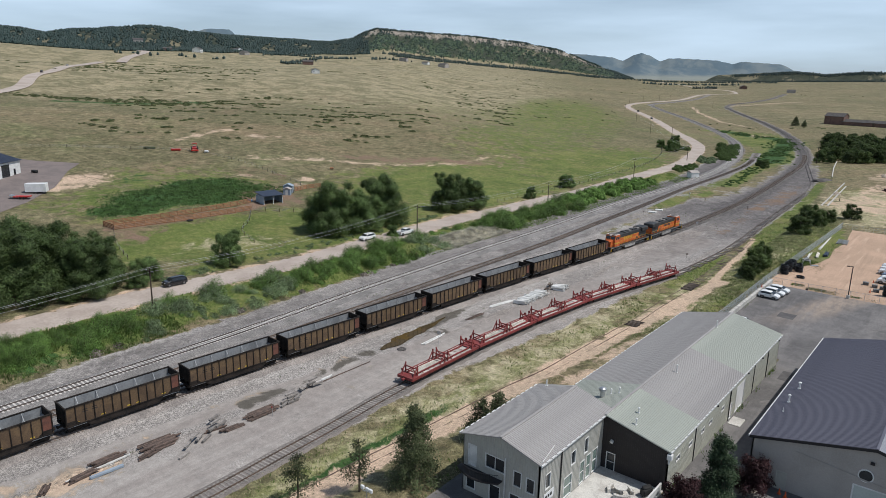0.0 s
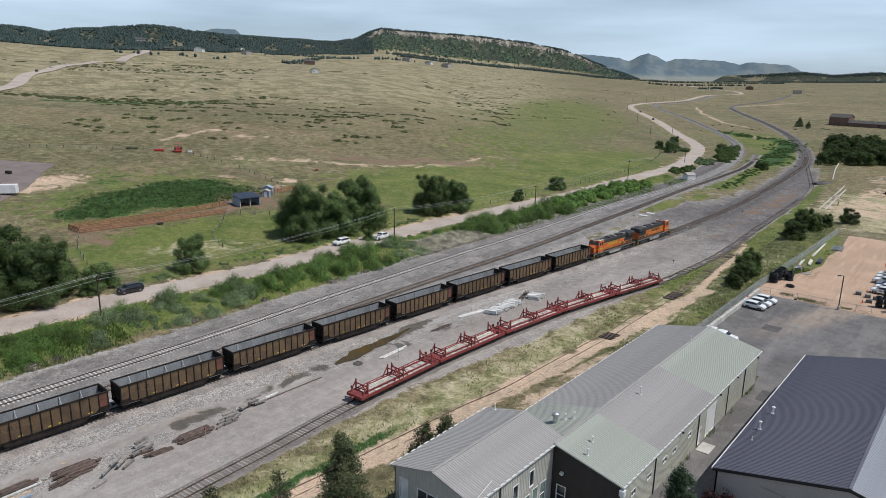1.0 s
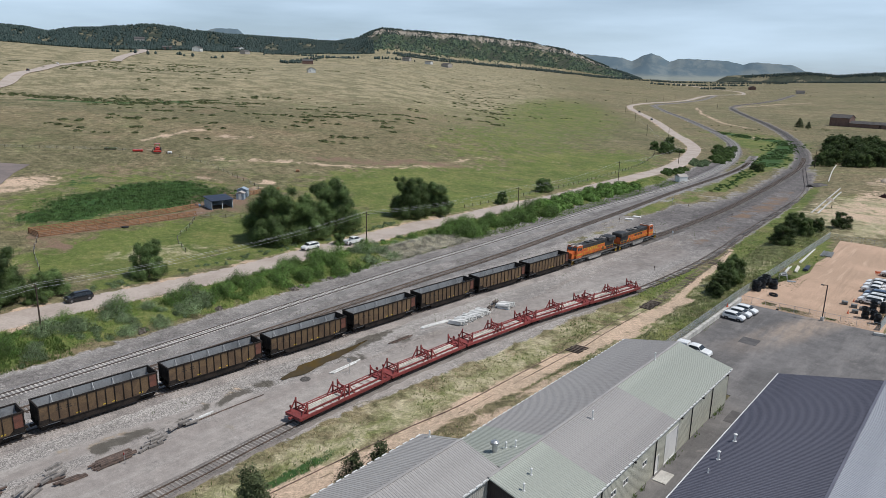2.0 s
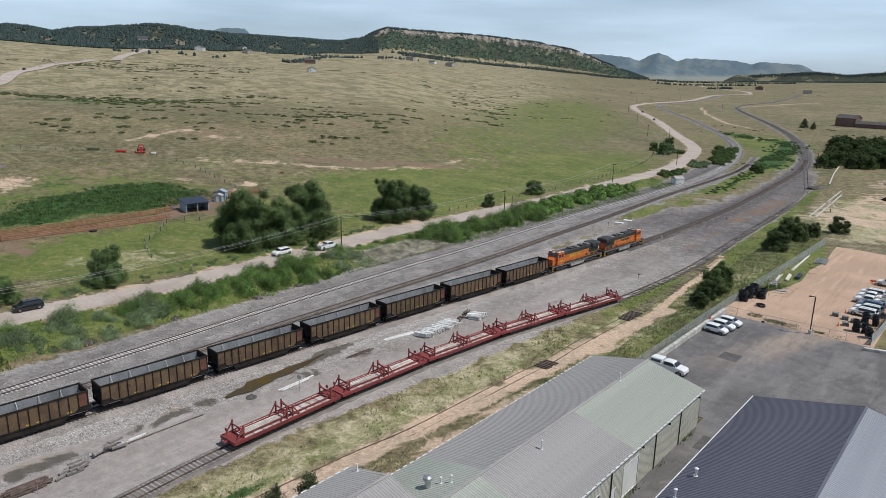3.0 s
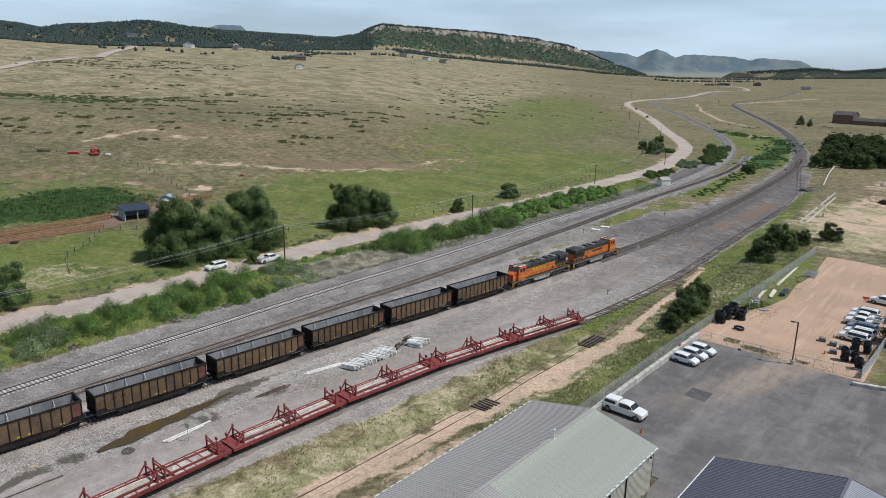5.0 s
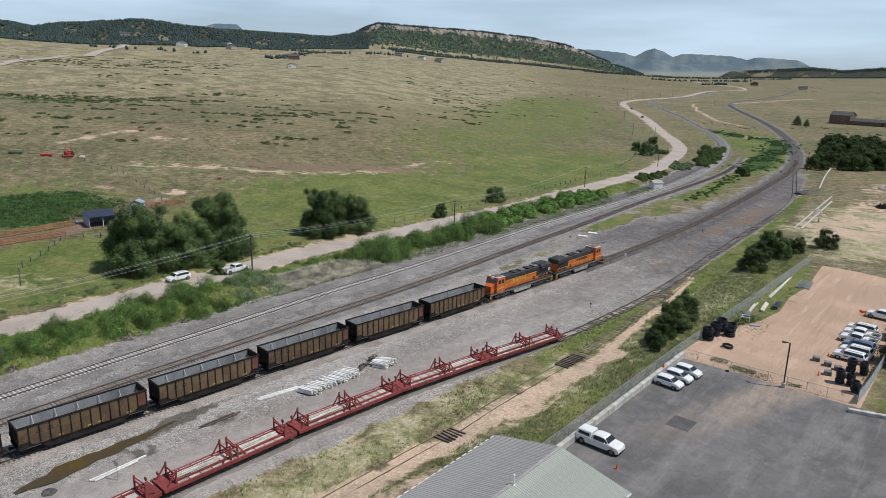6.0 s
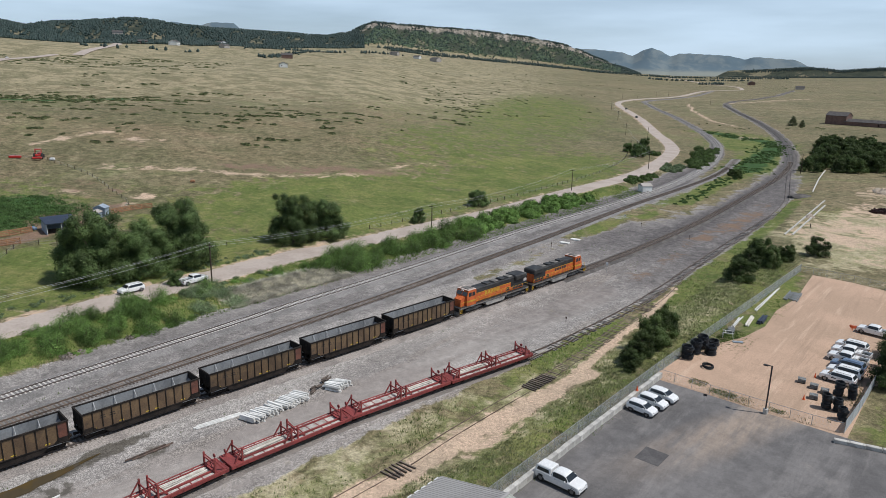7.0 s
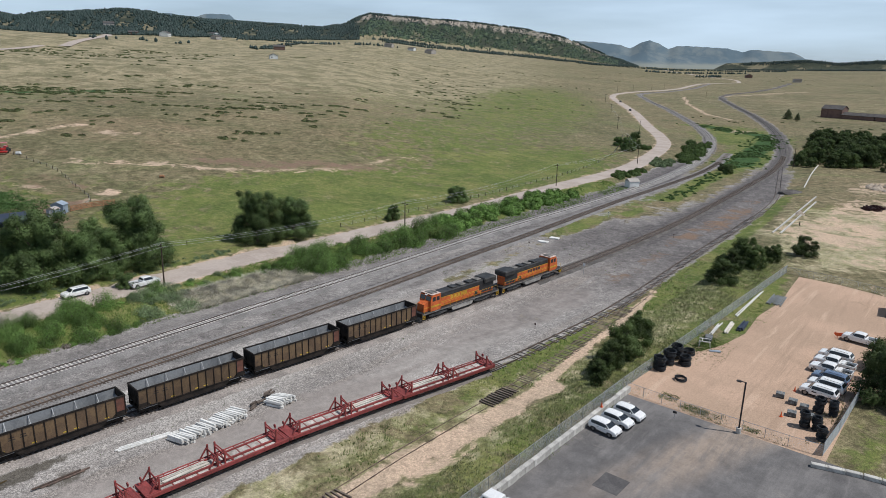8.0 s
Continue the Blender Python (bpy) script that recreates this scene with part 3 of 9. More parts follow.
    nt.links.new(b.outputs["Normal"], bs.inputs["Normal"])
    return m


def ground_sheet():
    r = [3.0]
    while r[-1] < 4930:
        r.append(r[-1] * 1.0125 + .06)
    r = np.array(r)
    b = np.radians(np.concatenate([np.arange(-12, 118, .28), np.arange(118, 347.9, 5)]))
    nr, nb = len(r), len(b)
    x = (HUB[0] - r[:, None] * np.sin(b)[None]).ravel()
    y = (HUB[1] + r[:, None] * np.cos(b)[None]).ravel()
    z = land(x, y)
    wob = np.sin(x * .9 + 2 * np.sin(y * .7)) * np.sin(y * 1.1 + x * .3)
    wild = 1 - np.maximum(ease(-44, -38, x) * ease(40, 60, y) * (1 - ease(162, 168, y)), 0)
    z = z + .06 * wob * wild * (1 - ease(500, 900, np.hypot(x, y))) - .02
    i, j = np.meshgrid(np.arange(nr - 1), np.arange(nb), indexing="ij")
    k = (j + 1) % nb
    faces = np.stack([i * nb + j, (i + 1) * nb + j, (i + 1) * nb + k, i * nb + k], -1).reshape(-1, 4)
    me = bpy.data.meshes.new("ground")
    me.from_pydata(np.stack([x, y, z], 1).tolist(), [], faces.tolist() + [tuple(range(nb))])
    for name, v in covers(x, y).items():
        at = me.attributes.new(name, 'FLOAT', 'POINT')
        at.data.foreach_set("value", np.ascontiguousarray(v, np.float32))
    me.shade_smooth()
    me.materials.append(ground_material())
    return tagged(new("ground", me), "rolling dry prairie grass with bare earth and grey gravel yard", "ground", kind="structure")


ground_sheet()


def strip(line, halves, lifts, step=3.0):
    """A long sheet along a line: offsets across and the height of each above the ground."""
    p = curve(line, step)
    d = np.gradient(p, axis=0)
    d /= np.linalg.norm(d, axis=1)[:, None]
    n = np.stack([d[:, 1], -d[:, 0]], 1)
    zc = land(p[:, 0], p[:, 1])
    k, out = len(halves), Build()
    for q, m, z in zip(p, n, zc):
        out.v += [(q[0] + h * m[0], q[1] + h * m[1], z + l) for h, l in zip(halves, lifts)]
    for i in range(len(p) - 1):
        out.f += [(i * k + j, i * k + j + 1, (i + 1) * k + j + 1, (i + 1) * k + j) for j in range(k - 1)]
    return out


def build_road(name, line, half, label, lift=.1):
    w = [-half - .5, -half, -half * .5, 0, half * .5, half, half + .5]
    l = [lift - .35, lift - .02, lift + .04, lift + .08, lift + .04, lift - .02, lift - .35]
    return solid(name, strip(line, w, l), M["road"], label, "road", kind="structure")


build_road("road", ROAD, 4.05, "pale worn two-lane asphalt road past the paddocks")
build_road("lane", LANE_LEFT, 5, "pale road crossing the far grassland", .5)
build_road("lane", LANE_FAR, 6, "pale road climbing to the wooded hills", .7)
RAIL_AT, GAUGE = .62, .76
TRACKS = []


def build_track(line, label, bed, tie, rail, far=430, bed_half=1.7, spread=3.1, spacing=.55, bed_lift=.32, bed_to=9999):
    t = thing("railway_track", Matrix(), label, "railway track", kind="structure")
    part("ballast_bed", strip([p for p in line if p[1] < bed_to], [-spread, -bed_half, bed_half, spread], [-.12, bed_lift, bed_lift, -.12], 2.0), M[bed], t)
    for s in (-GAUGE, GAUGE):
        part("rail", strip(line, [s - .055, s - .035, s + .035, s + .055], [bed_lift, bed_lift + .2, bed_lift + .2, bed_lift], 2.0), M[rail], t)
    TRACKS.append((t, line, tie, spacing, bed_lift, far))
    return t


build_track(MAIN, "main line with concrete ties on grey ballast", "ballast", "tie_pale", "rail_shiny", 480, spacing=.62)
build_track(SECOND, "older second track with dark ties on dirty ballast", "ballast", "tie_wood", "rail", bed_lift=.18)
part("ballast_bed", strip([p for p in SECOND if p[1] > 165], [-1.6, -1.2, 1.2, 1.6], [.05, .195, .195, .05], 2.0), paint("black_cinder_ballast", (.11, .097, .088), (.19, .168, .152), .95, scale=.35, fine=18, grain=.5, bump=.6), bpy.data.objects["railway_track.001"], "black-brown cinder ballast")
build_track(TRAIN, "yard track with timber ties carrying the coal train", "ballast_tan", "tie_wood", "rail_shiny", 480, bed_to=216)
part("ballast_bed", strip([p for p in TRAIN if p[1] > 198], [-2.4, -1.7, 1.7, 2.4], [-.12, .32, .32, -.12], 2.0), M["ballast_dark"], TRACKS[-1][0], "dark oily ballast")
build_track(SIDING, "worn siding track with weathered timber ties", "ballast_siding", "tie_grey", "rail", 318, bed_lift=.1, bed_half=1.5, spread=2.0, bed_to=160)


def slab(name, pts, lift, material, label, category="pavement", kind="structure", thick=.3):
    b = Build()
    b.hull8([(x, y, ground(x, y) - thick) for x, y in pts], [(x, y, ground(x, y) + lift) for x, y in pts])
    return solid(name, b, material, label, category, kind=kind)


def lot_material():
    """Old asphalt: grey patches, dusty wheel tracks, seal lines and stains."""
    m, nt, bs = blank("grey_dusty_asphalt")
    tc = nt.nodes.new("ShaderNodeTexCoord").outputs["Object"]
    mp = nt.nodes.new("ShaderNodeMapping")
    mp.inputs["Scale"].default_value, mp.inputs["Rotation"].default_value = (1, .16, 1), (0, 0, radians(12))
    nt.links.new(tc, mp.inputs["Vector"])
    along = mp.outputs["Vector"]
    big, mid, fine = node_noise(nt, tc, .07, 8, .65, .4), node_noise(nt, tc, .5, 8, .7), node_noise(nt, tc, 9, 5, .75)
    streak = node_noise(nt, along, .3, 9, .72, .5)
    col = node_mix(nt, node_step(nt, big, .38, .62), (.118, .112, .11), (.165, .156, .152))
    col = node_mix(nt, node_step(nt, streak, .45, .66, 0, .6), col, (.235, .22, .21))
    col = node_mix(nt, node_step(nt, streak, .43, .33, 0, .4), col, (.09, .085, .085))
    col = node_mix(nt, node_step(nt, node_noise(nt, tc, .2, 9, .75, .8), .56, .72, 0, .7), col, (.26, .238, .22))
    xyz = nt.nodes.new("ShaderNodeSeparateXYZ")
    nt.links.new(tc, xyz.inputs["Vector"])
    # earth carried through the gate by wheels
    off = node_math(nt, 'ABSOLUTE', node_math(nt, 'ADD', xyz.outputs["X"], node_math(nt, 'MULTIPLY_ADD', xyz.outputs["Y"], -.33)), 0)
    off.node.inputs[0].links[0].from_node.inputs[1].links[0].from_node.inputs[2].default_value = 73.5
    gate = node_math(nt, 'MULTIPLY', node_step(nt, off, 1.2, 5.5, 1, 0), node_step(nt, xyz.outputs["Y"], 128, 158, 0, 1))
    col = node_mix(nt, node_math(nt, 'MULTIPLY', gate, node_step(nt, node_noise(nt, along, .6, 8, .7), .3, .62, .15, .85)), col, (.34, .27, .215))
    col = node_mix(nt, node_step(nt, node_noise(nt, tc, .8, 6, .8, 1.2), .66, .74, 0, .55), col, (.06, .056, .055))
    col = node_mix(nt, 1.0, col, node_step(nt, mid, .3, .7, .86, 1.14), 'MULTIPLY')
    col = node_mix(nt, 1.0, col, node_step(nt, fine, .3, .7, .84, 1.16), 'MULTIPLY')
    nt.links.new(col, bs.inputs["Base Color"])
    bs.inputs["Roughness"].default_value, bs.inputs["Specular IOR Level"].default_value = .9, .25
    bp = nt.nodes.new("ShaderNodeBump")
    bp.inputs["Strength"].default_value, bp.inputs["Distance"].default_value = .25, .02
    nt.links.new(fine, bp.inputs["Height"])
    nt.links.new(bp.outputs["Normal"], bs.inputs["Normal"])
    return m


M["lot"] = lot_material()
def earth_material():
    """Bare pinkish earth: broad patches, wheel tracks that run with the yard, grit."""
    m, nt, bs = blank("pink_tan_bare_earth")
    tc = nt.nodes.new("ShaderNodeTexCoord").outputs["Object"]
    col = node_mix(nt, node_step(nt, node_noise(nt, tc, .06, 6, .6, .5), .4, .62), (.5, .345, .25), (.42, .295, .212))
    for angle, scale, tone, amount in ((-16, .5, (.56, .405, .3), .6), (34, .42, (.34, .24, .172), .45), (-8, .9, (.36, .255, .185), .4)):
        mp = nt.nodes.new("ShaderNodeMapping")
        mp.inputs["Scale"].default_value, mp.inputs["Rotation"].default_value = (1, .07, 1), (0, 0, radians(angle))
        nt.links.new(tc, mp.inputs["Vector"])
        col = node_mix(nt, node_step(nt, node_noise(nt, mp.outputs["Vector"], scale, 6, .6, 1.2), .54, .66, 0, amount), col, tone)
    col = node_mix(nt, node_step(nt, node_noise(nt, tc, .35, 8, .7, .6), .6, .7, 0, .6), col, (.27, .205, .14))
    grit = node_noise(nt, tc, 5.0, 4, .7)
    col = node_mix(nt, 1.0, col, node_step(nt, grit, .32, .68, .84, 1.16), 'MULTIPLY')
    nt.links.new(col, bs.inputs["Base Color"])
    bs.inputs["Roughness"].default_value, bs.inputs["Specular IOR Level"].default_value = .95, .15
    bp = nt.nodes.new("ShaderNodeBump")
    bp.inputs["Strength"].default_value, bp.inputs["Distance"].default_value = .4, .04
    nt.links.new(grit, bp.inputs["Height"])
    nt.links.new(bp.outputs["Normal"], bs.inputs["Normal"])
    return m


M["redearth"] = earth_material()
slab("pavement", [(-42.5, 40), (30, 40), (30, 163.5), (-36.2, 163.5), (-36.2, 118), (-23, 118), (-23, 68), (-42.5, 68)], .05, M["lot"], "large grey asphalt yard and drive with oil stains")
slab("pavement", [(-37.2, 163.5), (-10.5, 163.5), (-10.8, 184), (5, 200), (5, 238), (-16, 240.6), (-24, 242.6), (-32.4, 242.8), (-31.6, 232), (-30.6, 222), (-31.6, 210), (-30.6, 199), (-31.8, 191), (-33.6, 186), (-36.4, 182)], .045, M["redearth"], "bare pink-tan earth storage yard behind the car park")


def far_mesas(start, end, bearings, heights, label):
    """Flat-topped mesas on the skyline, distance haze put into their slate-blue colour."""
    b = np.arange(start, end, .2)
    rows, out = ((4150, .0), (4450, .34), (4570, .66), (4615, .97), (4640, 1.0), (4900, .98)), Build()
    for r, f in rows:
        e = up(4600, np.interp(b, bearings, heights)) + 1.2 * np.sin(b * 9) * f
        low = 18.0
        for k, a in enumerate(b):
            rr = r
            out.v.append((HUB[0] - rr * math.sin(radians(a)), HUB[1] + rr * math.cos(radians(a)), low + (e[k] - low) * f - (6 if f == 0 else 0)))
    n = len(b)
    for j in range(len(rows) - 1):
        out.f += [(j * n + i, j * n + i + 1, (j + 1) * n + i + 1, (j + 1) * n + i) for i in range(n - 1)]
    m, nt, bs = blank("haze_blue_distance")
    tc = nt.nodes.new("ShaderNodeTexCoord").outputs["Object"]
    # Slate blues carry the aerial haze, not the colour of rock and woods.
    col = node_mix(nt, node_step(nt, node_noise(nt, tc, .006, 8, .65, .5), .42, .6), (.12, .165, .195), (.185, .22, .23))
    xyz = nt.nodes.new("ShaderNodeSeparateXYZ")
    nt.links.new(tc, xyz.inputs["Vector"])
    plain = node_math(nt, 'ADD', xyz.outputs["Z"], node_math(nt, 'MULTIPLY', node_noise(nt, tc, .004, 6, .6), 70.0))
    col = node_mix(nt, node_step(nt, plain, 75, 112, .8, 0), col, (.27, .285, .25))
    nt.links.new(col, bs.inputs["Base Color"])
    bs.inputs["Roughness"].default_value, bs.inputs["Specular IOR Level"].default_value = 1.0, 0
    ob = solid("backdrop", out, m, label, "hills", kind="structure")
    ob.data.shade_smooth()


far_mesas(8.5, 33, FAR_B, FAR_EL, "distant haze-blue flat-topped mesas on the skyline")
far_mesas(54, 63, [54, 55.6, 56.2, 57.8, 58.6, 59.6, 60.6, 61.4, 63], [1.5, 2.4, 2.95, 2.95, 2.7, 2.75, 2.9, 2.6, 1.5], "small haze-blue mesa far behind the wooded hills")


# ---- metal buildings beside the yard ----
M.update(
    roof_grey=paint("grey_ribbed_roof_steel", (.37, .35, .335), (.32, .302, .29), .55, .03, scale=.12, fine=30, grain=.07, bump=.05, dirt=(.27, .26, .245), dirt_at=(.6, .85)),
    roof_green=paint("sage_ribbed_roof_steel", (.4, .415, .365), (.355, .37, .325), .55, .03, scale=.1, fine=30, grain=.07, bump=.05, dirt=(.27, .28, .25), dirt_at=(.6, .85)),
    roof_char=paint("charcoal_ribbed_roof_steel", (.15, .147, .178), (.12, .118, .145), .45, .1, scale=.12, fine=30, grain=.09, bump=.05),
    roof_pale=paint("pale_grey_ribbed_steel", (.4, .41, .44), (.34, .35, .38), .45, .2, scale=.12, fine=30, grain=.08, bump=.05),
    wall_sage=paint("sage_grey_siding", (.58, .575, .49), (.5, .495, .43), .6, scale=.35, fine=12, grain=.08, bump=.05, dirt=(.37, .35, .28), dirt_at=(.6, .85)),
    wall_office=paint("warm_grey_siding", (.44, .43, .385), (.38, .37, .335), .6, scale=.35, fine=12, grain=.08, bump=.05),
    wall_brown=paint("dark_brown_siding", (.035, .03, .03), (.026, .023, .023), .6, scale=.4, grain=.12, bump=.05),
    wall_tan=paint("tan_grey_stucco", (.4, .365, .335), (.36, .33, .3), .8, scale=.3, fine=25, grain=.08, bump=.15, dirt=(.23, .21, .195), dirt_at=(.6, .85)),
    trim=paint("white_metal_trim", (.72, .72, .7), (.6, .6, .58), .45, scale=.8, grain=.06, bump=0),
    trim_dark=paint("black_metal_trim", (.03, .028, .03), None, .5, scale=.8, grain=.1, bump=0),
    door_pale=paint("pale_green_grey_door", (.5, .54, .5), (.45, .49, .46), .5, grain=.06, bump=.03),
    pane_green=paint("greenish_reflecting_glass", (.17, .23, .2), (.14, .19, .17), .12, bump=0, grain=.05, spec=.6),
)


def wall(parent, name, origin, direction, length, tops, material, openings=(), thick=.16, rib=.3, z0=-.3):
    """An upright wall with ribs: tops are (u, height) along it, openings (u0, u1, low, high) go through it."""
    ux, uy = direction
    nx, ny = uy, -ux
    tu, th = [p[0] for p in tops], [p[1] for p in tops]
    height = lambda u: float(np.interp(u, tu, th))
    cuts = sorted({0.0, length, *[u for u in tu if 0 < u < length], *[v for o in openings for v in o[:2]]})
    b = Build()
    def at(u, z, out):
        return (origin[0] + ux * u + nx * out, origin[1] + uy * u + ny * out, z)
    def prism(u0, u1, lo, hi0, hi1, o0, o1):
        b.hull8([at(u0, lo, o0), at(u1, lo, o0), at(u1, lo, o1), at(u0, lo, o1)], [at(u0, hi0, o0), at(u1, hi1, o0), at(u1, hi1, o1), at(u0, hi0, o1)])
    def gaps(u):
        return sorted((o[2], o[3]) for o in openings if o[0] < u < o[1])
    for u0, u1 in zip(cuts, cuts[1:]):
        lo = z0
        for g0, g1 in gaps((u0 + u1) / 2):
            if g0 > lo:
                prism(u0, u1, lo, g0, g0, -thick, 0)
            lo = g1
        prism(u0, u1, lo, height(u0), height(u1), -thick, 0)
    n, ribs = int(length / rib) if rib else 0, []
    for i in range(n):
        u, lo = (i + .5) * rib, z0
        for g0, g1 in gaps(u):
            if g0 > lo:
                ribs.append((u, lo, g0))
            lo = g1
        ribs.append((u, lo, round(height(u) - .02, 3)))
    w, made = part(name, b, M[material], parent), {}
    for u, lo, hi in ribs:
        if (lo, hi) not in made:
            r = Build()
            e = (ux * .035, uy * .035)
            f = [(-e[0], -e[1]), (e[0], e[1]), (e[0] * .6 + nx * .03, e[1] * .6 + ny * .03), (-e[0] * .6 + nx * .03, -e[1] * .6 + ny * .03)]
            r.hull8([(x, y, lo) for x, y in f], [(x, y, hi) for x, y in f])
            made[lo, hi] = r.mesh("siding_rib", M[material])
        part("siding_rib", made[lo, hi], None, w, at=Matrix.Translation((origin[0] + ux * u, origin[1] + uy * u, 0)))
    return w


def opening(parent, name, origin, direction, o, frame_mat="trim", pane="glass", bars=(0, 0), depth=.07, fw=.07):
    """A window or door set into its opening: frame, bars and panes."""
    ux, uy = direction
    nx, ny = uy, -ux
    u0, u1, lo, hi = o
    def block(b, a0, a1, z0, z1, d0, d1):
        p = lambda u, z, d: (origin[0] + ux * u + nx * d, origin[1] + uy * u + ny * d, z)
        b.hull8([p(a0, z0, d0), p(a1, z0, d0), p(a1, z0, d1), p(a0, z0, d1)], [p(a0, z1, d0), p(a1, z1, d0), p(a1, z1, d1), p(a0, z1, d1)])
    f = Build()
    for a0, a1, z0, z1 in ((u0 - .03, u0 + fw, lo - .03, hi + .03), (u1 - fw, u1 + .03, lo - .03, hi + .03), (u0 + fw, u1 - fw, hi - fw, hi + .03), (u0 + fw, u1 - fw, lo - .03, lo + fw)):
        block(f, a0, a1, z0, z1, -.12, .045)
    w = part(name, f, M[frame_mat], parent)
    nu, nz = bars
    for i in range(nu):
        s = Build()
        c = u0 + (u1 - u0) * (i + 1) / (nu + 1)
        block(s, c - .03, c + .03, lo + fw, hi - fw, -.1, .02)
        part("mullion", s, M[frame_mat], w)
    for i in range(nz):
        s = Build()
        c = lo + (hi - lo) * (i + 1) / (nz + 1)
        block(s, u0 + fw, u1 - fw, c - .025, c + .025, -.1, .015)
        part("rail", s, M[frame_mat], w)
    g = Build()
    block(g, u0 + fw, u1 - fw, lo + fw, hi - fw, -.1, -depth)
    part("pane" if "window" in name or pane != "door_pale" else "leaf", g, M[pane], w)
    return w


def roof_side(parent, eave, ridge, y0, y1, material, width=.92, ribs=3, over=.25, rib_h=.045):
    """One slope of ribbed sheets, each sheet a part. eave and ridge are (x, z)."""
    (xe, ze), (xr, zr) = eave, ridge
    run, fall = xr - xe, zr - ze
    xe, ze = xe - over * (1 if run > 0 else -1), ze - over * abs(fall / run)
    core = Build()
    core.hull8([(xe, y0, ze - .12), (xr, y0, zr - .12), (xr, y1, zr - .12), (xe, y1, ze - .12)], [(xe, y0, ze), (xr, y0, zr), (xr, y1, zr), (xe, y1, ze)])
    slope = part("roof_slope", core, M[material], parent)
    n = max(1, round((y1 - y0) / width))
    w = (y1 - y0) / n
    s = Build()
    s.hull8([(xe, 0, ze + .003), (xr, 0, zr + .003), (xr, w - .012, zr + .003), (xe, w - .012, ze + .003)], [(xe, 0, ze + .018), (xr, 0, zr + .018), (xr, w - .012, zr + .018), (xe, w - .012, ze + .018)])
    for i in range(ribs):
        c = (i + .5) * w / ribs
        s.hull8([(xe, c - .06, ze + .018), (xr, c - .06, zr + .018), (xr, c + .06, zr + .018), (xe, c + .06, ze + .018)], [(xe, c - .02, ze + .018 + rib_h), (xr, c - .02, zr + .018 + rib_h), (xr, c + .02, zr + .018 + rib_h), (xe, c + .02, ze + .018 + rib_h)])
    me = s.mesh("roof_sheet", M[material])
    for i in range(n):
        part("roof_sheet", me, None, slope, at=pose(0, y0 + i * w, 0))
    return slope


def gutter(parent, x, z, y0, y1, side, material="trim", name="gutter"):
    n = max(1, round((y1 - y0) / 1.0))
    b = Build()
    for i in range(n):
        a, c = y0 + i * (y1 - y0) / n, y0 + (i + .62) * (y1 - y0) / n
        b.box(min(x, x + side * .14), max(x, x + side * .14), a, c, z - .02, z + .08)
    b.box(min(x, x + side * .1), max(x, x + side * .1), y0, y1, z - .14, z - .02)
    part(name, b, M[material], parent)


def roof_pipe(x, y, z, h, r=.07, cap=True, label="white vent pipe on the metal roof"):
    b = Build()
    b.tube([(0, 0, -.15), (0, 0, h)], r, 10)
    b.tube([(0, 0, -.1), (0, 0, .08)], r * 2.2, 10)
    if cap:
        b.tube([(0, 0, h - .02), (0, 0, h + .12), (0, 0, h + .2)], [r * 1.7, r * 1.9, r * .6], 10)
    solid("vent_pipe", b, M["trim"], label, "vent pipe", "roof vents", m=pose(x, y, z))


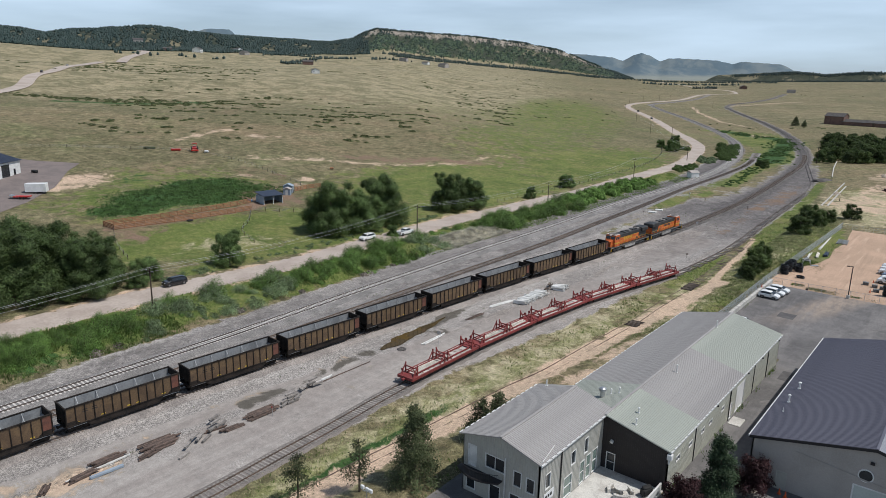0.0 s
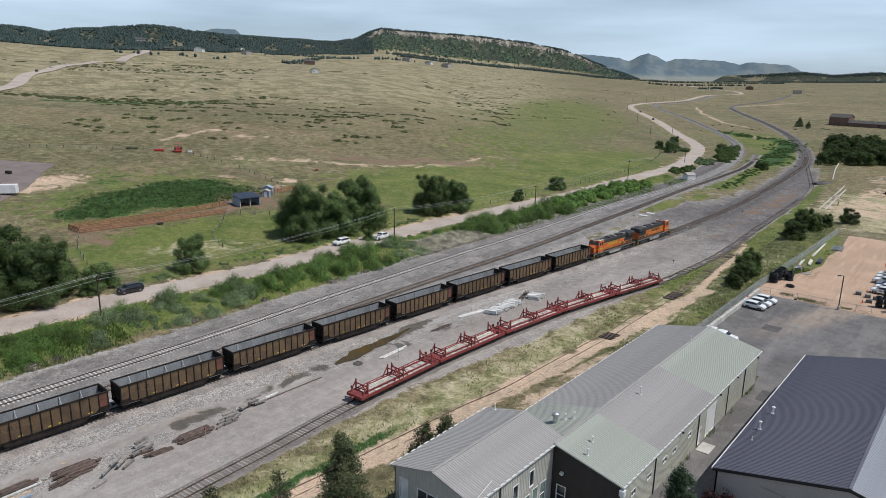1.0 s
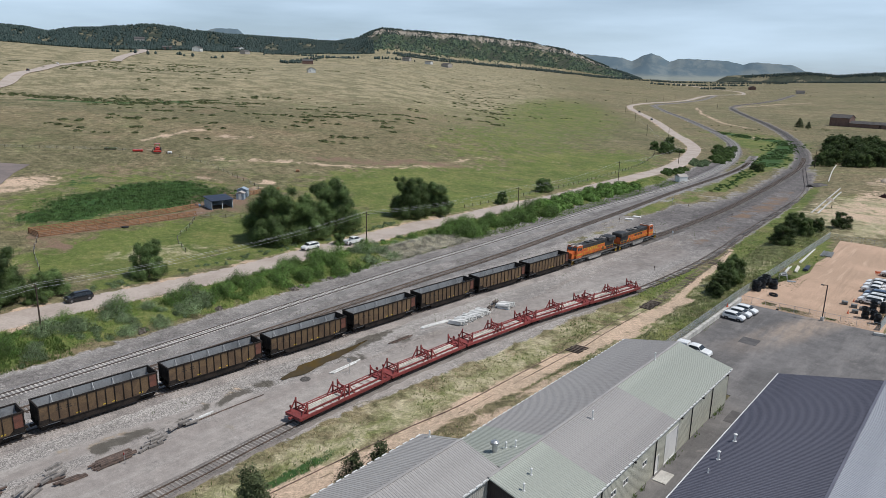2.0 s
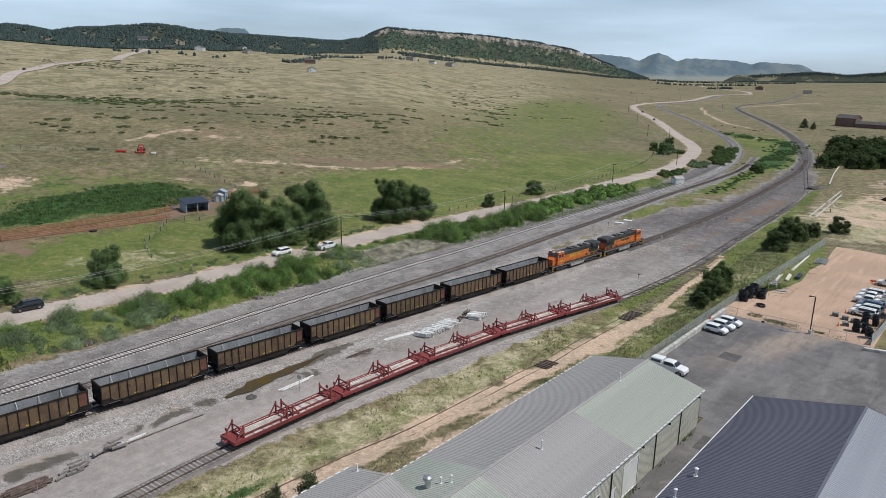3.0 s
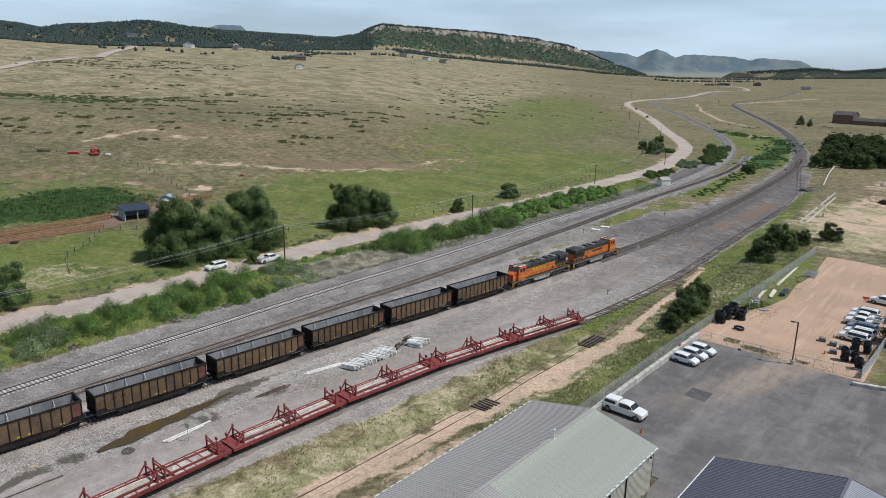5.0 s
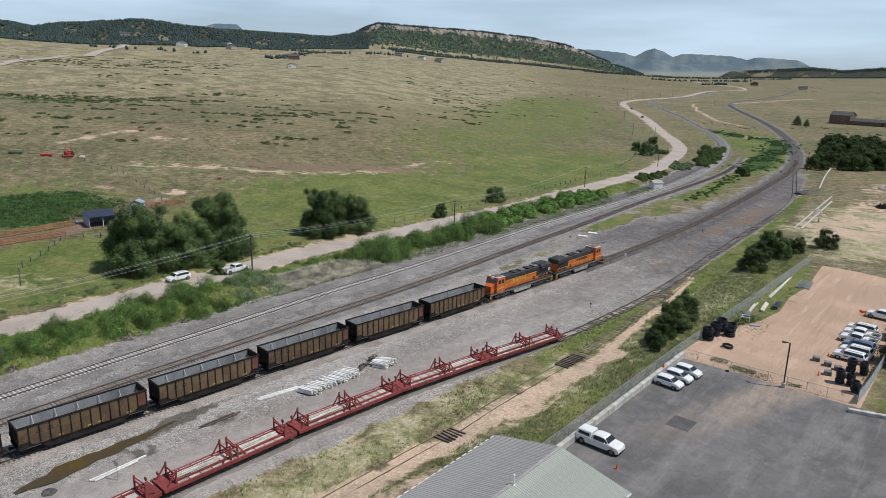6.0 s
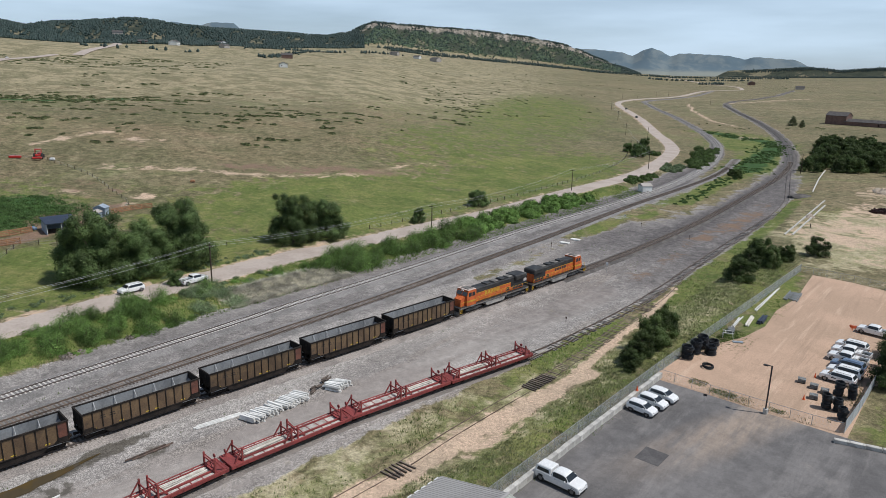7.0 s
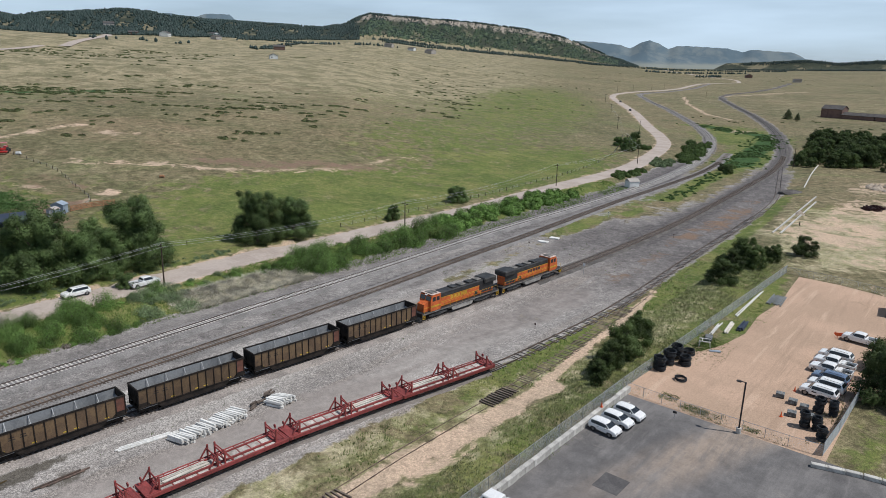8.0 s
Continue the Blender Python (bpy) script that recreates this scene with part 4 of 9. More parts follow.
def long_hall():
    t = thing("metal_hall", Matrix(), "long sage-grey metal building with ribbed gable roof", "building")
    x0, x1, y0, y1 = -38.6, -22.9, 68.8, 115.5
    ze, zr, xr = 5.25, 7.0, -30.6
    tops = [(0, ze), (x1 - xr, zr), (x1 - x0, ze)]
    wins = [(y - y0, y - y0 + 1.2, 2.6, 3.3) for y in (71.2, 75.2, 79.4, 82.2, 87)]
    door = [(22.0, 23.0, 0, 2.3), (24.6, 28.4, .05, 3.9)]
    wall(t, "wall", (x1, y0), (0, 1), y1 - y0, [(0, ze), (y1 - y0, ze)], "wall_sage", wins + door)
    wall(t, "wall", (x0, y1), (0, -1), y1 - y0, [(0, ze), (y1 - y0, ze)], "wall_sage")
    wall(t, "wall", (x0, y0), (1, 0), x1 - x0, [(0, ze), (xr - x0, zr), (x1 - x0, ze)], "wall_brown", [(10.6 - 2.2, 10.6 - 1.1, 0, 2.3)], rib=.25)
    wall(t, "wall", (x1, y1), (-1, 0), x1 - x0, tops, "wall_sage")
    for o in wins:
        opening(t, "window", (x1, y0), (0, 1), o, bars=(1, 0))
    opening(t, "door", (x1, y0), (0, 1), door[0], pane="white", depth=.03)
    opening(t, "roller_door", (x1, y0), (0, 1), door[1], pane="white", depth=.03, fw=.1)
    opening(t, "door", (x0, y0), (1, 0), (8.4, 9.5, 0, 2.3), bars=(0, 1))
    for a, b, mat in ((y0 - .3, 77.8, "roof_green"), (77.8, 95.5, "roof_grey"), (95.5, y1 + .25, "roof_green")):
        roof_side(t, (x1, ze), (xr, zr), a, b, mat)
    for a, b, mat in ((70.9, 79.0, "roof_green"), (79.0, y1 + .25, "roof_grey")):
        roof_side(t, (x0, ze), (xr, zr), a, b, mat)
    r = Build()
    r.side([(y0 - .3, zr + .03), (y1 + .25, zr + .03), (y1 + .25, zr + .09), (y0 - .3, zr + .09)], xr - .14, xr + .14)
    part("ridge_cap", r, M["roof_grey"], t)
    gutter(t, x1 + .26, ze - .1, y0 - .3, y1 + .25, 1)
    gutter(t, x0 - .26, ze - .1, 70.9, y1 + .25, -1)
    for y in (77.2, 90.5, 101.5, 108.8):
        b = Build()
        b.box(x1 + .03, x1 + .13, y - .06, y + .06, 0, ze - .15, .01)
        b.box(x1 + .03, x1 + .3, y - .05, y + .05, ze - .28, ze - .12, .01)
        part("downpipe", b, M["trim_dark"], t)
    for y in (84.5, 97.6, 104.8, 114.2):
        b = Build()
        b.box(x1 + .02, x1 + .35, y - .12, y + .12, ze - .75, ze - .55, .03)
        part("wall_lamp", b, M["trim_dark"], t)
    b = Build()
    b.tube([(-29.6, y0 - .05, 3.9), (-29.6, y0 - .3, 3.8)], .22, 10)
    part("wall_lamp", b, M["trim"], t, "pale floodlight")
    b = Build()
    b.box(x1 - .1, x1 + .45, y0 - .45, y0 + .15, 4.2, 4.9, .06)
    b.box(x1, x1 + .2, y0 - .25, y0 - .05, 3.6, 4.3, .04)
    part("meter_box", b, M["trim"], t)
    k = Build()
    k.tube([(0, 0, 0), (0, 0, .9)], .3, 14)
    k.tube([(0, 0, .85), (0, 0, 1.0), (0, 0, 1.25), (0, 0, 1.4)], [.3, .48, .45, .2], 14)
    solid("roof_ventilator", k, M["steel"], "shiny round steel roof ventilator", "roof vent", m=pose(-33.5, 73.6, 6.3))
    zz = lambda x: ze + (zr - ze) * min((x1 - x) / (x1 - xr), (x - x0) / (xr - x0))
    for x, y, h in ((-32.9, 74.8, .6), (-32.1, 75.4, .7), (-28.2, 72.4, .6), (-27.4, 69.9, .7), (-29, 86.4, 1.0), (-30.4, 106.8, 1.0)):
        roof_pipe(x, y, zz(x), h)


def office():
    t = thing("office_building", Matrix(), "two-storey grey metal office building with gable roof and balcony", "building")
    x0, x1, y0, y1, ze, zr, xr = -40.6, -30.85, 54.6, 70.4, 7.0, 8.3, -35.6
    end = [(0, ze), (xr - x0, zr), (x1 - x0, ze)]
    south = [(.7, 1.8, 3.4, 5.9), (3.0, 5.5, 4.0, 5.6), (.5, 1.7, .5, 2.2), (6.6, 7.6, 3.2, 5.0), (8.2, 9.2, 3.1, 4.8), (6.2, 8.6, .2, 2.2), (3.6, 5.0, .2, 2.2)]
    east = [(1.2, 2.2, 3.3, 5.1), (1.1, 2.3, .2, 1.7), (6.6, 7.6, 3.6, 5.3), (9.6, 10.5, 3.7, 5.6), (5.2, 7.0, .2, 2.7), (8.8, 9.9, .2, 3.0), (10.3, 11.4, .2, 3.2), (11.8, 13.0, .3, 3.2)]
    wall(t, "wall", (x0, y0), (1, 0), x1 - x0, end, "wall_office", south)
    wall(t, "wall", (x1, y0), (0, 1), y1 - y0, [(0, ze), (y1 - y0, ze)], "wall_office", east)
    wall(t, "wall", (x0, y1), (0, -1), y1 - y0, [(0, ze), (y1 - y0, ze)], "wall_office")
    wall(t, "wall", (x1, y1), (-1, 0), x1 - x0, end, "wall_office")
    for i, o in enumerate(south):
        opening(t, "door" if i in (0, 6) else "window", (x0, y0), (1, 0), o, pane="trim" if i == 0 else "glass", bars=(1, 0) if i in (1, 5) else (0, 0))
    for i, o in enumerate(east):
        opening(t, "window", (x1, y0), (0, 1), o, pane="pane_green" if i > 3 else "glass", bars=(0, 1) if i > 3 else (0, 0))
    roof_side(t, (x0, ze), (xr, zr), y0 - .3, y1 + .2, "roof_grey")
    roof_side(t, (x1, ze), (xr, zr), y0 - .3, y1 + .2, "roof_grey")
    r = Build()
    r.side([(y0 - .3, zr + .03), (y1 + .2, zr + .03), (y1 + .2, zr + .09), (y0 - .3, zr + .09)], xr - .14, xr + .14)
    part("ridge_cap", r, M["roof_grey"], t)
    gutter(t, x1 + .26, ze - .08, y0 - .3, y1 + .2, 1)
    gutter(t, x0 - .26, ze - .08, y0 - .3, y1 + .2, -1)
    g = Build()
    g.bar((x1 + .1, y0 + .2, ze + .12), (x1 - .5, y0 + 3.6, ze + .3), .05)
    part("snow_bar", g, M["trim"], t)
    b = Build()
    arc = [(x0 - .2 + 5.4 * i / 10, y0 - .2 - 1.5 * math.sin(math.pi * (.12 + .76 * i / 10))) for i in range(11)]
    ring = [(x0 - .2, y0)] + arc + [(x0 + 5.2, y0)]
    b.hull8([(x, y, 2.95) for x, y in ring], [(x, y, 3.15) for x, y in ring])
    bal = part("balcony", b, M["trim_dark"], t, "curved black steel balcony")
    rl = Build()
    rl.tube([(x, y, 4.1) for x, y in arc], .03, 6)
    for i in range(10):
        for f in (0, .33, .66):
            x, y = arc[i][0] + f * (arc[i + 1][0] - arc[i][0]), arc[i][1] + f * (arc[i + 1][1] - arc[i][1])
            rl.bar((x, y, 3.1), (x, y, 4.1), .025)
    part("balcony_rail", rl, M["trim_dark"], bal)
    for x in (x0 + 5.6,):
        d = Build()
        d.box(x - .06, x + .06, y0 - .14, y0 - .03, 0, 6.0, .01)
        part("downpipe", d, M["trim"], t)
    for y in (y0 + 4.3, y1 - 1.0):
        d = Build()
        d.box(x1 + .03, x1 + .13, y - .06, y + .06, 0, ze - .1, .01)
        part("downpipe", d, M["trim_dark"], t)
    s = Build()
    s.box(x1 + .01, x1 + .06, y0 + 1.0, y0 + 3.0, 1.9, 2.9, .01)
    sign = part("sign_board", s, M["white"], t, "small white wall sign with dark marks")
    s = Build()
    for i in range(3):
        s.box(x1 + .062, x1 + .07, y0 + 1.25 + i * .5, y0 + 1.6 + i * .5, 2.25, 2.6)
    part("sign_marks", s, M["black"], sign)
    roof_pipe(-39.4, 70.0, 7.3, .8, .09, False, "black flue pipe on the office roof")
    c = Build()
    c.box(-30.8, -23.1, 57.5, 68.75, .04, .16, .02)
    solid("pavement_patio", c, M["concrete"], "pale concrete patio between the two buildings", "pavement", kind="structure")
    f = Build()
    f.box(-23.5, -23.3, 58, 68.7, .04, 1.1, .02)
    solid("low_wall", f, M["trim"], "low white wall edging the patio", "wall", kind="structure")


def dark_hall():
    t = thing("metal_hall", Matrix(), "wide tan-walled hall with ribbed roof, one slope charcoal and one pale", "building")
    x0, x1, y0, y1, ze, zr, xr = -16.7, 7.1, 77.9, 116.9, 5.7, 8.4, -4.8
    end = [(0, ze), (xr - x0, zr), (x1 - x0, ze)]
    openings = [(2.9, 4.0, .05, 2.25), (10.3, 16.2, .05, 3.7)]
    wall(t, "wall", (x0, y0), (1, 0), x1 - x0, end, "wall_tan", openings, rib=0)
    wall(t, "wall", (x1, y0), (0, 1), y1 - y0, [(0, ze), (y1 - y0, ze)], "wall_tan", rib=0)
    wall(t, "wall", (x0, y1), (0, -1), y1 - y0, [(0, ze), (y1 - y0, ze)], "wall_tan", rib=0)
    wall(t, "wall", (x1, y1), (-1, 0), x1 - x0, end, "wall_tan", rib=0)
    opening(t, "door", (x0, y0), (1, 0), openings[0], frame_mat="wall_office", pane="wall_office")
    opening(t, "roller_door", (x0, y0), (1, 0), openings[1], pane="door_pale", depth=.03, fw=.12)
    # One roof in two tones: charcoal on this slope, pale grey beyond the ridge.
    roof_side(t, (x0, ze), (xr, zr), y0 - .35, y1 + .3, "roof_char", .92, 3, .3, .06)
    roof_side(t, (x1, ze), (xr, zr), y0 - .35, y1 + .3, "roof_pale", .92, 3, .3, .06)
    r = Build()
    r.side([(y0 - .35, zr + .03), (y1 + .3, zr + .03), (y1 + .3, zr + .1), (y0 - .35, zr + .1)], xr - .14, xr + .14)
    part("ridge_cap", r, M["roof_char"], t)
    g = Build()
    g.box(x0 - .42, x0 - .3, y0 - .35, y1 + .3, ze - .24, ze - .02)
    part("gutter", g, M["trim"], t)
    for y, o in ((y0 - .37, -1), (y1 + .32, 1)):
        f = Build()
        for xa, za, xb, zb in ((x0 - .3, ze - .1, xr, zr), (xr, zr, x1 + .3, ze - .1)):
            f.hull8([(xa, y - .02, za - .3), (xb, y - .02, zb - .3), (xb, y + .02, zb - .3), (xa, y + .02, za - .3)], [(xa, y - .02, za + .05), (xb, y - .02, zb + .05), (xb, y + .02, zb + .05), (xa, y + .02, za + .05)])
        part("verge_trim", f, M["trim_dark"], t)
    w = Build()
    w.tube([(xr - .6, y0 + .02, 5.0), (xr - .6, y0 - .06, 5.0)], .75, 24)
    rw = part("round_window", w, M["trim"], t)
    w = Build()
    w.tube([(xr - .6, y0 - .05, 5.0), (xr - .6, y0 - .075, 5.0)], .62, 24)
    part("pane", w, M["glass"], rw)
    b = Build()
    b.bar((x0 + 4.4, y0 - .05, 5.2), (x0 + 16, y0 - .05, 3.95), .06, .2)
    part("pipe_cover", b, M["wall_tan"], t)
    b = Build()
    b.box(xr - .4, xr, y0 - .3, y0 - .02, 6.5, 6.8, .05)
    part("wall_lamp", b, M["trim_dark"], t)
    k = (zr - ze) / (xr - x0)
    for x, y, h, r in ((-15.4, 85.4, .5, .05), (-15.5, 88.6, .9, .1), (-15.4, 93.6, .8, .11)):
        roof_pipe(x, y, ze + k * (x - x0), h, r, r > .06, "white vent pipe on the dark roof")


long_hall()
office()
dark_hall()


# ---- trees, shrubs and the wooded hills ----
M.update(
    leaf=foliage("cottonwood_leaves", (.062, .104, .033), (.118, .166, .057), .5, .12),
    leaf_shrub=foliage("willow_shrub_leaves", (.074, .142, .03), (.142, .228, .06), .55, .12),
    leaf_grey=foliage("grey_willow_leaves", (.12, .176, .08), (.22, .285, .15), .4, .12),
    leaf_oak=foliage("dark_scrub_oak_leaves", (.05, .08, .024), (.09, .122, .042), .5, .25),
    leaf_pine=foliage("pine_needles", (.06, .08, .035), (.1, .115, .055), through=.15),
    leaf_purple=foliage("dark_purple_leaves", (.05, .022, .026), (.085, .04, .04)),
    leaf_weed=foliage("dark_green_weed_leaves", (.06, .118, .034), (.112, .175, .058), .5, .2),
    leaf_spruce=foliage("dark_spruce_needles", (.03, .052, .026), (.055, .08, .042), .4, .1),
    # Bluish cast in these crowns is distance haze mixed into the leaf colour.
    leaf_far=foliage("far_pine_crowns", (.02, .036, .033), (.04, .058, .05), .5, 0),
    leaf_brush=foliage("far_oak_brush", (.04, .068, .04), (.085, .115, .062), .5, 0),
    leaf_bend=foliage("dark_willow_leaves", (.062, .12, .032), (.16, .225, .07), .45, .25),
    leaf_mat=foliage("low_olive_scrub", (.055, .075, .03), (.12, .13, .055), .4, .1),
    twig=foliage("bare_grey_twigs", (.2, .165, .14), (.3, .26, .23), .3, 0),
    reed=foliage("dry_pale_reeds", (.86, .81, .68), (.72, .68, .55), through=.4),
    tuft=foliage("grass_tufts", (.27, .27, .13), (.5, .45, .28), through=.35),
    tuft_bank=foliage("bank_grass", (.2, .235, .1), (.4, .4, .23), through=.3),
    tuft_green=foliage("green_grass_tufts", (.11, .19, .045), (.2, .275, .085), through=.35),
)


def leaf_quads(points, normals, sizes, rng, aspect=.62):
    """Small bent leaf sprays: one quad and its fold for each point."""
    n = len(points)
    a = rng.normal(size=(n, 3))
    a -= (a * normals).sum(1)[:, None] * normals
    a /= np.linalg.norm(a, axis=1)[:, None] + 1e-9
    b = np.cross(normals, a)
    s = sizes[:, None]
    v = np.empty((n, 4, 3))
    v[:, 0] = points - a * s * .5 - b * s * aspect * .35
    v[:, 1] = points + a * s * .15 - b * s * aspect * .5
    v[:, 2] = points + a * s * .6 + b * s * aspect * .2
    v[:, 3] = points - a * s * .1 + b * s * aspect * .55
    return v.reshape(-1, 3), np.arange(4 * n).reshape(-1, 4)


def raw_mesh(name, v, f, material):
    me = bpy.data.meshes.new(name)
    me.from_pydata(v.tolist(), [], f.tolist())
    me.materials.append(material)
    return me


def crown_mesh(name, lumps, per, size, material, seed, flat=.85, upward=.35):
    """Leaves over and inside a heap of lumps (x, y, z, r)."""
    rng = np.random.default_rng(seed)
    pts, nor = [], []
    for x, y, z, r in lumps:
        k = max(12, int(per * r * r))
        d = rng.normal(size=(k, 3))
        d /= np.linalg.norm(d, axis=1)[:, None]
        rad = r * (rng.random(k) ** .2) * (1 + .3 * np.sin(6 * d[:, 0] + x) * np.sin(5 * d[:, 2] + y) + .2 * rng.normal(size=k))
        p = np.array([x, y, z]) + d * rad[:, None] * np.array([1, 1, flat])
        pts.append(p)
        q = d + rng.normal(size=(k, 3)) * .38 + np.array([0, 0, upward * .5])
        nor.append(q / np.linalg.norm(q, axis=1)[:, None])
    pts, nor = np.concatenate(pts), np.concatenate(nor)
    keep = pts[:, 2] > .08
    pts, nor = pts[keep], nor[keep]
    v, f = leaf_quads(pts, nor, size * rng.uniform(.6, 1.5, len(pts)), rng)
    return raw_mesh(name, v, f, material)


def broad_tree(seed, height, radius, material, label, per=90, size=.55, low=.12, group="", name="tree", category="tree", lumps=16, knot=(.17, .33)):
    """Short forked trunk, limbs, and a crown of many leaf lumps."""
    rnd = random.Random(seed)
    t = thing(name, Matrix(), label, category, group)
    b = Build()
    base = max(.12, height * .028)
    b.tube([(0, 0, -.3), (.1, .05, height * .12), (.15, -.1, height * .3), (.1, .1, height * .6)], [base * 1.4, base, base * .8, base * .25], 9)
    heap, heads = [], max(3, lumps // 9)
    tops = [(0, 0, .8)] + [(math.cos(2.4 * j + seed) * rnd.uniform(.38, .68), math.sin(2.4 * j + seed) * rnd.uniform(.38, .68), rnd.uniform(.6, .84)) for j in range(heads)]
    for i in range(lumps):
        hx, hy, hz = tops[i % len(tops)]
        an, u = rnd.uniform(0, 6.283), rnd.random() ** .6
        zz = height * (low + .06 + (hz * 1.02 - low) * u)
        spread = radius * .42 * math.sqrt(max(.2, 1.05 - u)) * rnd.uniform(.35, 1.1)
        heap.append((hx * radius * (.75 + .25 * (1 - u)) + spread * math.cos(an), hy * radius * (.75 + .25 * (1 - u)) + spread * math.sin(an), zz, radius * rnd.uniform(*knot) * (.75 + .3 * (1 - zz / height))))
    heap.append((0, 0, height * .42, radius * .42))
    heap += [(radius * .62 * math.cos(j + seed), radius * .62 * math.sin(j + seed), height * (low + .16), radius * .27) for j in range(6)]
    for x, y, z, r in heap[:9]:
        b.tube([(.1, 0, height * .18), (x * .45, y * .45, z * .65), (x * .9, y * .9, z)], [base * .5, base * .32, base * .08], 6)
    part("trunk", b, M["bark"], t)
    part("crown", crown_mesh("crown", heap, per, size, M[material], seed), None, t)
    return t


def willow_shrub(seed, height, radius, material, label, heads=9, per=560, size=.1):
    """A thicket: several rounded heads of leafy shoots over arching stems."""
    rnd, rng = random.Random(seed), np.random.default_rng(seed)
    t = thing("shrub", Matrix(), label, "shrub", "ditch shrubs")
    wood = Build()
    pts, nor = [], []
    for i in range(heads):
        an, u = 2.4 * i + rnd.uniform(-.5, .5), math.sqrt((i + .3) / heads)
        c = np.array([math.cos(an) * u * radius * .72, math.sin(an) * u * radius * .72, 0])
        h = height * (1.05 - .5 * u * u) * rnd.uniform(.75, 1.12)
        w = radius * rnd.uniform(.34, .52)
        k = int(per * (w * h) / 1.6)
        d = rng.normal(size=(k, 3))
        d[:, 2] = np.abs(d[:, 2]) * 1.1 - .15
        d /= np.linalg.norm(d, axis=1)[:, None]
        rad = (rng.random(k) ** .16) * (1 + .14 * np.sin(7 * d[:, 0] + i) * np.sin(6 * d[:, 1] + 2 * i)) * (1 + .07 * rng.normal(size=k))
        p = c + d * rad[:, None] * np.array([w, w, h * .97])
        # shoots that stand out of the outline
        shoot = rng.random(k) < .06
        p[shoot] += d[shoot] * (rng.random((int(shoot.sum()), 1)) * .32 + .05) * height * .45 + np.array([0, 0, .06 * height])
        q = d + rng.normal(size=(k, 3)) * .36 + np.array([0, 0, .15])
        pts.append(p)
        nor.append(q / np.linalg.norm(q, axis=1)[:, None])
        for j in range(3):
            tip = Vector((c[0] + rnd.uniform(-w, w) * .5, c[1] + rnd.uniform(-w, w) * .5, h * .8))
            wood.tube([(c[0] * .3, c[1] * .3, -.1), (c[0] * .8, c[1] * .8, h * .4), tip], [.03, .02, .006], 3)
    pts, nor = np.concatenate(pts), np.concatenate(nor)
    keep = pts[:, 2] > .02
    v, f = leaf_quads(pts[keep], nor[keep], size * rng.uniform(.6, 1.6, int(keep.sum())), rng, .5)
    part("trunk", wood, M["bark"], t)
    part("crown", raw_mesh("crown", v, f, M[material]), None, t)
    return t


def conifer(seed, height, radius, material, label, dense=1.0, group="", sparse=False):
    rnd, rng = random.Random(seed), np.random.default_rng(seed)
    t = thing("conifer_tree", Matrix(), label, "conifer tree", group)
    b = Build()
    b.tube([(0, 0, -.3), (.03, 0, height * .5), (0, 0, height)], [height * .022, height * .014, .02], 8)
    pts, nor, sz = [], [], []
    for i in range(int(height * (5 if sparse else 9))):
        z = height * ((.3 if sparse else .08) + (.68 if sparse else .9) * rnd.random())
        reach = radius * (1.08 - z / height) ** .8 * rnd.uniform(.65, 1.1) + .15
        an = rnd.uniform(0, 6.283)
        tip = Vector((math.cos(an) * reach, math.sin(an) * reach, z - reach * (.02 if sparse else .18)))
        b.tube([(0, 0, z), tuple(tip)], [.035, .01], 4)
        k = int(75 * dense * (.4 + reach))
        u = rng.random(k) ** .6 * .9 + .15
        p = np.array([0, 0, z])[None] + u[:, None] * (np.array(tip) - np.array([0, 0, z]))[None] + rng.normal(size=(k, 3)) * (.12 + .1 * reach)
        q = rng.normal(size=(k, 3)) * .6 + np.array([math.cos(an) * .3, math.sin(an) * .3, .8])
        pts.append(p)
        nor.append(q / np.linalg.norm(q, axis=1)[:, None])
    pts, nor = np.concatenate(pts), np.concatenate(nor)
    v, f = leaf_quads(pts, nor, rng.uniform(.1, .26, len(pts)), rng, .5)
    part("trunk", b, M["bark"], t)
    part("crown", raw_mesh("crown", v, f, M[material]), None, t)
    return t


def place(t, x, y, turn=0.0, scale=(1, 1, 1)):
    return standing(x, y, turn) @ Matrix.Diagonal((*scale, 1))


def put(kinds, places, seed):
    """Copies of the kinds at (x, y, size); the first of each kind is itself used."""
    rnd, used = random.Random(seed), set()
    for i, (x, y, s) in enumerate(places):
        k = kinds[i % len(kinds)]
        m = standing(x, y, rnd.uniform(0, 360)) @ Matrix.Diagonal((s * rnd.uniform(.9, 1.1), s * rnd.uniform(.9, 1.1), s * rnd.uniform(.88, 1.12), 1))
        if id(k) not in used:
            used.add(id(k))
            k.matrix_basis = m
        else:
            c = copy_thing(k, Matrix())
            c.matrix_basis = m


# cottonwoods beside the road
big = [broad_tree(s, 12.5, 8.0, "leaf", "large spreading dark green cottonwood beside the road", 640, .21, .0, "roadside trees", lumps=64, knot=(.12, .25)) for s in (3, 4, 5)]
put(big, [(-143, 31, 1.2), (-143, 46, 1.3), (-141.5, 127, 1.18), (-151, 53, 1.25), (-140.5, 145.5, 1.12), (-138.5, 174.5, .92), (-139.5, 136, .9), (-137, 184, .84), (-142.5, 61, 1.0), (-142, 16, 1.05), (-138.5, 57, 1.0), (-146, 40, 1.1)], 8)
small = [broad_tree(s, 6.6, 4.3, "leaf", "small rounded green tree by the paddock fence", 760, .17, .02, "small roadside trees", lumps=44, knot=(.13, .27)) for s in (11, 12)]
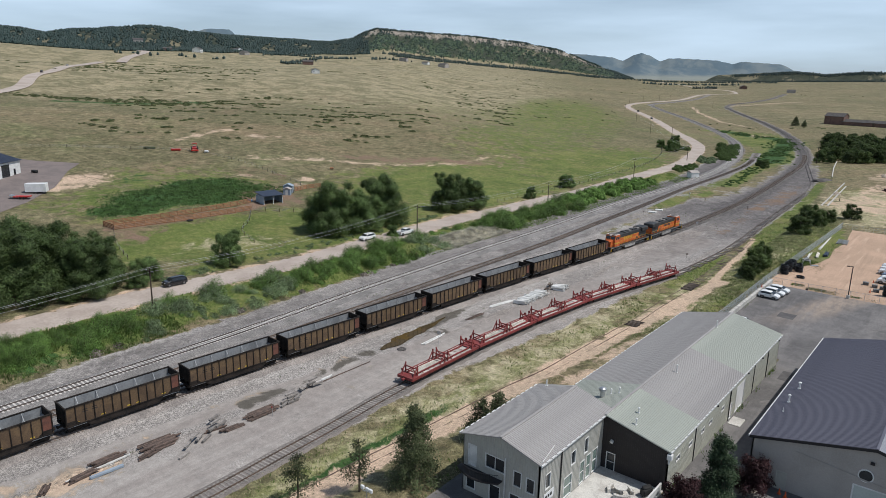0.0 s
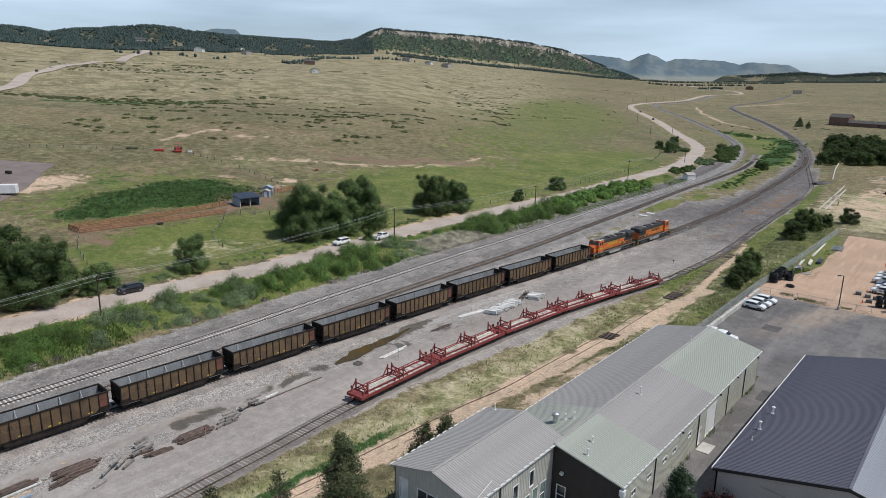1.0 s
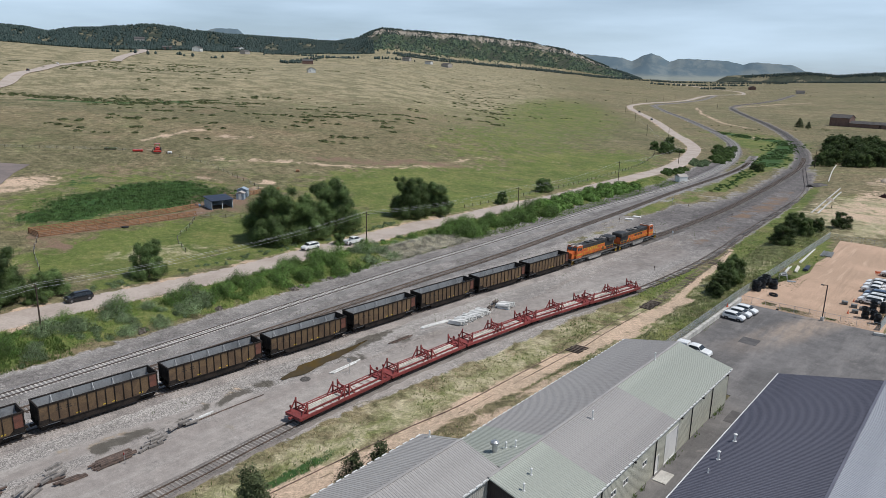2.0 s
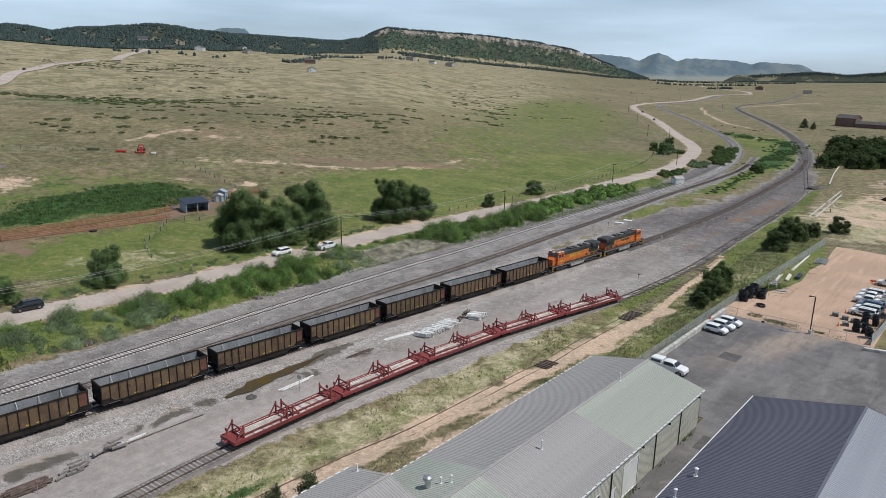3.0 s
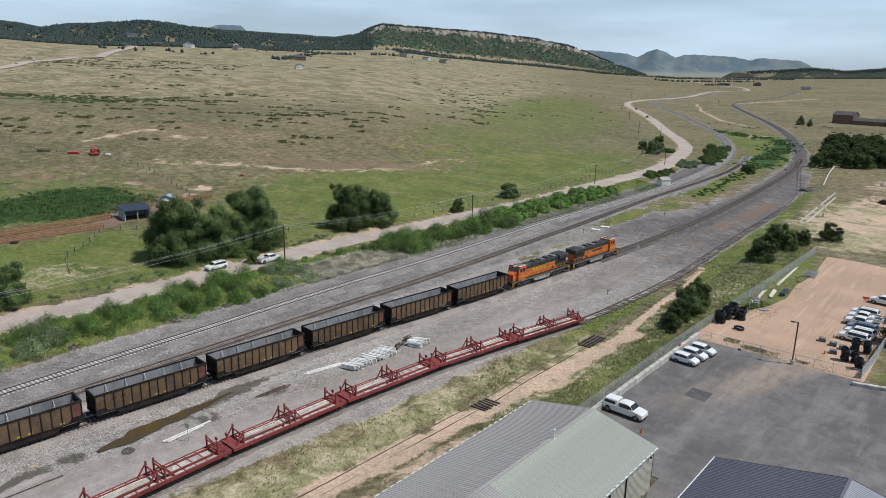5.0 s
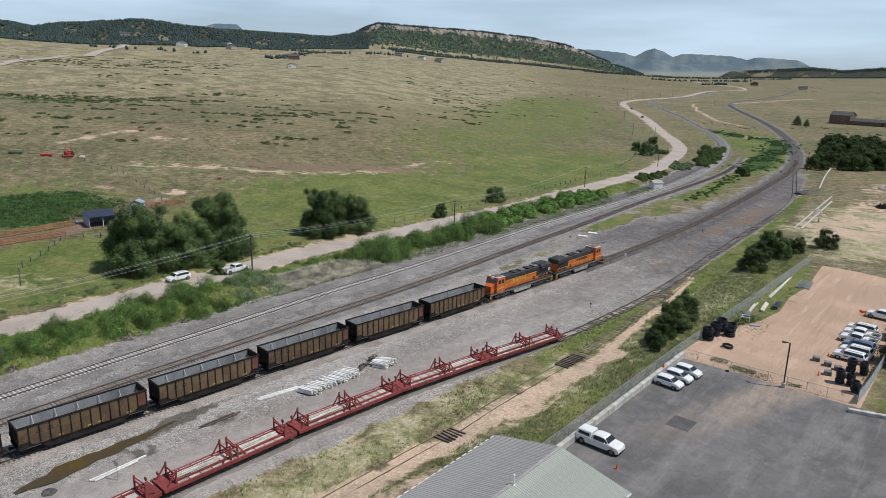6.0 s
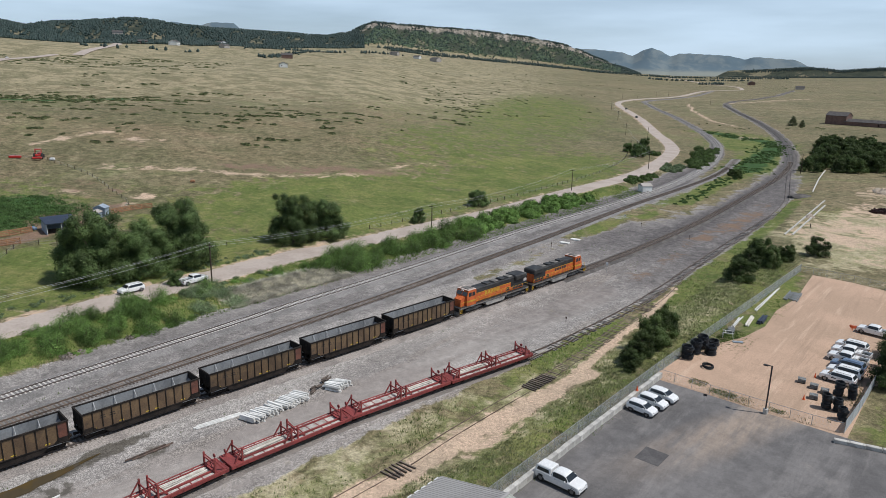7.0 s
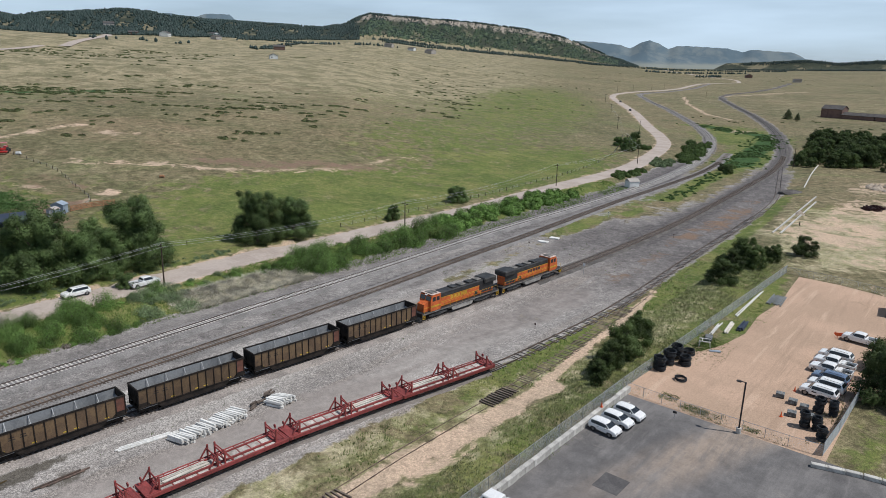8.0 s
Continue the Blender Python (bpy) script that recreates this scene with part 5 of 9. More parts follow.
put(small, [(-135.5, 88.8, 1.15), (-138, 70, .95), (-134.5, 66, .6), (-138, 252, 1.0), (-134, 217, .65), (-128, 136.5, .5), (-146, 187, .4), (-162, 428, 1.3), (-170, 452, 1.2), (-176, 445, .9)], 9)
# dark oaks behind the fence and the thicket beyond
oak = [broad_tree(s, 5.6, 3.6, "leaf_oak", "dense dark green scrub oak", 760, .17, .02, "scrub oaks", "scrub_oak", "tree", 30, (.14, .29)) for s in (21, 22, 23)]
rng_oak = random.Random(6)
spots = [(-41.6, 166, .55), (-42.6, 168.4, .7), (-40.6, 163.4, .35), (-42.3, 171, .8), (-42.8, 176.5, 1.05), (-43.2, 182, 1.0), (-44, 226, 1.1), (-45.5, 237, 1.0), (-46.5, 248, 1.15), (-42, 243, .9), (-36, 263.5, 1.05), (-41, 252, .8), (-7.5, 186, 1.5), (-6.5, 193, 1.45), (-9, 199, 1.2), (-98, 395, .8), (-103, 402, .7)]
for i in range(125):
    u, v = rng_oak.random(), rng_oak.random()
    x0, x1 = -84 + v * -20, -28 + v * -40
    spots.append((x0 + u * (x1 - x0), 450 + v * 150 + rng_oak.uniform(-5, 5), rng_oak.uniform(1.0, 1.7)))
put(oak, spots, 10)
# willow shrubs in the ditch between road and rails
shrub = [willow_shrub(s, 2.5, 2.1, "leaf_shrub", "leafy green willow shrub in the ditch") for s in (31, 32, 33, 34)]
grey = [willow_shrub(s, 1.9, 2.2, "leaf_grey", "pale grey-green willow shrub in the ditch") for s in (36, 37, 38)]
rs = random.Random(12)
green_at, grey_at = [], []
for i in range(150):
    y = rs.uniform(34, 168) if i > 16 else rs.uniform(5, 40)
    x = rs.uniform(-122.6, -111.6 + 1.2 * math.sin(y / 9)) - (y - 90) * .012
    if 141 < y < 168 and x > -117.5:
        continue
    (grey_at if math.sin(y / 11 + 1) + .35 * (x + 117) / 5 + rs.uniform(-.6, .6) > .4 else green_at).append((x, y, rs.choice((.5, .7, .9, 1.1, 1.4)) * rs.uniform(.85, 1.15)))
far_green = []
for i in range(46):
    y = rs.uniform(168, 222)
    green_at.append((rs.uniform(-121.5, -113.5), y, rs.uniform(1.0, 1.75)))
for i in range(44):
    y = rs.uniform(226, 296)
    far_green.append((rs.uniform(-124.5, -117.5) - (y - 226) * .01, y, rs.uniform(2.0, 3.4)))
bend_green, bend_grey = [], []
for i in range(46):
    u = rs.random()
    bend_green.append((-126 - 24 * u + rs.uniform(-4, 6), 412 + 86 * u + rs.uniform(-6, 6), rs.uniform(1.6, 3.6)))
for i in range(16):
    bend_grey.append((-131 + rs.uniform(-4, 4), 398 + rs.uniform(-10, 12), rs.uniform(1.4, 2.6)))
    bend_green.append((-126.5 + rs.uniform(-2, 2), rs.uniform(340, 372), rs.uniform(1.2, 2.2)))
    bend_green.append((-164 + rs.uniform(-7, 7), 446 + rs.uniform(-6, 6), rs.uniform(1.6, 2.8)))
for i in range(5):
    bend_green.append((-104 + rs.uniform(-2, 2), 413 + rs.uniform(-3, 3), rs.uniform(1.4, 2.4)))
low_green, low_grey = [], []
for i in range(230):
    y = rs.uniform(0, 190)
    x = rs.uniform(-123.4, -110.6 + 1.0 * math.sin(y / 8)) - (y - 90) * .012
    if not (139 < y < 170 and x > -117.5):
        (low_grey if math.sin(y / 11 + 1) + .4 * (x + 117) / 5 + rs.uniform(-.7, .7) > .45 else low_green).append((x, y, rs.uniform(.5, 1.25)))
put(shrub, green_at, 13)
put(grey, grey_at, 14)
conifer(47, 9, 4.2, "leaf_pine", "lone dark pine on the far grass", 1.6).matrix_basis = place(None, -164, 752)
conifer(48, 6, 3, "leaf_pine", "small lone pine on the far grass", 1.6).matrix_basis = place(None, -155, 748)
# conifers and ornamental trees by the buildings
conifer(41, 9.6, 2.9, "leaf_pine", "tall dense ponderosa pine by the office", 1.5).matrix_basis = place(None, -45.6, 52.2)
conifer(42, 6.4, 2.4, "leaf_pine", "thin young pine with bare trunk", .55, sparse=True).matrix_basis = place(None, -49.2, 47)
conifer(43, 6.2, 2.6, "leaf_pine", "open young pine on the sandy slope", .6, sparse=True).matrix_basis = place(None, -53.4, 41.8)
conifer(44, 5.6, 2.2, "leaf_pine", "bushy pine behind the office", 1.2).matrix_basis = place(None, -45.4, 64.5)
conifer(46, 4.6, 2.0, "leaf_pine", "bushy pine behind the office", 1.2).matrix_basis = place(None, -46.2, 69.5)
conifer(45, 7.6, 2.1, "leaf_spruce", "dark dense spruce between the halls", 2.2).matrix_basis = place(None, -18.4, 72.6)
plum = broad_tree(51, 4.0, 2.6, "leaf_purple", "dark purple-leaved plum tree", 700, .17, .1, "purple trees", "plum_tree", "tree")
put([plum], [(-20.6, 67.8, 1.0), (-15.6, 75.4, 1.1)], 15)


def clump_field(name, places, size, per, material, label, category, seed, flat=.5):
    """Many low leaf clumps in one mesh; places are (x, y, radius)."""
    rng = np.random.default_rng(seed)
    pts, nor = [], []
    for x, y, r in places:
        k = max(4, int(per * r))
        d = rng.normal(size=(k, 3))
        d /= np.linalg.norm(d, axis=1)[:, None]
        d[:, 2] = np.abs(d[:, 2])
        p = np.array([x, y, 0]) + d * (r * rng.random(k) ** .45 * (1 + .2 * np.sin(5 * d[:, 0] + x) * np.sin(4 * d[:, 1] + y)))[:, None] * np.array([1, 1, flat])
        p[:, 2] += land(p[:, 0], p[:, 1])
        pts.append(p)
        q = d + rng.normal(size=(k, 3)) * .5
        nor.append(q / np.linalg.norm(q, axis=1)[:, None])
    pts, nor = np.concatenate(pts), np.concatenate(nor)
    v, f = leaf_quads(pts, nor, size * rng.uniform(.6, 1.5, len(pts)), rng)
    return tagged(new(name, raw_mesh(name, v, f, M[material])), label, category, kind="stuff")


def tufts(name, places, height, material, label, seed, blades=4, flop=.3):
    """Grass tufts: a few upright blades each; places an array of x, y."""
    rng = np.random.default_rng(seed)
    p = np.repeat(places, blades, 0)
    n = len(p)
    p = p + rng.normal(size=(n, 2)) * .14
    z = land(p[:, 0], p[:, 1]) - .05
    an, h = rng.uniform(0, 6.283, n), height * rng.uniform(.5, 1.4, n)
    w = .03 + .055 * h
    dx, dy, lean = np.cos(an) * w, np.sin(an) * w, rng.normal(size=(n, 2)) * flop * h[:, None]
    v = np.empty((n, 3, 3))
    v[:, 0] = np.stack([p[:, 0] - dx, p[:, 1] - dy, z], 1)
    v[:, 1] = np.stack([p[:, 0] + dx, p[:, 1] + dy, z], 1)
    v[:, 2] = np.stack([p[:, 0] + lean[:, 0], p[:, 1] + lean[:, 1], z + h], 1)
    return tagged(new(name, raw_mesh(name, v.reshape(-1, 3), np.arange(3 * n).reshape(-1, 3), M[material])), label, "grass", kind="stuff")


def scatter(n, x0, x1, y0, y1, seed, keep=None):
    rng = np.random.default_rng(seed)
    p = np.stack([rng.uniform(x0, x1, n), rng.uniform(y0, y1, n)], 1)
    return p[keep(p[:, 0], p[:, 1], rng)] if keep else p


def patchy(x, y, rng, a=3.1, cut=0.0):
    return np.sin(x / a + 2 * np.sin(y / 7)) + np.sin(y / a / 1.7 + x / 5) + rng.normal(size=len(x)) * .7 > cut


def slope_keep(x, y, rng):
    c = covers(x, y)
    return (away_from(x, y, STUB) > .9) & (c["gravel"] < .3) & (c["earth"] < .5) & patchy(x, y, rng) & (x < np.where(y < 118, -42.5, -38.3))


tufts("grass", scatter(16000, -62, -37.5, 20, 262, 61, slope_keep), .28, "tuft", "dry pale grass tufts on the bank", 71)
tufts("weeds", scatter(15000, -62, -38, 20, 262, 62, lambda x, y, g: slope_keep(x, y, g) & patchy(x + 9, y, g, 4.3, .5)), .34, "tuft_green", "green weeds on the bank beside the siding", 72)
tufts("grass", scatter(26000, -48.5, -37.6, 100, 262, 65, lambda x, y, g: (covers(x, y)["earth"] < .45) & patchy(x, y, g, 2.6, -.9)), .26, "tuft_bank", "dense grey-green grass below the fence", 75)
tufts("reeds", scatter(8000, -118.4, -111.2, 139, 170, 63, lambda x, y, g: patchy(x, y, g, 2.4, -1.3)), .55, "reed", "bleached dry reeds in the ditch", 73, 4, 1.3)
tufts("grass", scatter(24000, -125, -110.5, 5, 330, 64, lambda x, y, g: patchy(x, y, g, 3, -.9)), .34, "tuft_green", "rank green grass along the ditch", 74)
tufts("weeds", scatter(30000, -226, -186, 80, 156, 66, lambda x, y, g: (covers(x, y)["weeds"] > .5 + .2 * g.normal(size=len(x))) & patchy(x, y, g, 4.5, -.7)), .34, "leaf_weed", "tall dark weeds behind the paddock", 76)
tufts("weeds", scatter(2600, -100, -66, 20, 260, 67, lambda x, y, g: patchy(x, y, g, 2.2, 1.3) & (covers(x, y)["dust"] < .25) & (away_from(x, y, TRAIN) > 3) & (away_from(x, y, MAIN) > 3.2) & (away_from(x, y, SECOND) > 2)), .3, "tuft_green", "sparse weeds in the gravel yard", 77)


tufts("weeds", scatter(9000, -123.5, -109, 2, 62, 68, lambda x, y, g: patchy(x, y, g, 3.5, -.8)), .5, "tuft_green", "rank green weeds in the near ditch", 78)
tufts("weeds", scatter(2600, -36.8, -29, 165, 222, 69, lambda x, y, g: patchy(x * 1.3, y, g, 2.6, .9 + .25 * (x + 36))), .2, "tuft_green", "weeds growing along the storage yard fence", 79, 9)
tufts("weeds", scatter(1500, -36, -11, 163.8, 166.4, 70, lambda x, y, g: patchy(x, y, g, 1.7, 1.1)), .3, "tuft", "weeds growing along the car park fence", 80)
tufts("weeds", np.concatenate([scatter(170, -32.3, -29.8, 165.6, 167.6, 171), scatter(230, -28.6, -25.3, 164.6, 166.2, 172), scatter(110, -20.6, -18.4, 164.4, 165.6, 173), scatter(1500, -35.6, -29.6, 179, 193, 174, lambda x, y, g: patchy(x, y, g, 1.9, .45))]), .2, "tuft_green", "green weed clumps on the bare earth yard", 84, 9)
tufts("weeds", scatter(700, -13.5, -10.9, 166, 184, 71, lambda x, y, g: patchy(x, y, g, 1.7, .3)), .4, "tuft", "dry weeds beside the screened fence", 81)
tufts("weeds", scatter(520, -36.0, -35.4, 118, 163, 72, lambda x, y, g: patchy(x, y, g, 1.3, .7)), .3, "tuft_green", "weeds at the foot of the concrete blocks", 82)
tufts("weeds", scatter(420, -22.85, -22.4, 69, 115, 73, lambda x, y, g: patchy(x, y * 1.6, g, 1.3, 1.1)), .42, "tuft_green", "weeds at the foot of the hall wall", 83)


def gully_weeds():
    rnd, p = random.Random(44), curve(GULLY, 4.0)
    out = []
    for x, y in p:
        for k in range(16):
            px, py = x + rnd.gauss(0, 5.5), y + rnd.gauss(0, 5.5)
            if math.sin(px / 3.1 + 1) + math.sin(py / 7.3) + rnd.uniform(-.8, .8) > -.4:
                out.append((px, py, rnd.uniform(.5, 1.4)))
    for x, y in curve(MID_GREEN, 3.0):
        for k in range(3):
            out.append((x + rnd.gauss(0, 1.6), y + rnd.gauss(0, 2), rnd.uniform(.5, 1.1)))
    return out


def far_scrub():
    rnd = random.Random(31)
    out = []
    for i in range(520):
        b, r = rnd.uniform(36, 74), 330 + 620 * rnd.random() ** .8
        x, y = HUB[0] - r * math.sin(radians(b)), HUB[1] + r * math.cos(radians(b))
        if math.sin(x / 70) + math.sin(y / 55 + x / 120) + rnd.uniform(-.8, .8) < .2:
            continue
        size = rnd.choice((1.0, 1.0, 1.5, 2.4))
        for j in range(int(rnd.randint(1, 4) * size)):
            s = rnd.gauss(0, 3.2) * size
            out.append((x + s * math.cos(radians(b)) + rnd.gauss(0, 1.6), y + s * math.sin(radians(b)) + rnd.gauss(0, 1.6), rnd.uniform(.9, 2.4)))
    for i in range(420):
        b, r = rnd.uniform(4, 40), 620 + 2300 * rnd.random() ** 1.3
        x, y = HUB[0] - r * math.sin(radians(b)), HUB[1] + r * math.cos(radians(b))
        if math.sin(x / 130 + 1) + math.sin(y / 210 + x / 300) + rnd.uniform(-.8, .8) < .1:
            continue
        for j in range(rnd.randint(1, 4)):
            out.append((x + rnd.uniform(-14, 14), y + rnd.uniform(-10, 10), rnd.uniform(.8, 2.2)))
    for i in range(190):
        u = rnd.random()
        out.append((-525 + 95 * u + rnd.uniform(-12, 12), 178 + 85 * u + rnd.uniform(-22, 22) * (.3 + u), rnd.uniform(.9, 2.3)))
    return out


clump_field("shrubs", low_green, .12, 800, "leaf_shrub", "low green brush filling the ditch", "shrubs", 85, .6)
clump_field("shrubs", low_grey, .11, 800, "leaf_grey", "low grey-green brush in the ditch", "shrubs", 86, .6)
clump_field("shrubs", far_green, .34, 900, "leaf_shrub", "thick green shrubs along the far roadside", "shrubs", 80, .95)
clump_field("shrubs", bend_green, .36, 900, "leaf_bend", "dark green shrubs where road and rails bend", "shrubs", 87, .95)
clump_field("shrubs", bend_grey, .34, 900, "leaf_grey", "grey-green willow thicket where the road bends", "shrubs", 88, .8)
weed_at = scatter(900, -226, -184, 80, 156, 166, lambda x, y, g: covers(x, y)["weeds"] > .55 + .15 * g.normal(size=len(x)))
clump_field("weeds", [(x, y, .5 + .6 * (i % 7) / 6) for i, (x, y) in enumerate(weed_at.tolist())], .2, 120, "leaf_weed", "thick dark weeds behind the paddock fence", "weeds", 90, .7)
verge_at = scatter(260, -138.5, -132.8, 70, 165, 167, lambda x, y, g: (away_from(x, y, ROAD) > 5.2) & (away_from(x, y, ROAD) < 9) & patchy(x, y, g, 4, -.6))
clump_field("weeds", [(x, y, .35 + .5 * (i % 5) / 4) for i, (x, y) in enumerate(verge_at.tolist())], .14, 260, "leaf_grey", "grey-green rank weeds on the road verge", "weeds", 91, .8)
clump_field("weeds", gully_weeds(), .42, 150, "leaf_weed", "rank dark weeds filling the far gully", "weeds", 89, .35)
clump_field("scrub", far_scrub(), .62, 60, "leaf_mat", "low dark scrub dotted over the grassland", "scrub", 81, .3)


def far_forest():
    """Small pointed crowns over hills, mesa and windbreaks."""
    rng = np.random.default_rng(91)
    n = 42000
    b = rng.uniform(24.5, 75, n)
    foot = np.interp(b, BEARING, FOOT)
    r = foot + 600 * rng.random(n) ** 1.15 - 10
    mesa = (b > 26) & (b < 46)
    r = np.where(mesa, foot + 85 + 390 * rng.random(n), r)
    thin = np.sin(b * 3 + r / 90) + np.sin(b * 1.3 - r / 60) + .8 * np.sin(b * 11 + r / 23) + rng.normal(size=n) * .9
    cliff = mesa & (r > foot + 336) & (r < foot + 386)
    keep = np.where(mesa, thin > -.1, thin > -.3) & ~(cliff & (rng.random(n) < .6))
    b, r = b[keep], r[keep]
    lines = [(47.5, 1550, 53.5, 1130, 90), (44, 1760, 35, 2330, 300), (45, 1890, 30, 2620, 420), (46, 1930, 36, 2520, 200), (36, 2440, 27, 2790, 300), (34, 2560, 26, 2860, 320), (66, 1090, 58, 1130, 16), (50, 1500, 55, 1330, 60), (24, 3000, 20, 3050, 60), (46, 1480, 43, 1520, 26), (24, 2350, 17, 2600, 120), (22, 2950, 14, 3100, 170), (29, 2600, 22, 2900, 160), (20, 2050, 18.5, 2100, 40), (18, 3700, 6, 3750, 700), (17, 3830, 6, 3850, 1100)]
    for b0, r0, b1, r1, k in lines:
        u = rng.random(k)
        b = np.concatenate([b, b0 + u * (b1 - b0) + rng.normal(size=k) * .15])
        r = np.concatenate([r, r0 + u * (r1 - r0) + rng.normal(size=k) * 14])
    x, y = HUB[0] - r * np.sin(np.radians(b)), HUB[1] + r * np.cos(np.radians(b))
    z = land(x, y)
    n = len(x)
    slope = (b > 26) & (b < 46) & (r > np.interp(b, BEARING, FOOT) + 60) & (r < np.interp(b, BEARING, FOOT) + 330) & (rng.random(n) < .75)
    h, w = np.where(slope, rng.uniform(2, 4.5, n), rng.uniform(3, 8, n) * np.where(b > 47, .8, 1)), np.where(slope, rng.uniform(2.4, 5, n), rng.uniform(1.6, 3.3, n))
    k = 5
    an = rng.uniform(0, 6.28, n)
    rings = []
    for zz, ww in ((-.05, .75), (.35, 1.0), (.7, .6)):
        for j in range(k):
            a = an + 2 * math.pi * j / k
            q = ww * w * rng.uniform(.7, 1.2, n)
            rings.append(np.stack([x + q * np.cos(a), y + q * np.sin(a), z + h * (zz + rng.uniform(-.06, .06, n))], 1))
    rings.append(np.stack([x, y, z + h], 1))
    v = np.stack(rings, 1).reshape(-1, 3)
    one = []
    for t in range(2):
        one += [(t * k + j, t * k + (j + 1) % k, (t + 1) * k + (j + 1) % k, (t + 1) * k + j) for j in range(k)]
    cap = [(2 * k + j, 2 * k + (j + 1) % k, 15) for j in range(k)]
    for name, pick, mat, label in (("forest", ~slope, "leaf_far", "dark pine woods on the far hills and mesa"), ("oak_brush", slope, "leaf_brush", "green oak brush over the slope of the mesa")):
        ids = np.nonzero(pick)[0]
        base = (np.arange(len(ids)) * 16)[:, None, None]
        me = bpy.data.meshes.new(name)
        me.from_pydata(v.reshape(-1, 16, 3)[ids].reshape(-1, 3).tolist(), [], (base + np.array(one)[None]).reshape(-1, 4).tolist() + (base + np.array(cap)[None]).reshape(-1, 3).tolist())
        me.materials.append(M[mat])
        tagged(new(name, me), label, "forest", kind="stuff")


far_forest()


# ---- rolling stock ----
M.update(
    hopper=paint("bronze_brown_car_paint", (.15, .098, .055), (.105, .068, .042), .6, scale=.5, fine=10, grain=.25, dirt=(.05, .04, .034), dirt_at=(.55, .75), vary=.15),
    hopper_dark=paint("soot_black_steel", (.018, .016, .015), (.036, .029, .025), .9, scale=.8, grain=.3, spec=.12),
    hopper_in=paint("bare_grey_worn_steel", (.4, .41, .42), (.27, .28, .29), .5, .45, scale=.35, fine=12, grain=.15),
    brace=paint("worn_grey_brace_steel", (.36, .37, .38), (.24, .245, .25), .55, .3, scale=.8, grain=.2),
    hopper_end=paint("faded_red_brown_paint", (.16, .065, .045), (.11, .05, .038), .7, scale=.7, grain=.25),
    stencil=paint("yellow_stencil_paint", (.6, .42, .05), None, .6, bump=0),
    stencil_dark=paint("dark_stencil_paint", (.05, .04, .035), None, .7, bump=0),
    flat=paint("faded_oxide_red_paint", (.27, .055, .052), (.19, .043, .041), .65, scale=.6, fine=10, grain=.25, dirt=(.14, .06, .05), dirt_at=(.56, .76), vary=.1),
    deck=paint("weathered_grey_deck_boards", (.5, .46, .42), (.34, .3, .27), .9, scale=.9, fine=7, grain=.25, vary=.2),
    load=paint("bleached_pale_timber", (.66, .62, .55), (.5, .46, .4), .85, scale=1.1, fine=8, grain=.2, vary=.15),
    orange=paint("orange_locomotive_paint", (.6, .135, .035), (.46, .1, .03), .55, scale=.6, grain=.2, dirt=(.2, .075, .035), dirt_at=(.55, .72)),
    loco_black=paint("black_locomotive_paint", (.028, .027, .028), (.05, .048, .046), .55, scale=.7, grain=.25),
    loco_yellow=paint("yellow_stripe_paint", (.6, .36, .04), None, .5, bump=.05),
    loco_grey=paint("dusty_grey_underframe", (.21, .195, .18), (.1, .094, .088), .85, scale=1, grain=.3),
    # Pale pink is sun glare on the cab roof, put in as colour.
    cab_glare=paint("pinkish_sun_glare", (.62, .5, .44), (.48, .36, .31), .6, scale=1.2, grain=.2),
    loco_silver=paint("silver_tank_paint", (.48, .46, .43), (.32, .3, .28), .5, .4, scale=.8, grain=.2),
)


def bogie(parent, y, z=0.0, axles=(-.9, .9), material="hopper_dark", wheel=.46):
    """A truck: two side frames with springs and bolster, and its wheelsets."""
    f = Build()
    half = axles[-1] + .35
    for s in (-1, 1):
        x = 1.02 * s
        f.side([(y - half, z + .4), (y - half, z + .68), (y - .45, z + .8), (y + .45, z + .8), (y + half, z + .68), (y + half, z + .4), (y + .5, z + .28), (y - .5, z + .28)], x - .08, x + .08)
    f.box(-1.1, 1.1, y - .2, y + .2, z + .5, z + .85, .04)
    truck = part("truck", f, M[material], parent)
    for a in axles:
        w = Build()
        for s in (-1, 1):
            w.tube([(s * .7, y + a, z + wheel), (s * .84, y + a, z + wheel)], wheel, 16)
        w.tube([(-.95, y + a, z + wheel), (.95, y + a, z + wheel)], .09, 8)
        part("wheelset", w, M["hopper_dark"], truck)


def coupler(b, y, sign, z=.88):
    b.box(-.14, .14, min(y, y + sign * .55), max(y, y + sign * .55), z - .12, z + .12, .03)
    b.box(-.22, .22, min(y + sign * .45, y + sign * .68), max(y + sign * .45, y + sign * .68), z - .16, z + .16, .04)


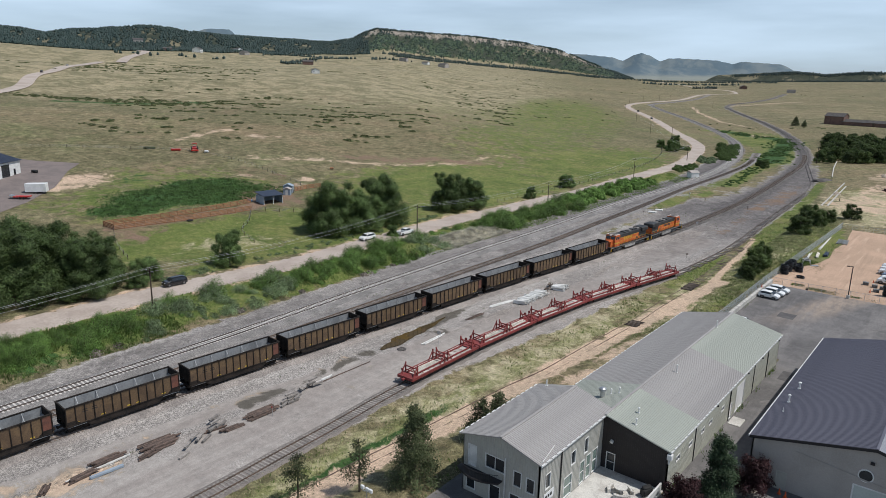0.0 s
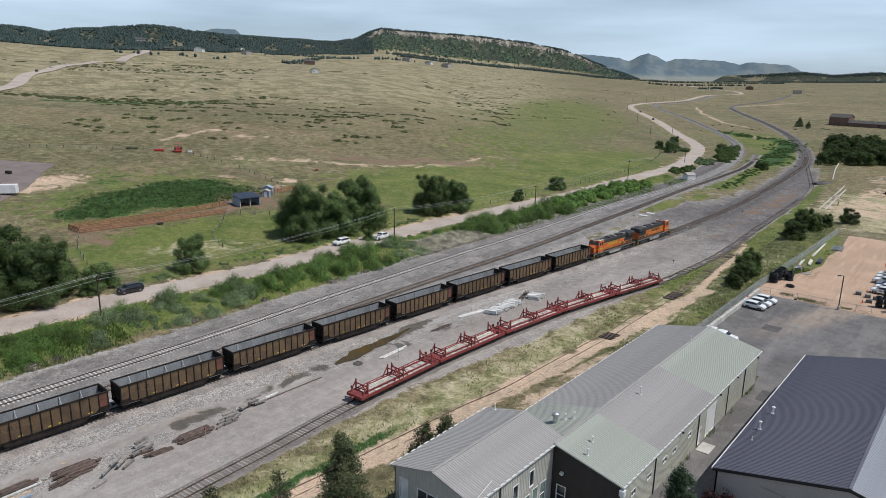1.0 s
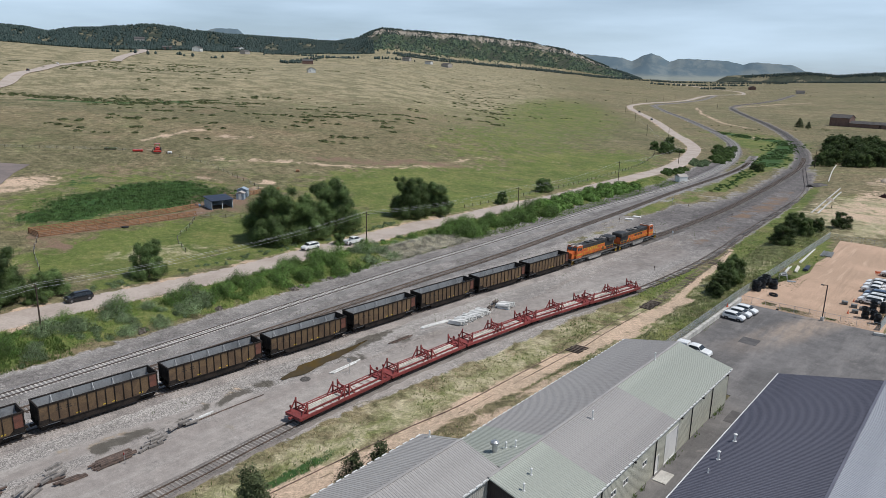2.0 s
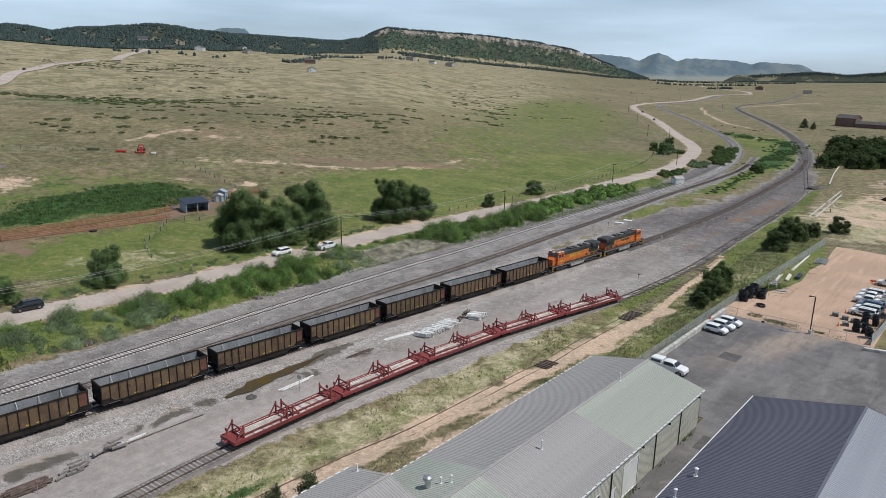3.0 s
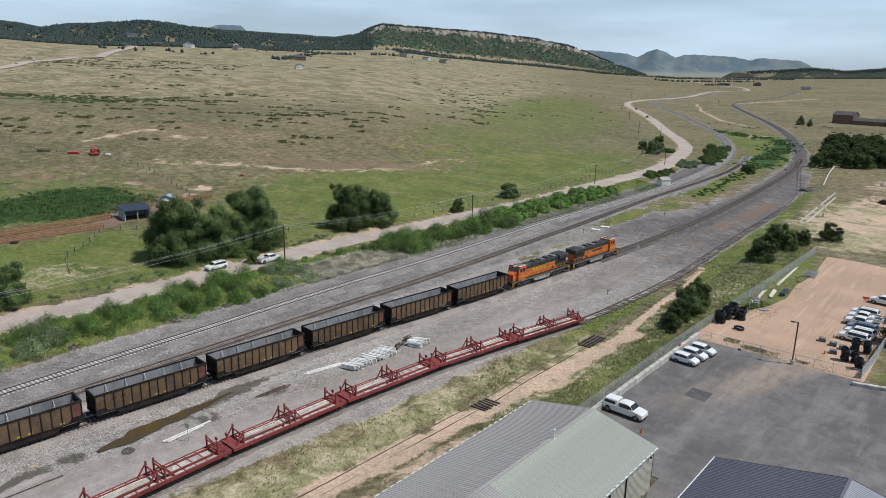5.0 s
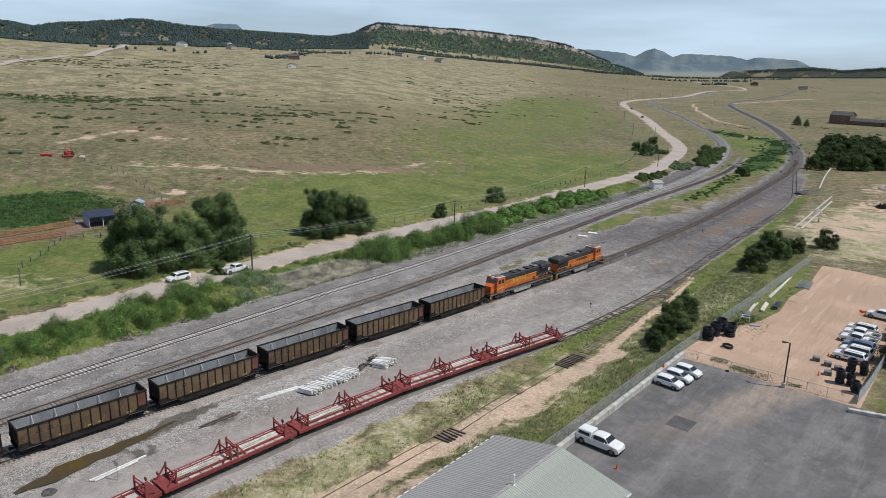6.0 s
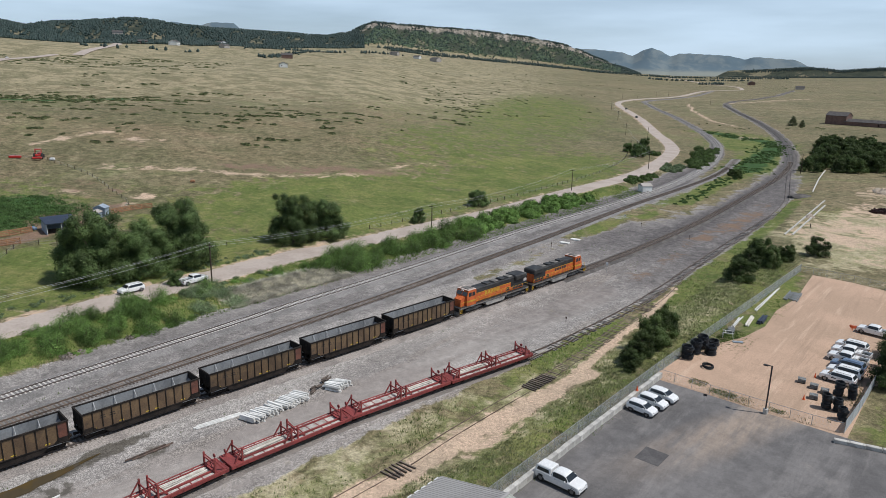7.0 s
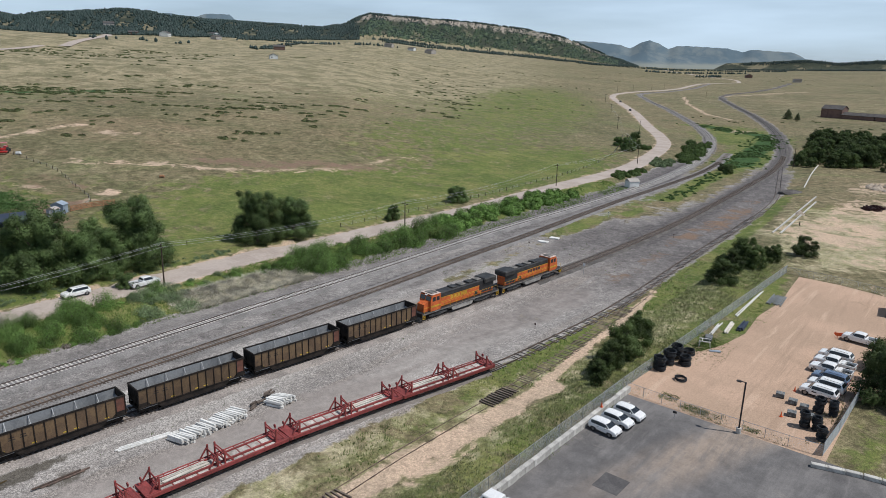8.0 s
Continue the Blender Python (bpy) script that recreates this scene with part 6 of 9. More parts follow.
def coal_car():
    t = thing("coal_car", Matrix(), "empty bronze-brown open-top coal hopper car with black edges", "railway car", "coal cars of the train")
    L, W, Z0, Z1 = 7.6, 1.52, 1.35, 3.75
    n, half = 13, 7.6
    b = Build()
    for s in (-1, 1):
        x = s * W
        b.box(min(x, x - s * .06), max(x, x - s * .06), -L, L, Z0 - .25, Z1, .01)
    body = part("body", b, M["hopper"], t)
    for s in (-1, 1):
        b = Build()
        b.side([(s * L, Z0 + .3), (s * L, Z1), (s * (L - .08), Z1), (s * (L - .08), Z0 + .3)], -W, W)
        part("end_sheet", b, M["hopper_dark"], t, "soot-black end sheet")
        # Black side plates painted in for the shade of the open end bays.
        for x in (-W, W):
            b = Build()
            o = .012 if x > 0 else -.012
            b.side([(s * (L - .06), Z0 - .27), (s * (L - .06), Z0 + .42), (s * (L - 1.15), Z0 + .42), (s * (L - 1.9), Z0 - .27)], x - .002, x + o)
            part("end_cutaway", b, M["hopper_dark"], t)
    # floor: slopes at the ends and a deep tub between the trucks
    fl = Build()
    fl.side([(-L + .1, Z1 - 1.0), (-L + 2.9, .75), (L - 2.9, .75), (L - .1, Z1 - 1.0), (L - .1, Z1 - .95), (L - 2.9, .85), (-L + 2.9, .85), (-L + .1, Z1 - .95)], -W + .07, W - .07)
    for s in (-1, 1):
        x = s * (W - .075)
        fl.box(x - .008, x + .008, -L + .1, L - .1, .9, Z1 - .06)
    part("tub_lining", fl, M["hopper_in"], t, "worn bare grey steel inside")
    low = Build()
    for s in (-1, 1):
        low.side([(-4.6, .4), (4.6, .4), (5.3, Z0 - .2), (-5.3, Z0 - .2)], s * W - s * .03 - .03, s * W - s * .03 + .03)
    part("tub_skirt", low, M["hopper_dark"], t)
    # upright ribs along both sides, one panel between each pair
    for s in (-1, 1):
        for i in range(n + 1):
            r = Build()
            y = -half + .06 + i * (2 * half - .12) / n
            r.box(min(s * W, s * (W + .1)), max(s * W, s * (W + .1)), y - .055, y + .055, Z0 - .2 if abs(y) < 5.2 else Z0 + .05, Z1 - .1)
            part("side_rib", r, M["hopper_dark"], t)
    ch = Build()
    for s in (-1, 1):
        ch.box(s * W - .1, s * W + .1, -L - .06, L + .06, Z1 - .12, Z1 + .06, .02)
        ch.box(-W - .06, W + .06, s * L - .1, s * L + .1, Z1 - .12, Z1 + .07, .02)
        ch.box(s * W - .07, s * W + .07, -L, L, Z0 - .3, Z0 - .14, .02)
    part("top_chord", ch, M["hopper_dark"], t, "soot-black rim and sill")
    for i in range(5):
        y = -5.2 + i * 2.6
        c = Build()
        c.tube([(-W + .08, y, Z1 - .15), (0, y, 1.75), (W - .08, y, Z1 - .15)], .055, 6)
        c.tube([(-W + .1, y, 2.5), (0, y, 1.75)], .05, 6)
        c.tube([(0, y - .55, .9), (0, y, 1.8), (0, y + .55, .9)], .06, 6)
        part("cross_brace", c, M["brace"], t)
    for s in (-1, 1):
        e = Build()
        e.side([(s * (L - .02), Z0 - .1), (s * L, Z0 + .35), (s * (L - 1.0), Z0 + .2), (s * (L - 1.0), Z0 - .1)], -.25, .25)
        e.box(-W + .05, W - .05, min(s * (L - .05), s * (L + .12)), max(s * (L - .05), s * (L + .12)), .95, 1.2, .02)
        for x in (-W + .1, W - .1):
            e.bar((x, s * L, 1.0), (x, s * L, Z1 - .1), .12)
        for k in range(6):
            z = 1.15 + k * .38
            e.tube([(W - .55, s * (L + .06), z), (W - .12, s * (L + .06), z)], .02, 5)
        e.tube([(-.9, s * (L + .12), 2.3), (-.9, s * (L + .2), 2.3)], .28, 10)
        e.box(-W, W, min(s * (L - .9), s * L), max(s * (L - .9), s * L), .98, 1.08)
        coupler(e, s * L, s)
        part("end_frame", e, M["hopper_dark"], t)
        bogie(t, s * (L - 1.6))
    for s in (-1, 1):
        p = Build()
        x = s * (W + .004)
        p.box(min(x, x + s * .004), max(x, x + s * .004), L - 1.14, L - .1, Z0 + .1, Z1 - .2)
        part("end_panel", p, M["hopper_end"], t, "faded red-brown end panel")
    for s in (-1, 1):
        x = s * (W + .005)
        for c in (-6.3, -3.0, 1.6, .4, 5.2):
            y = Build()
            y.box(min(x, x + s * .004), max(x, x + s * .004), c - .28, c + .28, Z0 + .02, Z0 + .16)
            part("stencil", y, M["stencil"], t, "small yellow stencil mark")
    for s in (-1, 1):
        x = s * (W + .005)
        for c, w, z in ((-5.2, .3, 2.9), (-5.2, .36, 2.62), (-4.0, .3, 2.9), (-4.0, .36, 2.62)):
            d = Build()
            d.box(min(x, x + s * .004), max(x, x + s * .004), c - w, c + w, z - .07, z + .07)
            part("lettering_bar", d, M["stencil_dark"], t)
    return t


def flat_car():
    t = thing("flat_car", Matrix(), "oxide-red centre-deck flat car with bulkhead frames", "railway car", "red flat cars on the siding")
    L, W, Z = 8.6, 1.45, 1.0
    b = Build()
    for s in (-1, 1):
        b.box(s * W - .09, s * W + .09, -L, L, Z - .35, Z + .12, .02)
        b.box(s * .75 - .07, s * .75 + .07, -L + 1.2, L - 1.2, Z + .06, Z + .3, .02)
        b.box(-W, W, min(s * L, s * (L - 1.6)), max(s * L, s * (L - 1.6)), Z - .2, Z + .12, .03)
    b.side([(-L, Z - .1), (-5.5, Z - .1), (-4.8, Z - .55), (4.8, Z - .55), (5.5, Z - .1), (L, Z - .1), (L, Z), (-L, Z)], -.35, .35)
    for i in range(11):
        y = -7.0 + 1.4 * i
        b.box(-W, W, y - .06, y + .06, Z - .12, Z + .02)
    part("underframe", b, M["flat"], t)
    for i in range(10):
        y = -7.0 + 1.4 * i
        for x0, x1 in ((-1.34, -.84), (-.66, .66), (.84, 1.34)):
            d = Build()
            d.box(x0, x1, y + .08, y + 1.32, Z - .02, Z + .05, .01)
            part("deck_panel", d, M["deck"], t)
    for i in range(24):
        for s in (-1, 1):
            y = -L + .6 + i * .74
            k = Build()
            k.box(s * (W + .1) - .04, s * (W + .1) + .04, y - .05, y + .05, Z - .2, Z + .02)
            part("stake_pocket", k, M["flat"], t)
    for y, lean in ((-L + 1.5, 1), (-.45, 1), (.45, -1), (L - 1.5, -1)):
        f = Build()
        for s in (-1, 1):
            f.box(s * 1.2 - .09, s * 1.2 + .09, y - .1, y + .1, Z, Z + 1.75, .02)
            f.bar((s * 1.2, y, Z + 1.5), (s * 1.2, y - lean * 1.05, Z + .1), .14)
        f.box(-1.2, 1.2, y - .06, y + .06, Z + 1.05, Z + 1.22, .02)
        f.box(-1.2, 1.2, y - .06, y + .06, Z + .4, Z + .52, .02)
        f.bar((-1.2, y, Z + .2), (0, y, Z + 1.1), .1)
        f.bar((1.2, y, Z + .2), (0, y, Z + 1.1), .1)
        part("bulkhead_frame", f, M["flat"], t)
    for s in (-1, 1):
        e = Build()
        coupler(e, s * L, s, .85)
        e.box(-W - .05, W + .05, min(s * (L - .1), s * (L + .1)), max(s * (L - .1), s * (L + .1)), Z - .3, Z + .15, .03)
        e.tube([(-.9, s * (L - .4), Z + .1), (-.9, s * (L - .4), Z + .9)], .03, 6)
        e.tube([(-.9, s * (L - .45), Z + .9), (-.9, s * (L - .35), Z + .9)], .25, 10)
        part("end_sill", e, M["flat"], t)
        bogie(t, s * (L - 1.7), 0, material="hopper_dark")
    return t


def pole_load(y0, y1, n, seed):
    rnd = random.Random(seed)
    out = []
    for i in range(n):
        b = Build()
        out.append(b)
        x = -.6 + 1.2 * i / max(1, n - 1) + rnd.uniform(-.05, .05)
        z = .07 + (i % 2) * .13
        b.bar((x + rnd.uniform(-.1, .1), y0 + rnd.uniform(0, .3), z), (x * .75 + rnd.uniform(-.12, .12), y1 - rnd.uniform(0, .4), z + rnd.uniform(0, .08)), .13, .11)
    return out


def locomotive(rear_cab):
    """Six-axle freight engine, cab towards +y."""
    t = thing("locomotive", Matrix(), "orange and black diesel freight locomotive with yellow stripes", "locomotive", "engines of the coal train")
    L, W, Z = 10.7, 1.5, 1.5
    b = Build()
    b.side([(-L, 1.15), (L, 1.15), (L, Z), (-L, Z)], -W, W)
    b.box(-W, W, -L - .08, -L + .1, .45, Z + .05, .03)
    b.box(-W, W, L - .1, L + .08, .45, Z + .05, .03)
    part("underframe", b, M["loco_black"], t)
    h = Build()
    h.box(-1.0, 1.0, -9.4, 6.0, Z, 3.75, .1)
    hood = part("engine_hood", h, M["orange"], t)
    k = Build()
    k.box(-1.02, 1.02, -9.45, 5.9, 3.3, 4.35, .14)
    part("hood_top", k, M["loco_black"], t, "black upper hood and roof")
    k = Build()
    k.box(-1.48, 1.48, -9.9, -6.3, 3.55, 4.62, .2)
    part("radiator_wing", k, M["loco_black"], t, "flared black radiator housing")
    for i in range(4):
        g = Build()
        y = -5.4 + i * 2.3
        g.box(-.75, .75, y - .7, y + .7, 4.34, 4.6, .08)
        part("roof_hatch", g, M["loco_black"] if i % 2 else M["loco_grey"], t)
    for s in (-1, 1):
        for z, hh in ((3.34, .1), (Z + .28, .07)):
            y = Build()
            y.box(min(s * 1.021, s * 1.03), max(s * 1.021, s * 1.03), -6.1, 6.0, z - hh / 2, z + hh / 2)
            part("stripe", y, M["loco_yellow"], t)
        y = Build()
        y.box(min(s * 1.003, s * 1.011), max(s * 1.003, s * 1.011), -9.3, -2.8, Z + .32, 2.0)
        part("lower_band", y, M["loco_black"], t)
        y = Build()
        y.box(min(s * 1.003, s * 1.035), max(s * 1.003, s * 1.035), -9.42, -5.2, 2.25, 3.5, .01)
        part("radiator_grille", y, M["loco_black"], t)
        y = Build()
        y.box(min(s * 1.5, s * 1.512), max(s * 1.5, s * 1.512), -10.5, 10.5, 1.2, 1.46)
        part("sill_stripe", y, M["loco_grey"], t)
        y = Build()
        y.box(min(s * 1.003, s * 1.012), max(s * 1.003, s * 1.012), -9.3, 6.0, 2.5, 2.58)
        part("stripe", y, M["loco_yellow"], t)
        y = Build()
        y.box(min(s * 1.462, s * 1.47), max(s * 1.462, s * 1.47), 6.05, 8.55, 2.2, 2.5)
        part("stripe", y, M["loco_yellow"], t)
        for i in range(5):
            q = Build()
            q.box(min(s * 1.004, s * 1.016), max(s * 1.004, s * 1.016), -1.6 + i * .95, -.9 + i * .95, 2.64, 3.22)
            part("lettering_bar", q, M["loco_yellow"] if rear_cab else M["loco_black"], t)
        for i in range(9):
            q = Build()
            q.box(min(s * 1.0, s * 1.03), max(s * 1.0, s * 1.03), -8.9 + i * 1.05, -8.05 + i * 1.05, 1.75, 2.5, .015)
            part("hood_door", q, M["loco_black"] if i in (0, 1, 2, 4) else M["orange"], hood)
    c = Build()
    c.side([(6.0, Z), (8.6, Z), (8.6, 3.55), (8.35, 4.35), (7.9, 4.55), (6.2, 4.55), (6.0, 4.4)], -1.46, 1.46)
    cab = part("cab", c, M["orange"], t, "orange cab")
    n = Build()
    n.rings([[(-.95, 8.6, Z), (.95, 8.6, Z), (.95, 8.6, 3.35), (-.95, 8.6, 3.35)], [(-.9, 9.9, Z), (.9, 9.9, Z), (.85, 9.75, 2.9), (-.85, 9.75, 2.9)]])
    part("nose", n, M["orange"], t)
    for x0, x1 in ((-1.3, -.1), (.1, 1.3)):
        w = Build()
        w.hull8([(x0, 8.605, 3.5), (x1, 8.605, 3.5), (x1, 8.625, 3.5), (x0, 8.625, 3.5)], [(x0, 8.40, 4.2), (x1, 8.40, 4.2), (x1, 8.42, 4.2), (x0, 8.42, 4.2)])
        part("windscreen", w, M["glass"], cab)
    for s in (-1, 1):
        w = Build()
        for y0, y1 in ((6.35, 7.15), (7.35, 8.15)):
            w.box(min(s * 1.455, s * 1.472), max(s * 1.455, s * 1.472), y0, y1, 3.3, 4.1, .01)
        part("side_window", w, M["glass"], cab)
        r = Build()
        pts = [y for y in np.arange(-10.2, 10.4, 1.7)]
        for y in pts:
            r.tube([(s * 1.46, y, Z), (s * 1.46, y, Z + 1.0)], .022, 5)
        r.tube([(s * 1.46, pts[0], Z + 1.0), (s * 1.46, pts[-1], Z + 1.0)], .022, 5)
        part("handrail", r, M["loco_yellow"], t)
        st = Build()
        for e in (-1, 1):
            for q in range(4):
                st.box(min(s * 1.1, s * 1.5), max(s * 1.1, s * 1.5), e * 10.3 - .3, e * 10.3 + .3, .45 + q * .3, .49 + q * .3)
            st.bar((s * 1.48, e * 10.62, .4), (s * 1.48, e * 10.62, 1.5), .05)
            st.bar((s * 1.48, e * 9.98, .4), (s * 1.48, e * 9.98, 1.5), .05)
        part("boarding_ladder", st, M["loco_yellow"], t)
        for y in (-3.3, -2.4, 3.4):
            a = Build()
            a.tube([(s * 1.25, y - .35, 1.0), (s * 1.25, y + .35, 1.0)], .17, 8)
            part("air_reservoir", a, M["loco_grey"], t)
    f = Build()
    f.side([(-2.9, 1.15), (2.9, 1.15), (2.9, .6), (2.5, .35), (-2.5, .35), (-2.9, .6)], -1.42, 1.42)
    part("fuel_tank", f, M["loco_silver"], t, "dusty silver fuel tank")
    for s in (-1, 1):
        e = Build()
        coupler(e, s * L, s)
        part("coupler", e, M["loco_grey"], t)
    e = Build()
    e.side([(L - .1, .3), (L + .35, .2), (L + .1, .8)], -1.3, 1.3)
    part("plough", e, M["loco_grey"], t)
    for s in (-1, 1):
        bogie(t, s * 6.2, 0, (-1.95, 0, 1.95), "loco_grey", .52)
    for x in (-.18, .18):
        hl = Build()
        hl.tube([(x, 8.3, 4.4), (x, 8.5, 4.4)], .11, 10)
        part("headlight", hl, M["white"], cab)
    a = Build()
    a.box(-1.0, 1.0, 6.4, 7.9, 4.55, 4.75, .08)
    part("cab_roof_unit", a, M["loco_grey"], cab)
    # Roof sheet in the glare colour, over the orange cab.
    a = Build()
    a.box(-1.44, 1.44, 6.05, 8.3, 4.54, 4.62, .02)
    part("cab_roof", a, M["cab_glare"], cab, "cab roof coloured pale pink for sun glare")
    return t


def on_line(line, y, lift, flip=False):
    """Place and heading on a line, by its y."""
    p = curve(line, 1.0)
    k = int(np.clip(np.searchsorted(p[:, 1], y), 6, len(p) - 7))
    d = p[k + 6] - p[k - 6]
    x = float(np.interp(y, p[:, 1], p[:, 0]))
    turn = math.degrees(math.atan2(-d[0], d[1])) + (180 if flip else 0)
    return pose(x, y, ground(x, y) + lift, 0, 0, turn)


TOP = .52
lead = locomotive(False)
lead.matrix_basis = on_line(TRAIN, 198.6, TOP)
trail = locomotive(True)
trail.matrix_basis = on_line(TRAIN, 176.2, TOP, True)
tagged(trail, "older orange and dark diesel locomotive with its cab to the cars")
car = coal_car()
car.matrix_basis = on_line(TRAIN, 156.4, TOP)
for i in range(1, 11):
    copy_thing(car, on_line(TRAIN, 156.4 - 16.75 * i, TOP))
red = flat_car()
STANDS = (80.2, 97.9, 115.6, 133.0, 150.2)
red.matrix_basis = on_line(SIDING, STANDS[0], .3)
for y in STANDS[1:]:
    copy_thing(red, on_line(SIDING, y, .3))
for i, (y0, y1, n) in enumerate(((-6.6, -1.0, 8), (-6.8, -1.2, 7), (1.0, 6.8, 8), (-6.5, -.9, 9), (1.2, 6.6, 6), (-6.4, -1, 7))):
    where = (0, 1, 1, 2, 3, 4)[i]
    t = thing("timber_load", on_line(SIDING, STANDS[where], .3 + 1.06), "loose bleached poles lying on a red flat car", "timber", "loads on the flat cars")
    for b in pole_load(y0, y1, n, i):
        part("pole", b, M["load"], t)


# ---- cars and trucks ----
M.update(
    car_white=paint("white_car_paint", (.8, .8, .79), (.76, .76, .75), .25, grain=.03, bump=0, coat=.6),
    car_black=paint("black_car_paint", (.012, .013, .016), (.02, .02, .024), .22, grain=.05, bump=0, coat=.6),
    car_blue=paint("steel_blue_car_paint", (.12, .17, .26), (.1, .15, .23), .25, grain=.04, bump=0, coat=.6),
    car_red=paint("bright_red_paint", (.5, .03, .025), (.42, .03, .025), .35, grain=.06, bump=0, coat=.4),
    lamp_red=paint("red_tail_lamp", (.35, .01, .01), None, .2, grain=.02, bump=0),
    lamp_clear=paint("clear_headlamp", (.6, .62, .65), None, .12, grain=.02, bump=0),
    rim=paint("alloy_rim", (.3, .3, .31), (.2, .2, .21), .35, .8, grain=.05, bump=0),
    plastic=paint("black_plastic_trim", (.025, .025, .026), None, .6, grain=.1, bump=0),
    cone=paint("orange_cone_plastic", (.75, .12, .03), None, .5, grain=.05, bump=0),
)
KINDS = {
    # length, width, wheel radius, belt, roof front, glass foot, rear glass top, rear glass foot, outline of the top (y, z)
    "compact": (4.1, 1.8, .34, 1.02, .42, 1.12, -1.66, -1.92,
                [(-2.03, .86), (-2.0, 1.02), (-1.92, 1.1), (-1.68, 1.5), (-1.5, 1.57), (-.7, 1.62), (.1, 1.6), (.42, 1.55), (1.12, 1.1), (1.5, 1.03), (1.8, .95), (1.97, .82), (2.04, .64)]),
    "suv": (4.95, 1.98, .39, 1.14, .75, 1.4, -2.02, -2.36,
            [(-2.46, .9), (-2.43, 1.14), (-2.36, 1.2), (-2.04, 1.68), (-1.8, 1.77), (-.8, 1.8), (.4, 1.79), (.75, 1.74), (1.42, 1.2), (1.9, 1.14), (2.25, 1.06), (2.4, .92), (2.46, .68)]),
    "pickup": (5.85, 2.02, .41, 1.2, 1.02, 1.62, -.6, -.72,
               [(-2.92, .7), (-2.9, .78), (-.86, .78), (-.8, 1.2), (-.72, 1.26), (-.6, 1.78), (-.35, 1.88), (.3, 1.9), (.75, 1.88), (1.02, 1.82), (1.66, 1.26), (2.2, 1.2), (2.7, 1.12), (2.86, .98), (2.92, .72)]),
}


def vehicle(kind, colour, m, label, shell=False, group="", name="car", marked=False):
    L, W, wheel_r, belt, r1, g1, r0, g0, line = KINDS[kind]
    t = thing(name, m, label, "pickup truck" if kind == "pickup" else "car", group)
    h, w = L / 2, W / 2
    ys = sorted({y for y, z in line} | {y for y in np.arange(-h + .15, h - .1, .3)})
    ty, tz = [p[0] for p in line], [p[1] for p in line]

    def half_width(y):
        return w * (1 - .13 * max(0, (abs(y) - h + .5) / .5) ** 2)

    def top_at(y):
        return float(np.interp(y, ty, tz))

    def flank(y):
        """Right half of the section, from sill to crown."""
        q, zt = half_width(y), top_at(y)
        sill = .26 + .14 * max(0, (abs(y) - h + .45) / .45)
        if zt > belt + .1:
            k = min(1, (zt - belt) / .45)
            return [(q * .9, sill), (q * .985, sill + .16), (q, .72), (q * .985, belt - .1), (q * .95, belt), (q * (.93 - .16 * k), zt - .1), (q * (.86 - .2 * k), zt - .035), (q * .4, zt)]
        zt = max(zt, sill + .3)
        return [(q * .9, sill), (q * .985, sill + .16 * min(1, zt - sill)), (q, min(.72, zt - .1)), (q * .985, zt - .09), (q * .95, zt - .05), (q * .9, zt - .025), (q * .78, zt - .01), (q * .35, zt)]
    b = Build()
    b.rings([[(x, y, z) for x, z in flank(y)] + [(-x, y, z) for x, z in reversed(flank(y))] for y in ys])
    me = b.mesh("body", M[colour])
    me.shade_smooth()
    me.set_sharp_from_angle(angle=radians(38))
    body = part("body", me, None, t)
    # glass lies just proud of the shell
    def screen(nm, ya, yb, lab):
        g = Build()
        o = .022 if ya > yb else -.022
        for f0, f1 in ((0, 1),):
            qa, qb = half_width(ya) * .86, half_width(yb) * .7
            za, zb = top_at(ya) + .02, top_at(yb) - .03
            g.hull8([(-qa, ya, za - .03), (qa, ya, za - .03), (qa, ya + o, za), (-qa, ya + o, za)], [(-qb, yb, zb - .03), (qb, yb, zb - .03), (qb, yb + o, zb + .012), (-qb, yb + o, zb + .012)])
        part(nm, g, M["glass"], body, lab)
    screen("windscreen", g1 - .04, r1 + .04, "large dark windscreen")
    screen("rear_window", g0 + .03, r0 - .02, "dark rear window")
    cuts = {"compact": ((-1.6, -.98), (-.9, .0), (.08, .86)), "suv": ((-2.0, -1.25), (-1.17, -.22), (-.14, 1.1)), "pickup": ((-.52, .18), (.27, 1.34))}[kind]
    for s in (-1, 1):
        for ya, yb in cuts:
            g = Build()
            def rim(y):
                zt = top_at(y)
                k = min(1, (zt - belt) / .45)
                q = half_width(y)
                lo, hi = Vector((q * .95, 0, belt)), Vector((q * (.93 - .16 * k), 0, zt - .1))
                e = .93 if zt > belt + .35 else .8
                return [(s * (p.x + .012), y, p.z) for p in (lo.lerp(hi, .1), lo.lerp(hi, e))] + [(s * (p.x - .02), y, p.z) for p in (lo.lerp(hi, e), lo.lerp(hi, .1))]
            g.rings([rim(y) for y in np.linspace(ya, yb, 5)])
            part("side_window", g, M["glass"], body)
        for (_, ya), (yb, _) in zip(cuts, cuts[1:]):
            g = Build()
            g.rings([[(x - s * .006, y, z) for x, y, z in rim(y)] for y in (ya, yb)])
            part("pillar", g, M["plastic"], body, "black pillar between the windows")
        for y in (-h + .88, h - .9):
            k = Build()
            k.tube([(s * (w - .26), y, wheel_r), (s * (w - .03), y, wheel_r), (s * (w + .004), y, wheel_r)], [wheel_r, wheel_r, wheel_r * .84], 18)
            tyre = part("wheel", k, M["black"], t)
            k = Build()
            k.tube([(s * (w - .04), y, wheel_r), (s * (w + .012), y, wheel_r)], wheel_r * .58, 12)
            part("rim", k, M["rim"], tyre)
            a = Build()
